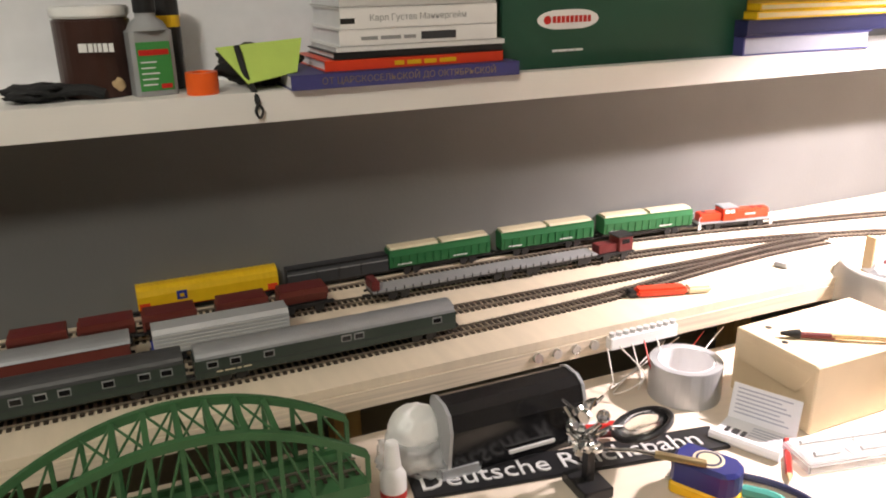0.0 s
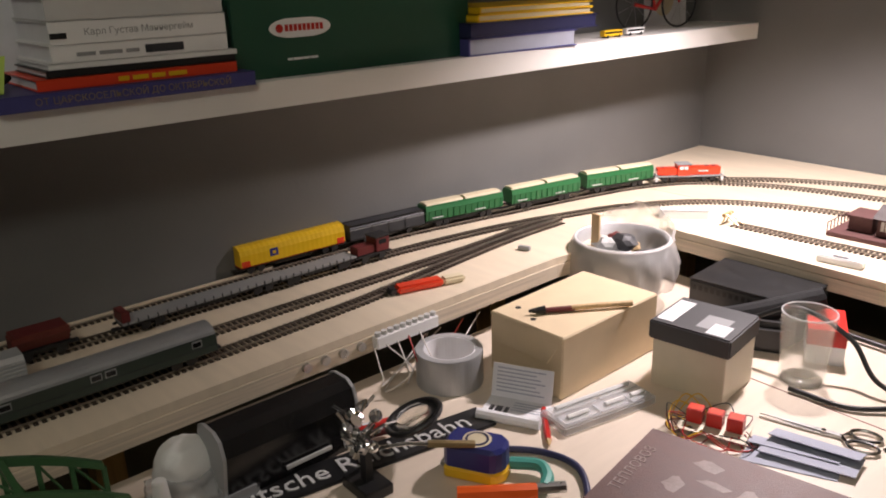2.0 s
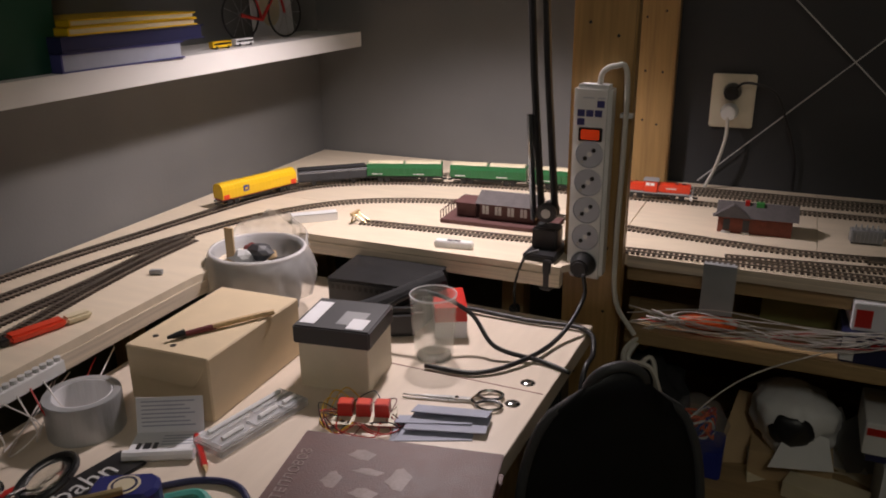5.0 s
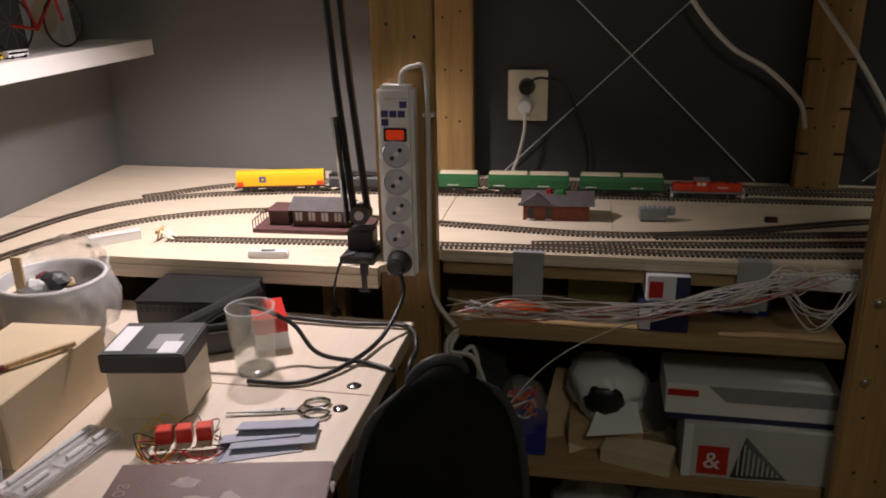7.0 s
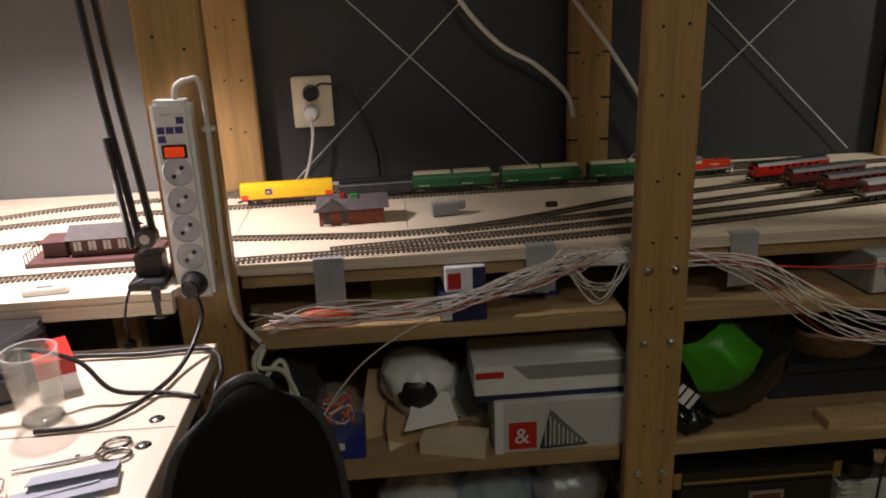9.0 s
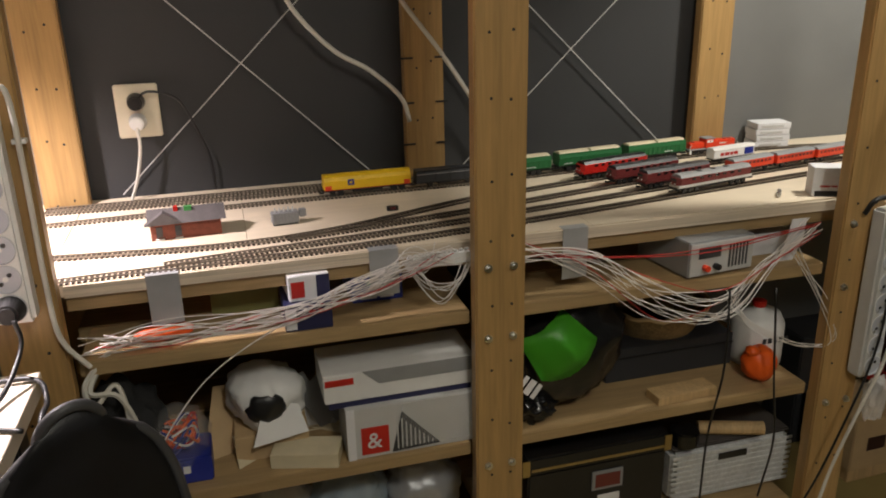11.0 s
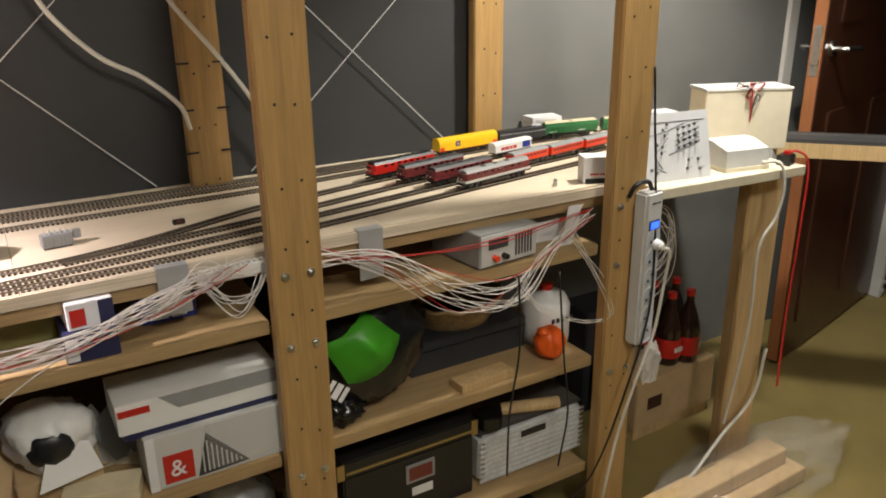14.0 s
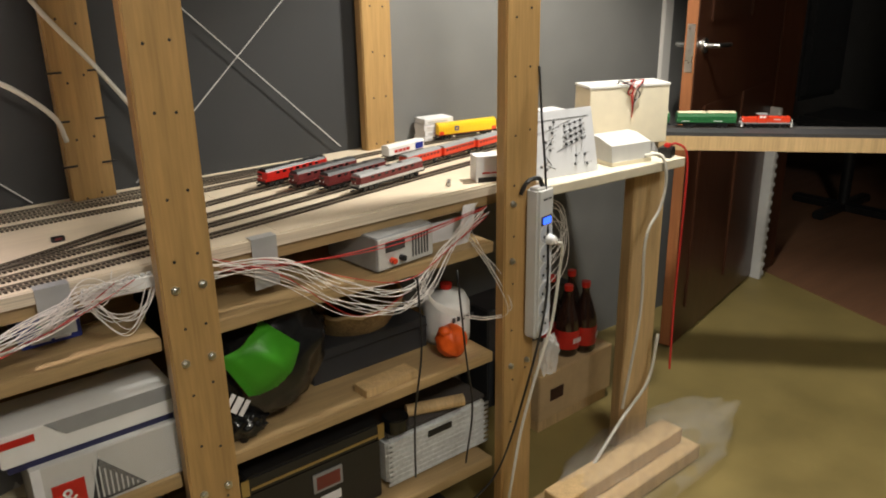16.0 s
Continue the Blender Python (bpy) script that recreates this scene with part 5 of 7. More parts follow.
for x0, y0, w, h in ((-0.06, -0.04, 0.035, 0.012), (-0.068, -0.01, 0.02, 0.03), (-0.04, 0.02, 0.034, 0.012), (-0.032, -0.02, 0.03, 0.018), (-0.055, 0.045, 0.03, 0.02), (0.0, 0.0, 0.025, 0.04)):
    part("stamp", lump(1, (w / 2, h / 2, 0.0003), 0.3, 2.0, 1, m=pose(x0 + w / 2, y0 + h / 2, 0.0299), sub=2), STAMP, t, "worn silver stamp")

t = thing("drinking_glass", at(-0.194, 1.075) @ Matrix.Scale(0.94, 4), "clear empty drinking glass", "glass")
part("cup", lathe([(0.0001, 0.006), (0.026, 0.006), (0.028, 0.01), (0.0305, 0.045), (0.031, 0.047), (0.0345, 0.105), (0.0362, 0.105), (0.0345, 0.06), (0.0325, 0.045), (0.030, 0.0), (0.0001, 0.0)], 40), THINGLASS, t, smooth=True)
part("foot", lathe([(0.0001, 0.0065), (0.0255, 0.0065), (0.0275, 0.004), (0.027, 0.0008), (0.0001, 0.0008)], 32), CLEAR, t, "thick glass foot", smooth=True)
part("rim", tube([(0.0353 * math.cos(k * 0.19635), 0.0353 * math.sin(k * 0.19635), 0.105) for k in range(33)], 0.0011, 6, 1), CLEARPL, t, "rounded glass rim")

t = thing("cigarette_box", at(-0.213, 1.173, HD, 28) @ Matrix.Scale(0.93, 4), "small red and white carton", "box")
part("box_body", box(-0.026, 0.026, -0.042, 0.042, 0, 0.055, 0.001), PAPER, t)
part("print_panel", box(-0.0265, 0.0265, -0.0425, 0.0425, 0.030, 0.0555), RED, t, "red printed top")
t = thing("power_adapter", at(-0.341, 1.207, HD, 5) @ Matrix.Scale(0.93, 4), "black power supply block with cooling slots", "power supply")
part("case", box(-0.085, 0.095, -0.062, 0.062, 0, 0.068, 0.003), DKGREY, t)
for k in range(16):
    part("slot", box(-0.078 + k * 0.0105, -0.072 + k * 0.0105, -0.0628, -0.061, 0.052, 0.060), BLACK, t)
part("rim", box(-0.086, 0.096, -0.063, 0.063, 0.0682, 0.0705, 0.001), BLACK, t)

t = thing("glue_gun", at(-0.293, 1.130, HD, 27) @ Matrix.Scale(0.94, 4), "black hot air tool lying on the desk", "tool")
part("barrel", tube([(-0.09, -0.01, 0.03), (-0.02, 0.0, 0.045), (0.09, 0.035, 0.075)], 0.017, 12), BLACKCLOTH, t)
part("nozzle", cyl(0.009, 0.05, pose(-0.085, -0.01, 0.03, 0, -80, 5), 0.006), BLACKGLOSS, t)
part("grip", box(-0.05, 0.05, -0.035, -0.008, 0.0, 0.05, 0.01), BLACK, t)
part("trigger", box(-0.06, -0.035, 0.01, 0.035, 0.0, 0.032, 0.005), BLACK, t)
part("wing", box(-0.12, -0.05, -0.045, -0.02, 0.012, 0.028, 0.006), BLACKGLOSS, t)

t = thing("rubbish_bag", at(-0.527, 1.117) @ Matrix.Scale(0.93, 4), "cloudy plastic bag of scraps in a round tub", "bag")
part("tub", lathe([(0.0001, 0), (0.060, 0), (0.064, 0.006), (0.066, 0.022), (0.069, 0.025), (0.069, 0.042), (0.072, 0.045), (0.073, 0.062), (0.076, 0.065), (0.080, 0.116), (0.077, 0.116), (0.070, 0.05), (0.060, 0.008), (0.0001, 0.008)], 40), TUBGREY, t, "grey ribbed plastic tub", smooth=True)
part("tub_rim", tube([(0.0815 * math.cos(k * 0.15708), 0.0815 * math.sin(k * 0.15708), 0.117) for k in range(41)], 0.0018, 6, 1), PAPER, t, "pale rim under the film")
bm = lathe([(0.086, 0.036), (0.092, 0.044), (0.096, 0.058), (0.097, 0.074), (0.095, 0.090), (0.091, 0.104), (0.086, 0.115), (0.082, 0.1205), (0.078, 0.1195), (0.074, 0.108), (0.070, 0.092), (0.060, 0.080)], 96)
for v in bm.verts:
    a = math.atan2(v.co.y, v.co.x)
    loose = max(0.0, min(1.0, (0.118 - v.co.z) / 0.05))
    k = 1 + loose * (0.09 * noise.noise(v.co * 32) + 0.025 * math.sin(a * 17 + v.co.z * 90) + 0.03 * noise.noise(v.co * 110))
    v.co.x, v.co.y = v.co.x * k, v.co.y * k
    v.co.z += loose * 0.014 * noise.noise(Vector((math.cos(a) * 3, math.sin(a) * 3, 0.5)))
part("bag_film", bm, BAG, t, "crumpled cloudy film turned over the rim", smooth=True)
# the film's spare end stands up over the far rim
bm = bmesh.new()
rows_up = []
for j in range(9):
    ring = []
    for k in range(33):
        a = math.radians(35 + 130 * k / 32)
        u = j / 8
        h = 0.044 * math.sin(math.pi * k / 32) ** 0.7 * (1 + 0.35 * noise.noise(Vector((k * 0.3, 0, 2))))
        r = 0.081 + 0.010 * math.sin(u * 3.0) + 0.007 * noise.noise(Vector((k * 0.35, u * 2.5, 7)))
        ring.append(bm.verts.new((r * math.cos(a), r * math.sin(a), 0.117 + u * h)))
    rows_up.append(ring)
for j in range(8):
    for k in range(32):
        bm.faces.new((rows_up[j][k], rows_up[j][k + 1], rows_up[j + 1][k + 1], rows_up[j + 1][k]))
part("film_end", bm, BAG, t, "loose end of the film", smooth=True)
part("scrap", box(-0.045, -0.028, -0.03, -0.026, 0.07, 0.158), CARD, t, "cardboard scrap")
for k in range(5):
    part("scrap", lump(0.026, (1, 0.7, 0.6), 0.4, 3, k, m=pose(random.uniform(-0.03, 0.03), random.uniform(-0.03, 0.03), 0.085 + 0.006 * k), sub=2), (LTGREY, CARD, DKRED, LTGREY, DKGREY)[k], t, "crumpled scrap")

t = thing("scissors", at(-0.114, 0.972, HD, 16) @ Matrix.Scale(0.96, 4), "steel scissors lying open on the desk", "scissors")
for sg in (-1, 1):
    part("blade", prism([(-0.075, 0.002 * sg), (-0.01, 0.005 * sg), (0.02, 0.0035 * sg), (0.02, -0.003 * sg), (-0.01, -0.002 * sg)], 0.001 if sg < 0 else 0.0032, 0.003 if sg < 0 else 0.005), STEEL, t)
    part("finger_ring", tube([(0.018, -0.003 * sg, 0.003)] + [(0.045 + 0.017 * math.cos(a + 3.14), 0.014 * sg + 0.012 * math.sin(a + 3.14), 0.004) for a in [6.28318 * k / 16 for k in range(17)]], 0.0022, 6, 2), CHROME, t)
part("pivot", cyl(0.003, 0.0065, pose(0.0, 0, 0), seg=12), CHROME, t)
for k, (x, y, rz) in enumerate(((-0.118, 0.900, 24), (-0.104, 0.918, 17))):
    t = thing("folded_paper", at(x, y, HD + 0.006 * k, rz), "folded grey blue sandpaper sheet", "paper")
    part("sheet", prism([(-0.05, -0.03), (0.05, -0.03), (0.055, 0.012), (-0.04, 0.02)], 0.0, 0.0012), SHEET, t)
    part("fold", prism([(-0.04, 0.02), (0.055, 0.012), (0.05, -0.012), (-0.045, -0.004)], 0, 0.0012, m=pose(0, 0.004, 0.006, -10, 0, 0)), SHEET, t)


def cable(name, pts, r, m, label, cat="cable"):
    return tagged(link(name, tube(pts, r, 8, 8), m, None, label, smooth=True), label, cat)

cable("power_cable", [(-0.280, 1.084, 0.828), (-0.222, 1.102, 0.857), (-0.157, 1.120, 0.828), (-0.111, 1.104, 0.789), (-0.045, 1.113, 0.775), (0.002, 1.097, 0.774)], 0.0035, BLACK, "black cable across the desk")
cable("power_cable", [(-0.190, 1.035, 0.775), (-0.114, 1.045, 0.775), (-0.064, 1.105, 0.778), (-0.038, 1.188, 0.782), (-0.022, 1.255, 0.819), (-0.025, 1.260, 0.857)], 0.0035, BLACK, "black cable rising to the socket strip")
cable("power_cable", [(-0.226, 1.241, 0.778), (-0.107, 1.236, 0.776), (-0.014, 1.238, 0.776), (0.013, 1.189, 0.765), (0.013, 1.122, 0.731), (0.019, 1.097, 0.440)], 0.004, BLACK, "black cables hanging over the desk end")
cable("test_lead", [(-0.349, 0.658, 0.774), (-0.303, 0.696, 0.775), (-0.254, 0.703, 0.775), (-0.206, 0.662, 0.774), (-0.188, 0.624, 0.774)], 0.004, NAVY, "dark blue test lead on the desk")

# desk lamp: clamp and arms at the board's edge; its head hangs over the desk
lp = thing("desk_lamp", pose(-0.104, 1.327, HB) @ Matrix.Scale(0.95, 4), "black spring arm desk lamp clamped to the board", "lamp")
part("clamp", box(-0.028, 0.028, -0.05, 0.03, 0, 0.012, 0.002, box(-0.022, 0.022, -0.02, 0.02, 0.012, 0.05, 0.003)), BLACK, lp)
part("clamp", box(0.012, 0.026, -0.066, -0.058, -0.040, 0.010, 0.002, bm=box(0.008, 0.028, -0.066, -0.03, -0.044, -0.037, 0.002)), BLACK, lp)
part("hub", cyl(0.017, 0.03, pose(0, 0.015, 0.075, 90, 0, 0), seg=20, bevel=0.002), DKGREY, lp)
part("hub_screw", cyl(0.008, 0.034, pose(0, 0.017, 0.075, 90, 0, 0), seg=14), LTGREY, lp)
for dx in (-0.012, 0.012):
    part("arm", tube([(dx, 0, 0.07), (dx - 0.02, 0, 0.30), (dx - 0.04, 0, 0.62)], 0.0065, smooth=False), BLACK, lp)
part("spring", tube([(-0.024, -0.006, 0.06), (-0.036, -0.006, 0.24)], 0.0058, smooth=False), CHROME, lp, "chrome spring")
part("lamp_cable", tube([(0.0, -0.05, 0.02), (-0.02, -0.06, 0.01), (-0.035, -0.065, -0.04), (-0.04, -0.05, -0.085)], 0.0025), BLACK, lp)
part("plug", box(-0.048, -0.032, -0.06, -0.04, -0.113, -0.085, 0.003), BLACK, lp)
part("upper_arm", tube([(-0.04, 0, 0.62), (-0.245, 0.06, 0.78)], 0.0065, smooth=False), BLACK, lp)
part("shade", lathe([(0.022, 0.15), (0.03, 0.13), (0.06, 0.05), (0.075, 0.0), (0.073, 0.0), (0.058, 0.05), (0.028, 0.13), (0.02, 0.15)], 32, m=pose(-0.245, 0.06, 0.635)), BLACK, lp, "black lamp shade", smooth=True)

# office chair in front of the desk end
ch = thing("swivel_chair", pose(0.140, 0.815, 0), "black office chair with a curved back", "chair")
bm = bmesh.new()
rings = []
for i in range(13):
    u = i / 12
    z = 0.52 + 0.40 * u
    half = 0.105 * (1 - (abs(u - 0.35) / 0.68) ** 3.2) ** 0.5 if u < 0.93 else 0.058 * (1.04 - u) / 0.11 + 0.012
    rings.append([bm.verts.new((half * math.sin(a), 0.03 - 0.018 * math.cos(a * 0.9) + 0.02 * u, z - 0.035 * u ** 4 * (a / 1.35) ** 2)) for a in [-1.35 + 2.7 * k / 16 for k in range(17)]])
for a, b in zip(rings, rings[1:]):
    for k in range(16):
        bm.faces.new((a[k], a[k + 1], b[k + 1], b[k]))
edge = [tuple(r[0].co) for r in rings] + [tuple(v.co) for v in rings[-1][1:-1]] + [tuple(r[-1].co) for r in reversed(rings)]
bmesh.ops.solidify(bm, geom=bm.faces[:], thickness=0.022)
part("backrest", bm, BLACK, ch, "black shell backrest", pose(-0.01, 0.02, 0, 0, 0, 30), smooth=True)
# paler grey tube stands in for the highlight along the shell's edge
part("edge_highlight_rim", tube(edge, 0.006, 8, 2), DKGREY, ch, "dark grey rim in place of the edge highlight", pose(-0.01, 0.02, 0, 0, 0, 30), smooth=True)
part("seat", box(-0.23, 0.23, -0.30, 0.14, 0.43, 0.50, 0.03), BLACKCLOTH, ch)
part("column", cyl(0.03, 0.38, pose(0, -0.05, 0.06)), BLACK, ch)
for k in range(5):
    a = 6.28318 * k / 5
    f = part("foot", tube([(0, -0.05, 0.10), (0.27 * math.cos(a), -0.05 + 0.27 * math.sin(a), 0.06)], 0.018, smooth=False), BLACK, ch)
    part("castor", cyl(0.028, 0.03, pose(0.27 * math.cos(a), -0.05 + 0.27 * math.sin(a) + 0.015, 0.028, 90, 0, 0), seg=16), BLACK, f)

# things lying on the side board
t = thing("cutter_knife", side(0.240, 1.074, HB, 74) @ Matrix.Scale(1.03, 4), "red box cutter with a yellow end", "cutter")
part("handle", box(-0.05, 0.02, -0.010, 0.010, 0.001, 0.012, 0.003), ORED, t)
part("end_cap", box(0.0205, 0.055, -0.009, 0.009, 0.001, 0.011, 0.003), CREAM, t, "pale yellow clear end")
part("tip", box(-0.062, -0.05, -0.008, 0.008, 0.001, 0.010, 0.002), BLACK, t)
t = thing("terminal_strip", side(0.293, 1.165, HB - 0.020, 90) @ Matrix.Scale(1.05, 4), "white screw terminal strip with thin wires", "terminal strip")
part("strip", box(-0.05, 0.05, -0.012, 0.0, -0.008, 0.008, 0.001), WHITEP, t)
for k in range(10):
    part("terminal", cyl(0.0042, 0.007, pose(-0.045 + k * 0.01, -0.006, 0.006), seg=10), LTGREY, t)
for k in range(4):
    s = part("screw", cyl(0.006, 0.005, pose(-0.068 - k * 0.026, 0.0, 0.0, 90, 0, 0), seg=12), STEEL, t, "steel screw head")
for k in range(5):
    x = -0.055 + k * 0.018
    pts = [(x, -0.012, -0.004), (x + random.uniform(-0.02, 0.02), -0.03 - random.uniform(0, 0.02), -0.035), (x + random.uniform(-0.01, 0.09), -0.012, -0.05 - random.uniform(0, 0.02)), (x + 0.06 + random.uniform(0, 0.1), 0.02, -0.03)]
    part("wire", tube(pts, 0.0009, 5), WIRER if k % 4 == 3 else WIREW, t)
t = thing("track_piece", side(0.230, 0.860, HB, 20) @ Matrix.Scale(1.00, 4), "small grey metal bracket", "bracket")
part("body", box(-0.01, 0.01, -0.004, 0.004, 0.0006, 0.008, 0.001), GREY, t)

# things on the corner board
t = thing("station_model", pose(-0.236, 1.471, HB, 0, 0, 2) @ Matrix.Scale(0.93, 4), "plum brown model station on a railed platform", "model building")
part("platform", box(-0.11, 0.12, -0.06, 0.03, 0, 0.008, 0.001), PLUM, t)
part("house", box(-0.035, 0.075, -0.035, 0.025, 0.010, 0.044, 0.0006), PLUM, t, "plum brown house")
part("shed", box(-0.085, -0.045, -0.03, 0.02, 0.010, 0.036, 0.0006), PLUM, t)
part("roof", along_x([(-0.043, 0.042), (-0.003, 0.060), (0.033, 0.042), (-0.003, 0.056)], -0.042, 0.082), SLATE, t, "greyish purple roof")
part("roof", along_x([(-0.036, 0.036), (0.025, 0.036), (0.025, 0.039), (-0.036, 0.039)], -0.089, -0.044), PLUM, t)
for k in range(4):
    w = part("window", box(-0.029 + k * 0.026, -0.016 + k * 0.026, -0.0358, -0.0345, 0.020, 0.037), LTGREY, t, "pale window")
    part("bar", box(-0.0232 + k * 0.026, -0.0218 + k * 0.026, -0.0365, -0.0357, 0.020, 0.037), PLUM, w)
for k in range(7):
    part("railing_post", box(-0.11, -0.1085, -0.058 + k * 0.0145, -0.0565 + k * 0.0145, 0.008, 0.024), PLUM, t)
part("handrail", box(-0.11, -0.1085, -0.058, 0.03, 0.024, 0.0255), PLUM, t)
t = thing("buffer_stop", pose(-0.482, 1.354, HB, 0, 0, 4) @ Matrix.Scale(0.95, 4), "small wooden buffer stop", "buffer stop")
part("beam", box(-0.004, 0.002, -0.016, 0.016, 0.016, 0.022), RAWPINE, t)
for y in (-0.008, 0.008):
    part("prop", tube([(0.025, y, 0.004), (0.0, y, 0.02), (-0.006, y, 0.002)], 0.0018, 5, smooth=False), BRASS, t)
t = thing("eraser", pose(-0.257, 1.293, HB, 0, 0, 7) @ Matrix.Scale(0.96, 4), "white plastic clamp block with dark print", "block")
part("body", box(-0.034, 0.034, -0.008, 0.010, 0, 0.012, 0.002), WHITEP, t)
part("print_bar", box(-0.012, 0.012, -0.003, 0.005, 0.0121, 0.0125), CHARCOAL, t)
t = thing("aluminium_tube", pose(-0.560, 1.333, HB, 0, 0, 41) @ Matrix.Scale(0.95, 4), "short square white aluminium tube", "tube")
part("tube_wall", box(-0.045, 0.045, -0.012, -0.0105, 0, 0.016, bm=box(-0.045, 0.045, 0.0105, 0.012, 0, 0.016, bm=box(-0.045, 0.045, -0.012, 0.012, 0.0145, 0.016, bm=box(-0.045, 0.045, -0.012, 0.012, 0, 0.0015)))), WHITEP, t)

t = thing("brick_house_model", pose(0.199, 1.581, HB, 0, 0, 3) @ Matrix.Scale(0.92, 4), "small red brick model house with a slate roof", "model building")
part("wall", box(-0.066, 0.066, -0.028, 0.030, 0, 0.036), BRICK, t)
for y0, z in ((0, 0),):
    part("roof", along_x([(-0.040, 0.034), (-0.0, 0.056), (0.040, 0.034), (0.0, 0.051)], -0.07, 0.076), SLATE, t, "slate grey roof")
part("gable", prism([(-0.076, 0.034), (-0.04, 0.058), (-0.005, 0.034)], 0, 0.02, m=pose(0, -0.022, 0, 90)), SLATE, t)
for x in (-0.05, -0.015, 0.018, 0.034, 0.05):
    part("window", box(x - 0.006, x + 0.006, -0.0288, -0.0275, 0.006 if x < 0 else 0.016, 0.027), DKGREY if x < 0 else BRICK, t)
part("doorstep", box(-0.058, -0.042, -0.033, -0.0285, 0, 0.004, bm=box(-0.022, -0.008, -0.033, -0.0285, 0, 0.004)), LTGREY, t)
part("roof_hatch", box(-0.02, -0.012, -0.01, 0.0, 0.05, 0.06), RED, t)
part("roof_hatch", box(0.0, 0.014, -0.012, 0.0, 0.049, 0.058), GREENPCB, t)
t = thing("transformer_model", pose(0.379, 1.581, HB, 0, 0, 5) @ Matrix.Scale(0.92, 4), "grey model transformer with cooling fins", "model transformer")
part("tank", box(-0.030, 0.024, -0.012, 0.012, 0.003, 0.026, 0.001), GREY, t)
for k in range(8):
    part("fin", box(-0.028 + k * 0.0068, -0.0265 + k * 0.0068, -0.015, -0.0118, 0.005, 0.023), GREY, t)
for k in range(5):
    part("insulator", cyl(0.002, 0.009, pose(-0.022 + k * 0.009, 0, 0.026), 0.0012, seg=8), LTGREY, t)
part("side_tank", box(0.026, 0.04, -0.006, 0.006, 0.012, 0.028, 0.001), GREY, t)
part("rail_foot", box(-0.028, 0.022, -0.010, 0.010, 0, 0.003), DKGREY, t)
t = thing("track_lamp", pose(0.586, 1.597, HB) @ Matrix.Scale(0.91, 4), "tiny black and red signal part", "model part")
part("body", box(-0.012, 0.012, -0.006, 0.006, 0, 0.010, 0.001), BLACK, t)
part("mark", box(-0.006, 0.006, -0.0065, -0.006, 0.004, 0.009), DKRED, t)

# socket strips and the wall socket
def socket_strip(m, label, sockets, length, glow, grey):
    t = thing("socket_strip", m, label, "socket strip")
    part("case", box(-0.0285, 0.0285, -0.036, 0, 0, length, 0.006), grey, t)
    pitch = (length - 0.085) / sockets
    for n in range(sockets):
        z = 0.026 + pitch * n
        s = part("socket", lathe([(0.0215, 0.0008), (0.0205, 0.0015), (0.0195, -0.0), (0.0001, -0.0005)], 28, m=pose(0, -0.0364, z, 90)), SOCKETGREY, t, "round recessed socket", smooth=False)
        part("socket_rim", tube([(0.0215 * math.cos(k * 0.2618), -0.0366, z + 0.0215 * math.sin(k * 0.2618)) for k in range(25)], 0.0009, 5, 1), WHITEP, s, "raised rim")
        for a in (45, 225):
            part("pin_hole", cyl(0.0034, 0.0012, pose(0.009 * math.cos(radians(a)), -0.0364, z + 0.009 * math.sin(radians(a)), 90), seg=8), BLACK, s)
        part("earth_clip", box(-0.013, -0.009, -0.038, -0.0362, z - 0.015, z - 0.010), STEEL, s)
    part("switch_frame", box(-0.018, 0.018, -0.0378, -0.0355, length - 0.083, length - 0.062, 0.001), BLACK, t, "black switch frame")
    part("switch", box(-0.014, 0.014, -0.0395, -0.0378, length - 0.080, length - 0.065, 0.001), glow, t, "lit rocker switch")
    return t

st = socket_strip(pose(-0.0345, 1.332, 0.836), "white surge strip with a glowing orange switch screwed to the post", 5, 0.304, NEON, WHITEP)
for x0, z0 in ((-0.021, 0.258), (-0.008, 0.258), (0.005, 0.258), (0.008, 0.272), (-0.021, 0.245)):
    part("print_block", box(x0, x0 + 0.011, -0.0366, -0.036, z0, z0 + 0.010), PURPLE, st, "blue print block")
part("print_bar", bars([0.018, 0.012], 0.0016, 0.004, m=pose(-0.014, -0.0364, 0.285, 90)), SOCKETGREY, st)
part("plug", cyl(0.021, 0.03, pose(0, -0.036, 0.026, 90), 0.014, seg=24, bevel=0.003), BLACK, st, "black round plug")
part("mains_cord", tube([(0.006, -0.018, 0.300), (0.010, -0.018, 0.322), (0.028, -0.018, 0.331), (0.045, -0.016, 0.32), (0.046, -0.012, 0.2), (0.044, -0.01, 0.05), (0.05, -0.012, -0.04), (0.085, -0.02, -0.09)], 0.0042), CORD, st, "white mains cord")
part("cord_clip", box(0.038, 0.056, -0.014, 0.0, 0.255, 0.261), WHITEP, st)

so = thing("wall_socket", pose(0.118, 1.888, 0.987) @ Matrix.Scale(0.88, 4), "double white wall socket with two plugs", "socket")
part("plate", box(-0.049, 0.049, -0.010, 0, 0, 0.125, 0.003), CREAMBOX, so)
part("plug", cyl(0.021, 0.04, pose(-0.002, -0.008, 0.085, 90), 0.016, seg=20, bevel=0.003), BLACK, so, "black plug")
part("plug", cyl(0.021, 0.04, pose(-0.004, -0.008, 0.038, 90), 0.016, seg=20, bevel=0.003), WHITEP, so, "white plug")
part("plug_cord", tube([(-0.004, -0.045, 0.030), (-0.004, -0.048, -0.02), (-0.02, -0.045, -0.09), (-0.04, -0.04, -0.142)], 0.004), CORD, so, "white cord")
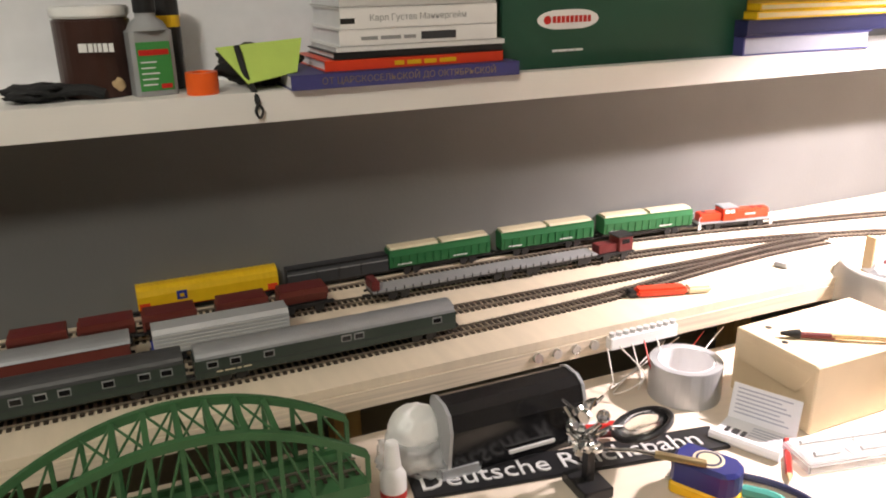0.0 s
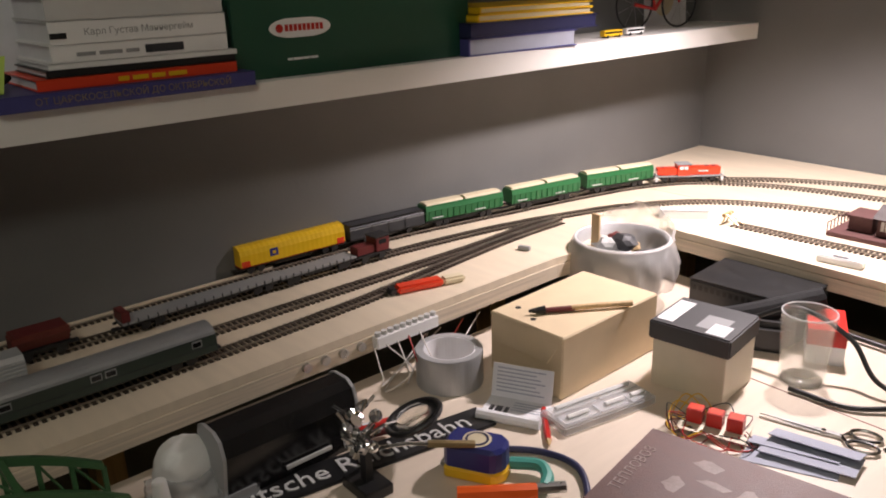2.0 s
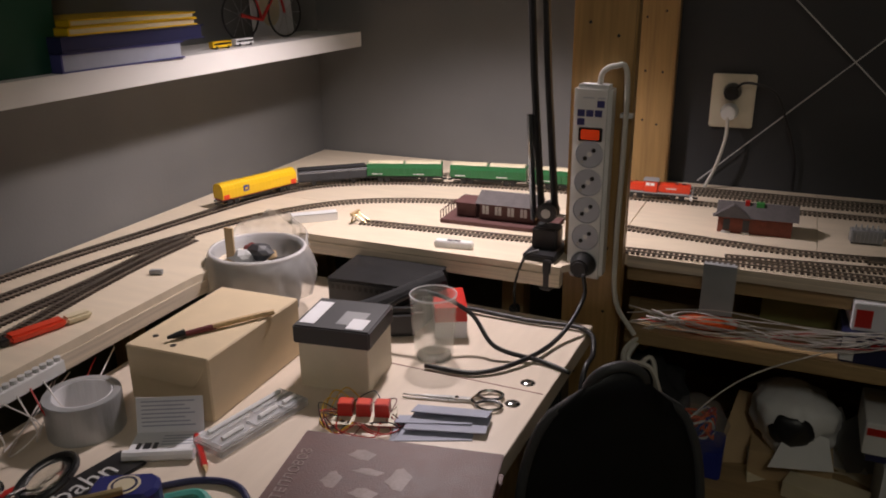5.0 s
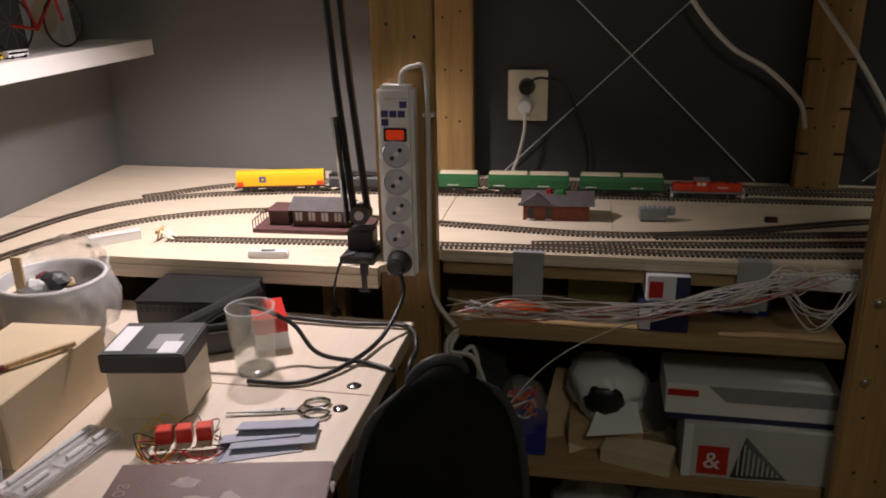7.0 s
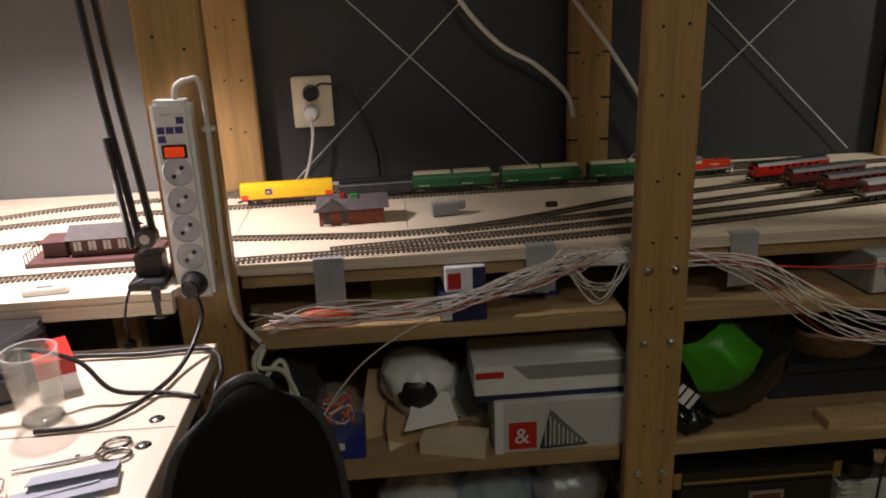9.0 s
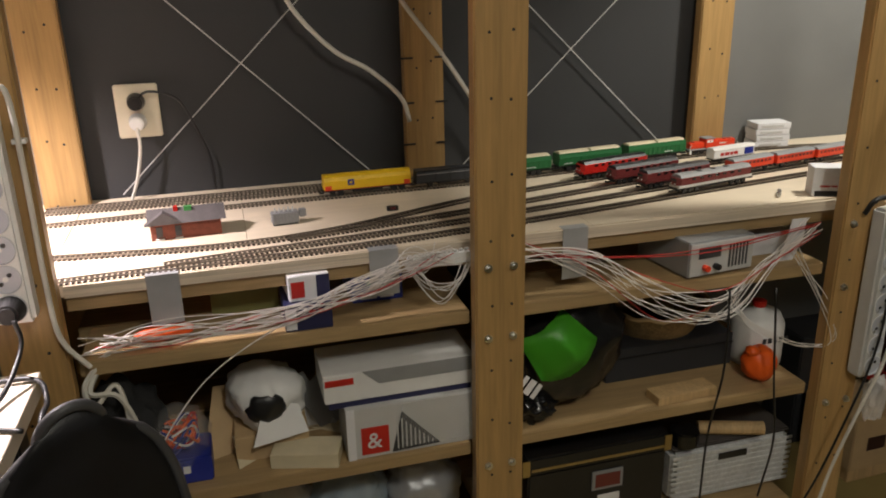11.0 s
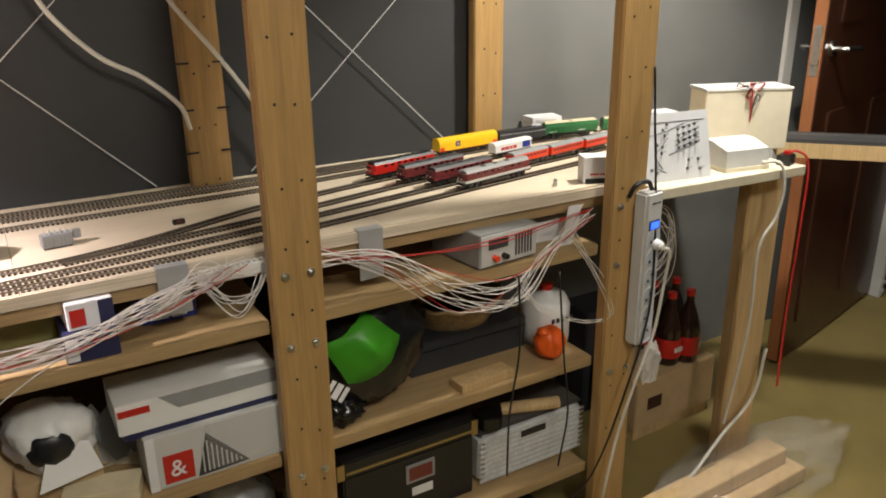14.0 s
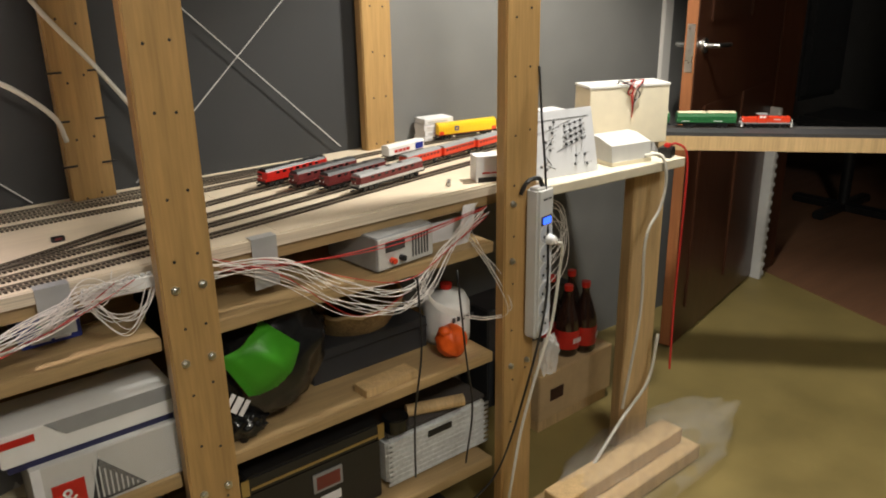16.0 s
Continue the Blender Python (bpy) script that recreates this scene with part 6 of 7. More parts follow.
part("plug_cord", tube([(0.0, -0.045, 0.09), (0.03, -0.04, 0.11), (0.09, -0.03, 0.09), (0.12, -0.02, 0.03), (0.15, -0.012, -0.06), (0.155, -0.01, -0.14)], 0.003), BLACK, so, "black cord")

cable("extension_cable", [(0.406, 1.831, 1.341), (0.442, 1.831, 1.241), (0.521, 1.831, 1.152), (0.600, 1.836, 1.104), (0.666, 1.838, 1.042), (0.684, 1.840, 0.988)], 0.005, CORD, "pale cable swinging to the pine post")
cable("extension_cable", [(0.624, 1.840, 1.340), (0.674, 1.840, 1.247), (0.757, 1.842, 1.138), (0.834, 1.849, 1.024), (0.871, 1.858, 0.943), (0.881, 1.867, 0.862)], 0.005, CORD, "pale cable behind the rack")


# ---- rack contents ----
t = thing("wire_bundle", pose(0, 0, 0), "tangled bundle of thin white and red layout wires", "wires")
def strand(pts, m, jitter=0.008, r=0.0009):
    p = [(x + random.uniform(-jitter, jitter), y + random.uniform(-jitter, jitter) * 0.6, z + random.uniform(-jitter, jitter)) for x, y, z in pts]
    part("wire", tube(p, r, 5, 7), m, t)
for k in range(20):
    strand([(0.053, 1.361, 0.758), (0.159, 1.342, 0.763 + 0.001 * k), (0.332, 1.337, 0.777), (0.475, 1.337, 0.808), (0.570, 1.342, 0.842), (0.627, 1.346, 0.848)], WIRER if k % 10 == 3 else WIREW, 0.024)
for k in range(8):
    strand([(0.551, 1.351, 0.846), (0.599, 1.337, 0.808 - 0.006 * k), (0.637, 1.342, 0.798), (0.665, 1.351, 0.837)], WIREW, 0.010)
for k in range(16):
    strand([(0.750, 1.356, 0.832), (0.883, 1.342, 0.819 - 0.002 * k), (1.026, 1.327, 0.766 - 0.006 * k), (1.159, 1.323, 0.713 - 0.004 * k), (1.260, 1.332, 0.757), (1.369, 1.351, 0.809)], WIRER if k % 9 == 2 else WIREW, 0.022)
for k in range(3):
    strand([(0.778, 1.356, 0.827), (0.949, 1.337, 0.804), (1.137, 1.332, 0.795 + 0.004 * k), (1.378, 1.351, 0.819)], WIRER, 0.008)
for k in range(9):
    strand([(1.507, 1.370, 0.808), (1.565 + 0.01 * k, 1.361, 0.770), (1.641, 1.361, 0.722 - 0.012 * k), (1.570, 1.370, 0.672 - 0.012 * k), (1.510, 1.370, 0.750)], WIREW, 0.02)
for k in range(4):
    strand([(1.324, 1.342, 0.790), (1.385, 1.313, 0.675), (1.417, 1.304, 0.597), (1.352, 1.323, 0.566), (1.237, 1.332, 0.634), (1.178, 1.332, 0.712)], WIREW, 0.014)
strand([(0.380, 1.342, 0.788), (0.236, 1.323, 0.710), (0.158, 1.313, 0.631), (0.090, 1.304, 0.511)], WIREW, 0.003, 0.0012)
strand([(0.072, 1.351, 0.748), (0.034, 1.323, 0.710), (0.048, 1.313, 0.676), (0.077, 1.332, 0.700), (0.091, 1.313, 0.631), (0.099, 1.285, 0.461)], CORD, 0.003, 0.0042)
strand([(0.063, 1.351, 0.743), (0.043, 1.323, 0.701), (0.082, 1.313, 0.691), (0.105, 1.313, 0.611), (0.119, 1.294, 0.511)], CORD, 0.003, 0.0042)

def duct(x0, x1, z1, z0, tilt=0):
    d = thing("tape_patch", pose((x0 + x1) / 2, 1.3695, 0, 0, tilt, 0), "strip of silver duct tape holding wires", "tape", "duct tape patches")
    w = (x1 - x0) / 2
    part("strip", prism([(-w, z0), (w, z0 + 0.002), (w, z1), (-w, z1)], 0, 0.0008, m=pose(0, 0, 0, 90)), TAPE, d)
    part("fold", box(-w, w, -0.0005, 0.02, z1, z1 + 0.0008), TAPE, d)
duct(0.140, 0.190, HB + 0.001, 0.776)
duct(0.495, 0.545, HB + 0.001, 0.778)
duct(0.848, 0.897, HB + 0.001, 0.765)
tp = thing("tape_patch", pose(1.334, 1.368, 0), "curled white paper strip hanging from the board", "tape")
part("strip", prism([(-0.022, 0.745), (0.012, 0.745), (0.03, 0.79), (0.034, 0.83), (0.0, 0.83), (-0.008, 0.79)], 0, 0.001, m=pose(0, 0, 0, 90)), PAPER, tp)
tb = thing("terminal_strip", pose(0.613, 1.364, 0.837, 0, -2, 0), "white screw terminal strip full of wires", "terminal strip")
part("strip", box(-0.055, 0.055, -0.014, 0.0, -0.010, 0.010, 0.001), WHITEP, tb)
for k in range(11):
    part("terminal", cyl(0.004, 0.006, pose(-0.05 + k * 0.01, -0.007, 0.008), seg=10), LTGREY, tb)

def carton(x, y, z, l, d, h, m, label, rz=0, name="model_box", rx=0):
    o = thing(name, pose(x, y, z, rx, 0, rz), label, "box")
    part("box_body", box(-l / 2, l / 2, 0, d, 0, h, 0.0015), m, o)
    return o

S1, S2, S3 = 0.7452, 0.4782, 0.1952
o = carton(0.385, 1.342, S1, 0.078, 0.10, 0.045, NAVY, "dark blue model railway box")
part("print_panel", box(-0.038, -0.02, -0.001, 0.0, 0.004, 0.041), PAPER, o, "white end panel")
part("print_panel", bars([0.012, 0.008], 0.006, 0.004, m=pose(0.0, -0.0003, 0.030, 90)), RED, o)
o = carton(0.391, 1.361, S1 + 0.046, 0.068, 0.09, 0.044, PAPER, "white and red model railway box", 4)
part("print_panel", box(-0.03, -0.008, -0.001, 0.0, 0.006, 0.034), RED, o, "red print")
part("print_panel", box(0.012, 0.034, -0.001, 0.0, 0.002, 0.042), NAVY, o, "blue print")
o = carton(0.517, 1.427, S1, 0.092, 0.12, 0.05, BLUE, "small blue printed model box")
part("print_panel", bars([0.03, 0.025], 0.012, 0.006, m=pose(-0.032, -0.0004, 0.006, 90)), PAPER, o)
part("print_panel", bars([0.04], 0.006, 0, m=pose(-0.02, -0.0004, 0.032, 90)), TEAL, o)
carton(0.287, 1.456, S1, 0.115, 0.06, 0.045, mat("olive_card", (0.24, 0.23, 0.08), 0.7), "olive green cardboard box")
o = thing("screwdriver", pose(0.154, 1.380, S1, 0, 0, 8), "orange handled tool under the wires", "tool")
part("handle", lump(0.028, (1.7, 0.6, 0.5), 0.1, 2, 4, m=pose(0, 0, 0.0145)), ORANGE, o, smooth=True)

# middle shelf, first bay
carton(0.307, 1.399, S2, 0.13, 0.11, 0.05, CARD, "brown carton under the foam shell")
o = thing("foam_helmet", pose(0.306, 1.451, 0.581), "crumpled white foam shell with a dark opening", "foam")
bm = lump(0.068, (1.0, 0.9, 0.95), 0.22, 1.8, 6)
part("shell", bm, WHITEP, o, smooth=True)
part("hollow", lump(0.031, (1.1, 0.6, 1.0), 0.18, 2, 2, m=pose(-0.004, -0.052, 0.0), sub=3), BLACK, o, "dark hollow", smooth=True)
part("flap", prism([(-0.05, -0.05), (0.05, -0.03), (0.03, 0.02), (-0.03, 0.03)], 0, 0.004, m=pose(0.02, -0.055, -0.02, 70, 10, 10)), WHITEP, o, "torn white flap")
for k, (x, y, z, l, h, rx, ry, rz, m) in enumerate(((0.24, 1.47, 0.52, 0.10, 0.15, 55, 15, 10, CARD), (0.31, 1.45, 0.49, 0.11, 0.09, 35, -18, -12, GREY), (0.37, 1.50, 0.50, 0.10, 0.14, 60, -25, 0, LTGREY), (0.40, 1.46, 0.475, 0.13, 0.06, 10, -4, -14, CREAM), (0.29, 1.435, 0.485, 0.12, 0.08, 25, 8, 20, CREAM), (0.42, 1.49, 0.52, 0.09, 0.12, 70, -30, 15, GREY))):
    o = thing("paper_scrap", pose(x, y, z, rx, ry, rz), "crumpled sheet of card and sandpaper", "paper", "paper scraps")
    part("sheet", prism([(-l / 2, -h / 2), (l / 2, -h / 2 + 0.01), (l / 2 - 0.01, h / 2), (-l / 2 + 0.012, h / 2 - 0.008)], 0, 0.002), m, o)
o = thing("paper_pad", pose(0.356, 1.346, S2, 0, 0, -16), "stack of cream paper strips", "paper")
part("page_block", box(-0.06, 0.06, 0, 0.06, 0, 0.028, 0.001), CREAM, o)
o = thing("wire_bag", pose(0.142, 1.361, S2), "clear bag of coloured wire coils in a blue box", "bag")
part("tray", box(-0.06, 0.06, 0, 0.08, 0, 0.05, 0.003), BLUE, o, "blue and white box")
part("print_panel", bars([0.012, 0.010, 0.008, 0.012], 0.014, 0.004, m=pose(-0.03, -0.0006, 0.022, 90)), PAPER, o)
for k in range(14):
    a = random.uniform(0, 6.28)
    part("wire", tube([(0.04 * math.cos(a + j), 0.035 + 0.025 * math.sin(a + j * 1.3), 0.06 + 0.025 * math.sin(j * 2 + k) + 0.02) for j in range(6)], 0.0022, 5), (ORANGE, WIRER, BLUE, WIREW, ORANGE)[k % 5], o)
part("film", lump(0.062, (1, 0.7, 0.9), 0.2, 2, 3, m=pose(0, 0.03, 0.08)), FILM, o, smooth=True)
o = thing("dark_bag", pose(0.074, 1.408, S2), "dark grey cloth bag slumped on the shelf", "bag")
part("body", lump(0.075, (0.8, 1, 1.4), 0.25, 2, 9, m=pose(0, 0, 0.09)), BLACKCLOTH, o, smooth=True)

o = carton(0.538, 1.356, 0.591, 0.275, 0.12, 0.055, WHITEP, "long white carton with a grey window", 0, "long_carton")
part("print_panel", box(-0.135, -0.085, -0.0012, 0.0, 0.034, 0.046), RED, o, "red print")
part("window_panel", prism([(-0.07, 0.055), (-0.04, 0.028), (0.1375, 0.028), (0.1375, 0.055)], 0, 0.001, m=pose(0, -0.0002, 0, 90)), GREY, o, "grey window panel")
part("inner_base", box(-0.13, 0.13, 0.002, 0.118, -0.012, 0.0), NAVY, o, "dark box beneath")
o = carton(0.554, 1.344, S2, 0.24, 0.10, 0.102, LTGREY, "track pack with a red and white print", 0, "track_pack")
part("print_panel", box(-0.12, -0.105, -0.001, 0.0, 0.0, 0.102), PAPER, o)
part("print_panel", box(-0.095, -0.045, -0.0014, 0.0, 0.008, 0.062), RED, o, "red panel")
words("lettering", "&", 0.045, PAPER, o, pose(-0.086, -0.0017, 0.02, 90, 0, 0))
part("print_panel", prism([(-0.04, 0.005), (-0.03, 0.005), (0.05, 0.008), (-0.02, 0.085)], 0, 0.001, m=pose(0, -0.0005, 0, 90)), CHARCOAL, o, "dark printed track")
for k in range(9):
    part("print_bar", box(-0.03 + 0.008 * k, -0.0275 + 0.008 * k, -0.002, -0.0012, 0.01 + 0.0004 * k, 0.078 - 0.0075 * k), LTGREY, o)
part("film", box(-0.02, 0.118, -0.0030, -0.0022, 0.012, 0.1), FILM, o, "shiny clear film")
carton(0.554, 1.361, S2 + 0.103, 0.22, 0.09, 0.011, NAVY, "flat dark blue box between cartons", 0, "flat_box")

# second bay
o = thing("lab_power_supply", pose(1.162, 1.342, S1, 0, 0, 6), "grey laboratory power supply with red terminals", "power supply")
part("case", box(-0.075, 0.075, 0, 0.16, 0.003, 0.073, 0.002), GREY, o)
part("front_panel", box(-0.073, 0.073, -0.003, 0.0, 0.006, 0.070, 0.001), LTGREY, o, "light grey front")
part("display", box(-0.055, -0.005, -0.0045, -0.003, 0.04, 0.062), DKGREY, o)
for k in range(6):
    part("vent_slot", box(0.015 + 0.008 * k, 0.019 + 0.008 * k, -0.004, -0.003, 0.015, 0.06), DKGREY, o)
for x, m in ((-0.04, ORED), (-0.015, BLACK)):
    part("terminal", cyl(0.006, 0.012, pose(x, -0.003, 0.022, 90), seg=12), m, o)
carton(1.324, 1.408, S1, 0.10, 0.12, 0.045, PAPER, "white carton behind the wires")
o = thing("wood_offcut", pose(1.120, 1.344, S2, 0, 0, 3), "short pale wood offcut", "wood")
part("block", box(-0.068, 0.068, 0, 0.045, 0, 0.018, 0.001), RAWPINE, o)
o = thing("sports_bag", pose(0.889, 1.408, S2) @ Matrix.Scale(1.1, 4), "glossy black bag with a bright green panel", "bag")
part("body", lump(0.125, (1.0, 0.60, 0.80), 0.16, 1.8, 12, m=pose(-0.005, 0.022, 0.108, 0, -30, 0)), BLACKGLOSS, o, smooth=True)
bm = bmesh.new()
g = []
for i in range(9):
    for j in range(9):
        u, v = i / 8, j / 8
        X = (1 - v) * ((1 - u) * -0.113 + u * -0.056) + v * ((1 - u) * -0.032 + u * 0.048)
        Z = (1 - v) * ((1 - u) * 0.157 + u * 0.047) + v * ((1 - u) * 0.206 + u * 0.13)
        Y = -0.074 + 0.10 * ((u - 0.5) ** 2 + (v - 0.5) ** 2) + 0.007 * noise.noise(Vector((u * 4, v * 4, 1)))
        g.append(bm.verts.new((X, Y, Z)))
for i in range(8):
    for j in range(8):
        bm.faces.new((g[i * 9 + j], g[i * 9 + j + 1], g[i * 9 + j + 10], g[i * 9 + j + 9]))
bmesh.ops.solidify(bm, geom=bm.faces[:], thickness=0.004)
part("panel", bm, NEONGREEN, o, "bright green panel", smooth=True)
part("print_bar", bars([0.008, 0.012, 0.008], 0.028, 0.004, m=pose(-0.125, -0.062, 0.085, 80, 38, -10)), PAPER, o, "white letter bars")
part("loose_plastic", lump(0.036, (1.2, 0.7, 0.7), 0.35, 3, 5, m=pose(-0.085, -0.03, 0.024)), BLACKGLOSS, o, "crumpled black plastic", smooth=True)
o = carton(1.145, 1.456, S2, 0.30, 0.18, 0.075, CHARCOAL, "long dark grey tool case", 0, "tool_case")
part("lid_line", box(-0.151, 0.151, -0.0015, 0.181, 0.052, 0.055), BLACK, o)
o = thing("wicker_basket", pose(1.152, 1.560, S2 + 0.075), "shallow woven straw basket", "basket")
part("basket", lathe([(0.0001, 0), (0.09, 0), (0.12, 0.055), (0.124, 0.055), (0.094, -0.0), ], 36), mat("straw", (0.30, 0.20, 0.09), 0.8, vary=0.4, scale=150, bump=0.8, bump_scale=150), o)
part("rim", tube([(0.122 * math.cos(a), 0.122 * math.sin(a), 0.056 + 0.003 * math.sin(a * 14)) for a in [6.28318 * k / 60 for k in range(61)]], 0.005, 6, 1), CARD, o)
o = thing("orange_pouch", pose(1.307, 1.380, S2), "round orange stuff sack", "bag")
part("sack", lump(0.038, (0.95, 0.9, 1.0), 0.10, 2, 3, m=pose(0, 0, 0.037)), ORANGE, o, smooth=True)
part("neck", lump(0.014, (1, 1, 0.8), 0.2, 3, 1, m=pose(-0.022, -0.005, 0.07), sub=3), ORANGE, o, smooth=True)
o = thing("white_canister", pose(1.361, 1.465, S2), "white gas canister with dark print", "canister")
part("can", lathe([(0.0001, 0), (0.055, 0), (0.056, 0.01), (0.056, 0.09), (0.045, 0.112), (0.012, 0.12), (0.012, 0.13), (0.0001, 0.13)], 32), WHITEP, o, smooth=True)
part("cap", cyl(0.014, 0.012, pose(0, 0, 0.125), seg=16), RED, o, "red cap")
part("lettering", bars([0.009, 0.010, 0.009, 0.009, 0.010], 0.012, 0.004, m=pose(-0.028, -0.0578, 0.062, 90)), CHARCOAL, o, "dark lettering bars")
# bottom shelf
o = thing("storage_box", pose(0.949, 1.380, S3), "black lidded storage box with a label holder", "box")
part("box_body", box(-0.155, 0.155, 0, 0.24, 0, 0.15, 0.004), BLACK, o)
part("lid", box(-0.16, 0.16, -0.005, 0.245, 0.1502, 0.19, 0.004), BLACK, o)
for x in (-0.158, 0.158):
    part("corner", box(x - 0.012, x + 0.004, -0.007, -0.004, 0.152, 0.188), BRASS, o, "metal corner")
part("trim_line", box(-0.15, 0.15, -0.0065, -0.005, 0.160, 0.166), BRASS, o)
h = part("label_holder", box(-0.015, 0.055, -0.004, 0.0, 0.085, 0.13, 0.001), GREY, o, "metal label holder")
part("label_card", box(-0.008, 0.048, -0.005, -0.004, 0.092, 0.123), OXIDE, h)
part("sticker", box(0.0, 0.05, -0.0015, 0.0, 0.05, 0.07), PAPER, o, "white sticker")
o = thing("wicker_hamper", pose(1.279, 1.389, S3), "white woven basket with a dark fabric top", "basket")
part("basket", box(-0.15, 0.145, 0, 0.2, 0, 0.125, 0.012), MESHGREY, o)
for k in range(9):
    part("weave_band", box(-0.152, 0.147, -0.003, 0.0, 0.006 + 0.013 * k, 0.014 + 0.013 * k, 0.001), MESHGREY, o)
part("fabric", box(-0.148, 0.143, 0.003, 0.198, 0.125, 0.135, 0.004), mat("taupe_cloth", (0.07, 0.06, 0.055), 0.9, bump=0.4), o, "dark fabric lining")
part("handle_hole", box(-0.04, 0.03, -0.0045, -0.003, 0.092, 0.108), BLACK, o)
o = thing("rolling_pin", pose(1.278, 1.408, S3 + 0.135, 0, 0, -20), "turned wooden stick lying on the hamper", "stick")
part("stick", tube([(-0.07, 0, 0.016), (0.07, 0, 0.018)], 0.015, 12, smooth=False), RAWPINE, o)
o = thing("black_lens", pose(1.165, 1.408, S3 + 0.135), "black round camera lens on the hamper", "lens")
part("body", cyl(0.03, 0.035, seg=24, bevel=0.003), BLACKGLOSS, o)
for k, x in enumerate((0.30, 0.45, 0.60)):
    o = thing("plastic_bag", pose(x, 1.50, S3), "pale blue crumpled plastic bag", "bag", "plastic bags")
    part("body", lump(0.085, (0.95, 0.7, 1.1), 0.22, 2.4, 20 + k, m=pose(0, 0, 0.085)), (PAPER, mat("pale_blue_film", (0.42, 0.52, 0.62), 0.3), CORR)[k], o, smooth=True)
o = thing("black_tray", pose(1.089, 1.313, -0.000), "black plastic case on the floor", "case")
part("body", box(-0.2, 0.2, -0.02, 0.3, 0.0, 0.10, 0.005), BLACK, o)

# ---- end of the line, beside the door ----
cp = thing("control_panel", pose(1.592, 1.311, HB + 0.002, -14, 0, -8) @ Matrix.Scale(0.95, 4), "white control panel with a track diagram and toggle switches", "control panel")
part("panel", box(-0.098, 0.098, 0, 0.006, 0.0, 0.156, 0.001), PANELWHITE, cp)
part("panel_body", prism([(0.006, 0.0), (0.055, 0.014), (0.012, 0.15), (0.006, 0.152)], -0.095, 0.095, m=SIDE), GREY, cp)
lines = [(-0.08, 0.135, 0.085, 0.135), (-0.08, 0.105, -0.03, 0.112), (-0.03, 0.112, 0.03, 0.13), (-0.06, 0.06, -0.02, 0.10), (-0.06, 0.06, -0.04, 0.03), (0.0, 0.09, 0.07, 0.12), (0.0, 0.08, 0.07, 0.108), (0.0, 0.07, 0.07, 0.096), (-0.02, 0.06, 0.07, 0.085), (-0.06, 0.035, -0.03, 0.02)]
for x0, z0, x1, z1 in lines:
    part("diagram_line", tube([(x0, -0.0006, z0), (x1, -0.0006, z1)], 0.0007, 4, smooth=False), CHARCOAL, cp)
sw = [(-0.02, 0.13), (-0.032, 0.118), (-0.028, 0.105), (-0.05, 0.085), (-0.036, 0.08), (-0.04, 0.066), (-0.07, 0.03), (-0.058, 0.036), (-0.056, 0.022), (0.035, 0.045), (0.062, 0.045), (0.03, 0.025), (0.066, 0.022)]
sw += [(0.01 + 0.016 * i, 0.075 + 0.014 * j + 0.003 * i) for i in range(4) for j in range(4)]
for x, z in sw:
    k = part("toggle_switch", cyl(0.0036, 0.002, pose(x, 0, z, 90), seg=8), CHARCOAL, cp)
    part("lever", tube([(x, -0.002, z), (x + 0.003, -0.011, z + 0.004)], 0.0014, 5, smooth=False), CHROME, k, "chrome lever")
part("title_bar", bars([0.014], 0.006, 0, m=pose(-0.092, -0.0004, 0.140, 90)), DKGREY, cp)

o = thing("transformer_unit", pose(1.795, 1.325, HB + 0.0022, 0, 0, -10) @ Matrix.Scale(0.80, 4), "ivory model railway transformer", "transformer")
part("case", along_x([(-0.05, 0), (0.06, 0), (0.06, 0.078), (0.02, 0.078), (-0.045, 0.06)], -0.075, 0.075), LTGREY, o)
part("base_band", box(-0.077, 0.077, -0.052, 0.062, 0.0, 0.012, 0.001), CREAMBOX, o)
part("end_slot", box(0.0752, 0.077, -0.01, 0.006, 0.02, 0.062), GREY, o)
part("mains_cord", tube([(0.05, -0.05, 0.02), (0.085, -0.085, 0.02), (0.10, -0.095, -0.05), (0.09, -0.09, -0.14), (0.05, -0.08, -0.24), (0.06, -0.07, -0.50), (0.03, -0.05, -0.84)], 0.005), CORD, o, "pale mains cord")
o = thing("white_box", pose(1.976, 1.467, HB + 0.001, 0, 0, -23) @ Matrix.Scale(0.91, 4), "tall ivory box with a wire loom on top", "box")
part("box_body", box(-0.13, 0.12, -0.04, 0.06, 0, 0.165, 0.002), CREAMBOX, o)
part("lid", box(-0.132, 0.122, -0.042, 0.062, 0.1652, 0.172, 0.001), WHITEP, o)
for k in range(8):
    part("wire", tube([(-0.03 + random.uniform(-0.02, 0.03), -0.03, 0.174), (random.uniform(-0.04, 0.04), -0.045, 0.185), (random.uniform(-0.02, 0.02), -0.048, 0.15), (0.0, -0.046, 0.08 + 0.01 * k)], 0.0016, 5), (WIRER, BLACK, WIREW)[k % 3], o)
o = thing("paper_box", pose(1.430, 1.386, HB + 0.001, 0, 0, -23) @ Matrix.Scale(0.94, 4), "small white printed carton", "box")
part("box_body", box(-0.035, 0.035, 0.004, 0.05, 0, 0.062, 0.001), PAPER, o)
part("print_bar", box(-0.03, 0.03, 0.003, 0.004, 0.0, 0.012), BLACK, o, "black base strip")
part("print_bar", bars([0.02, 0.012], 0.004, 0.003, m=pose(-0.02, 0.0038, 0.02, 90)), RED, o)
o = thing("track_part", pose(1.348, 1.432, HB, 0, 0, 51) @ Matrix.Scale(0.93, 4), "small silver cable connector on the board", "connector")
part("body", tube([(-0.018, 0, 0.006), (0.018, 0, 0.006)], 0.005, 8, smooth=False), STEEL, o)
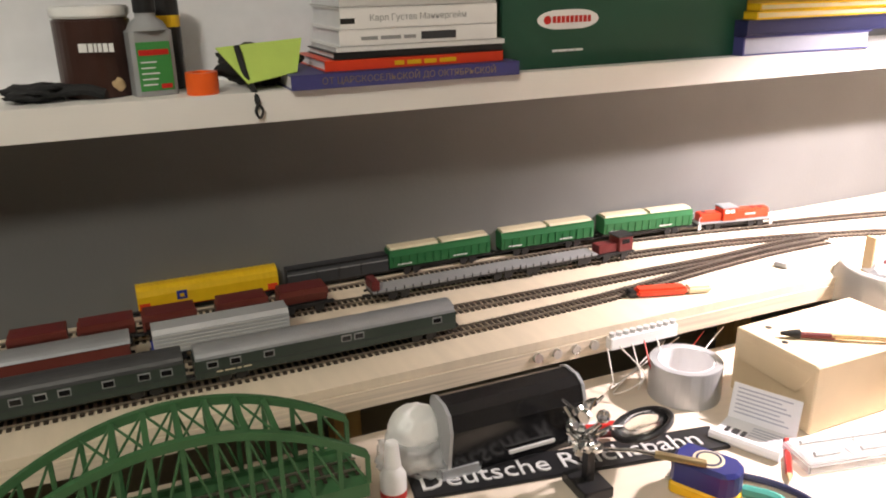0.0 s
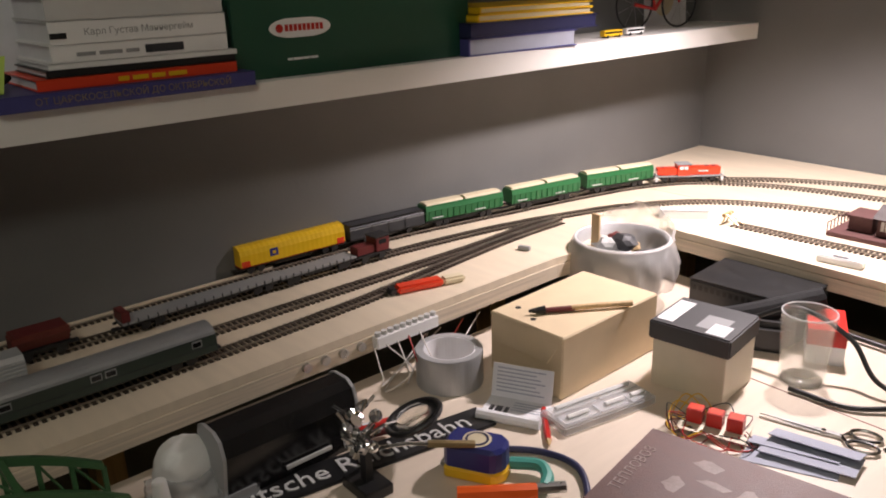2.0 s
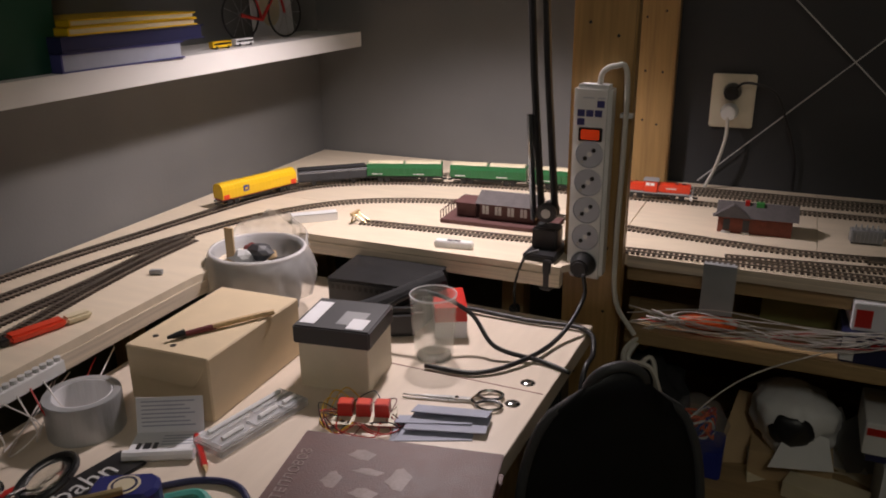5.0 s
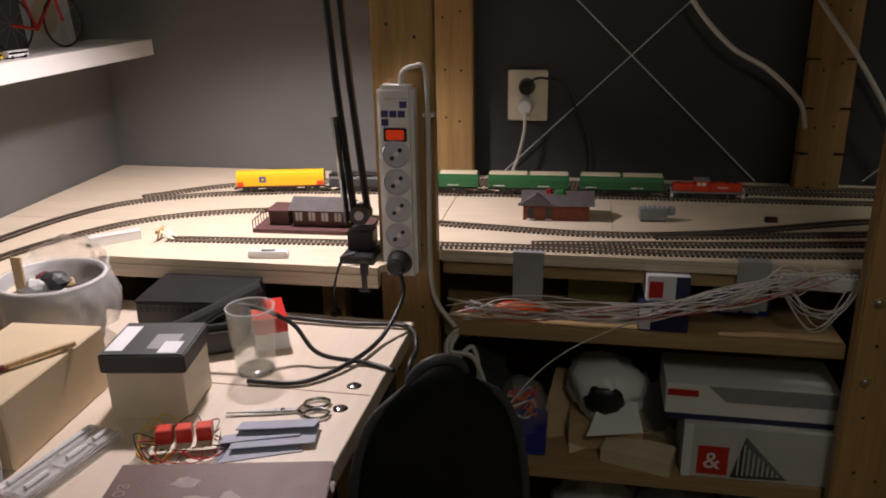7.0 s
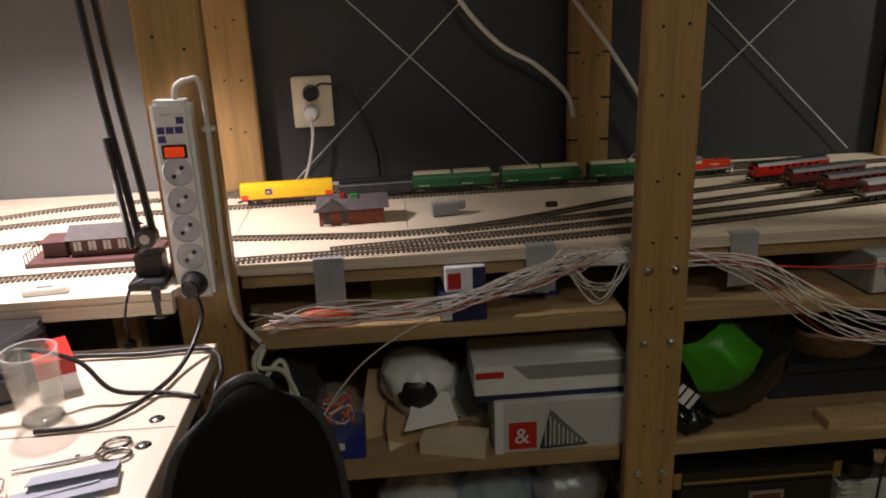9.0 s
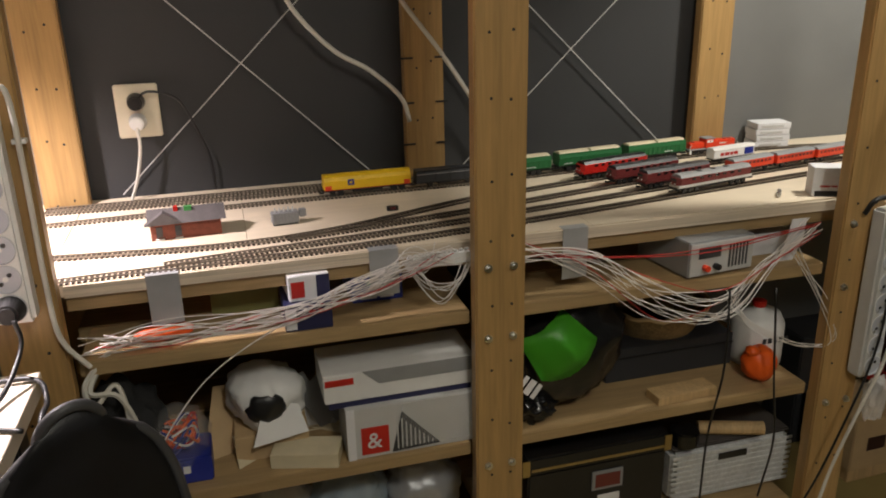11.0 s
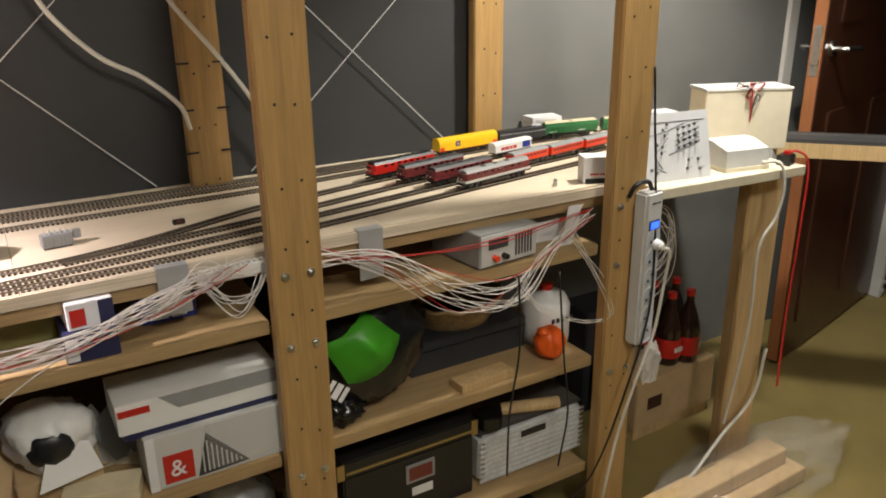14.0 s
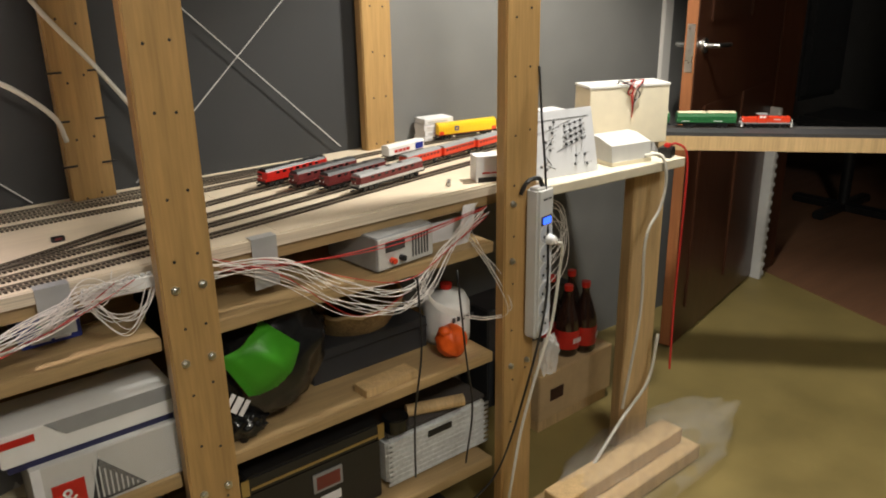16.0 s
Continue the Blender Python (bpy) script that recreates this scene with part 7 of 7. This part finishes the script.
for k, (x, y, n, l) in enumerate(((1.626, 1.845, 4, 0.09), (1.942, 1.718, 4, 0.082))):
    for j in range(n):
        o = thing("model_carton", pose(x + 0.003 * (j % 2), y, HB + 0.001 + (0.0155 * j if k else 0.0155 * j), 0, 0, -8), "flat white model carton", "box", "stacked white cartons")
        part("box_body", box(-l / 2, l / 2, -0.03, 0.028, 0, 0.0148, 0.0008), PAPER, o)
        part("print_bar", box(-l / 2 + 0.01, l / 2 - 0.02, -0.0308, -0.0298, 0.004, 0.009), LTGREY, o)
o = thing("meter", pose(1.912, 1.276, HB + 0.002, 0, 0, 19) @ Matrix.Scale(0.94, 4), "small black meter with red leads", "meter")
part("case", box(-0.02, 0.02, -0.015, 0.02, 0, 0.026, 0.002), BLACK, o)
part("lead", tube([(0.0, 0.0, 0.026), (0.01, -0.02, 0.035), (0.028, -0.045, 0.0), (0.02, -0.05, -0.15), (0.01, -0.05, -0.4), (-0.015, -0.06, -0.6)], 0.003), WIRER, o, "red test lead")
part("lead_plug", box(-0.01, 0.008, -0.008, 0.008, 0.026, 0.036, 0.002), RED, o)
s2 = socket_strip(pose(1.479, 1.302, 0.511, 0, 0, 8), "grey surge strip with a lit blue switch on the post", 6, 0.352, BLUELED, LTGREY)
part("plug", cyl(0.013, 0.022, pose(0.008, -0.036, 0.235, 90), 0.009, seg=20, bevel=0.003), WHITEP, s2, "white plug")
part("plug_cord", tube([(0.0, -0.064, 0.235), (0.02, -0.066, 0.22), (0.034, -0.05, 0.14), (0.02, -0.045, 0.03), (-0.01, -0.04, -0.05), (-0.06, -0.03, -0.20), (-0.10, -0.03, -0.35), (-0.08, 0.0, -0.47)], 0.0036), CORD, s2, "white cord")
part("plug_cord", tube([(0.005, -0.02, 0.352), (-0.01, -0.02, 0.372), (-0.035, -0.01, 0.368), (-0.045, 0.0, 0.34)], 0.005), BLACK, s2, "black mains cord")
part("print_bar", bars([0.016, 0.01], 0.004, 0.003, m=pose(-0.012, -0.0364, 0.325, 90)), CHARCOAL, s2)
cable("extension_cable", [(1.479, 1.294, 1.116), (1.489, 1.292, 1.004), (1.489, 1.275, 0.862), (1.482, 1.256, 0.620), (1.418, 1.247, 0.421), (1.351, 1.266, 0.216), (1.276, 1.294, 0.132)], 0.0025, BLACK, "black cord hanging along the post")
cable("extension_cable", [(1.168, 1.313, 0.723), (1.170, 1.308, 0.565), (1.152, 1.313, 0.414), (1.148, 1.313, 0.261)], 0.0022, BLACK, "black cord hanging before the shelf")
cable("extension_cable", [(1.271, 1.313, 0.714), (1.289, 1.308, 0.517), (1.304, 1.304, 0.377), (1.291, 1.313, 0.234)], 0.0022, BLACK, "black cord hanging before the shelf")
cable("extension_cable", [(1.934, 1.275, 0.374), (1.906, 1.275, 0.243), (1.790, 1.266, 0.170), (1.663, 1.256, 0.076), (1.591, 1.247, 0.021), (1.458, 1.218, 0.020)], 0.0045, CORD, "pale cord lying on the floor")

o = thing("film_bag", pose(1.525, 1.285, 0.445), "small crumpled clear bag hanging below the socket strip", "bag")
part("film", lump(0.034, (0.8, 0.5, 1.5), 0.35, 3.2, 4, m=pose(0, 0, 0.0)), BAG, o, smooth=True)
part("knot", tube([(0.0, 0.0, 0.045), (-0.012, 0.004, 0.075)], 0.005, 8, smooth=False), BAG, o)
o = thing("brown_carton", pose(1.90, 1.64, 0, 0, 0, 2) @ Matrix.Scale(0.95, 4), "worn brown cardboard carton under the table", "box")
part("box_body", box(-0.15, 0.20, -0.10, 0.09, 0.04, 0.20, 0.003), CARD, o)
part("pallet", box(-0.14, 0.19, -0.09, 0.08, 0.0, 0.039), RAWPINE, o)
part("print_bar", box(-0.10, -0.04, -0.102, -0.1, 0.10, 0.14), CHOC, o, "dark printed mark")
for k, (x, y) in enumerate(((1.935, 1.60), (1.995, 1.585), (2.03, 1.675), (1.95, 1.685))):
    o = thing("cola_bottle", pose(x, y, 0.1905, 0, 0, 30 * k), "cola bottle with a red label and cap", "bottle", "cola bottles")
    part("bottle", lathe([(0.0001, 0.004), (0.03, 0.0), (0.037, 0.01), (0.037, 0.10), (0.034, 0.12), (0.020, 0.165), (0.011, 0.19), (0.011, 0.21)], 28), COLA, o, smooth=True)
    lb = part("label", lathe([(0.0376, 0.028), (0.0380, 0.03), (0.0380, 0.085), (0.0376, 0.087)], 28), RED, o, "red label", smooth=True)
    part("cap", cyl(0.0135, 0.018, pose(0, 0, 0.208), seg=18, bevel=0.001), RED, o, "red cap")
    part("label_mark", bars([0.010, 0.005, 0.007, 0.005], 0.016, 0.002, m=pose(-0.014, -0.0384, 0.048, 90)), PAPER, lb, "white script bars")
o = thing("dark_crate", pose(1.93, 1.82, 0) @ Matrix.Scale(0.93, 4), "dark crate against the wall", "crate")
part("body", box(-0.2, 0.2, -0.08, 0.06, 0, 0.36, 0.004), CHARCOAL, o)
wd = thing("timber_bundle", pose(1.80, 1.225, 0, 0, 0, 2), "planed timber beams wrapped in clear film", "timber")
for k, (y, z) in enumerate(((0.05, 0.0), (-0.03, 0.0), (0.012, 0.046))):
    part("beam", box(-0.30, 0.25 - 0.03 * k, y - 0.035, y + 0.035, z + 0.002, z + 0.045, 0.002), RAWPINE, wd, "", None)
bm = lump(1, (0.36, 0.13, 0.075), 0.22, 3.0, 14, m=pose(0.08, 0.0, 0.05))
part("film", bm, FILM, wd, "crumpled clear wrapping film", smooth=True)


motions()
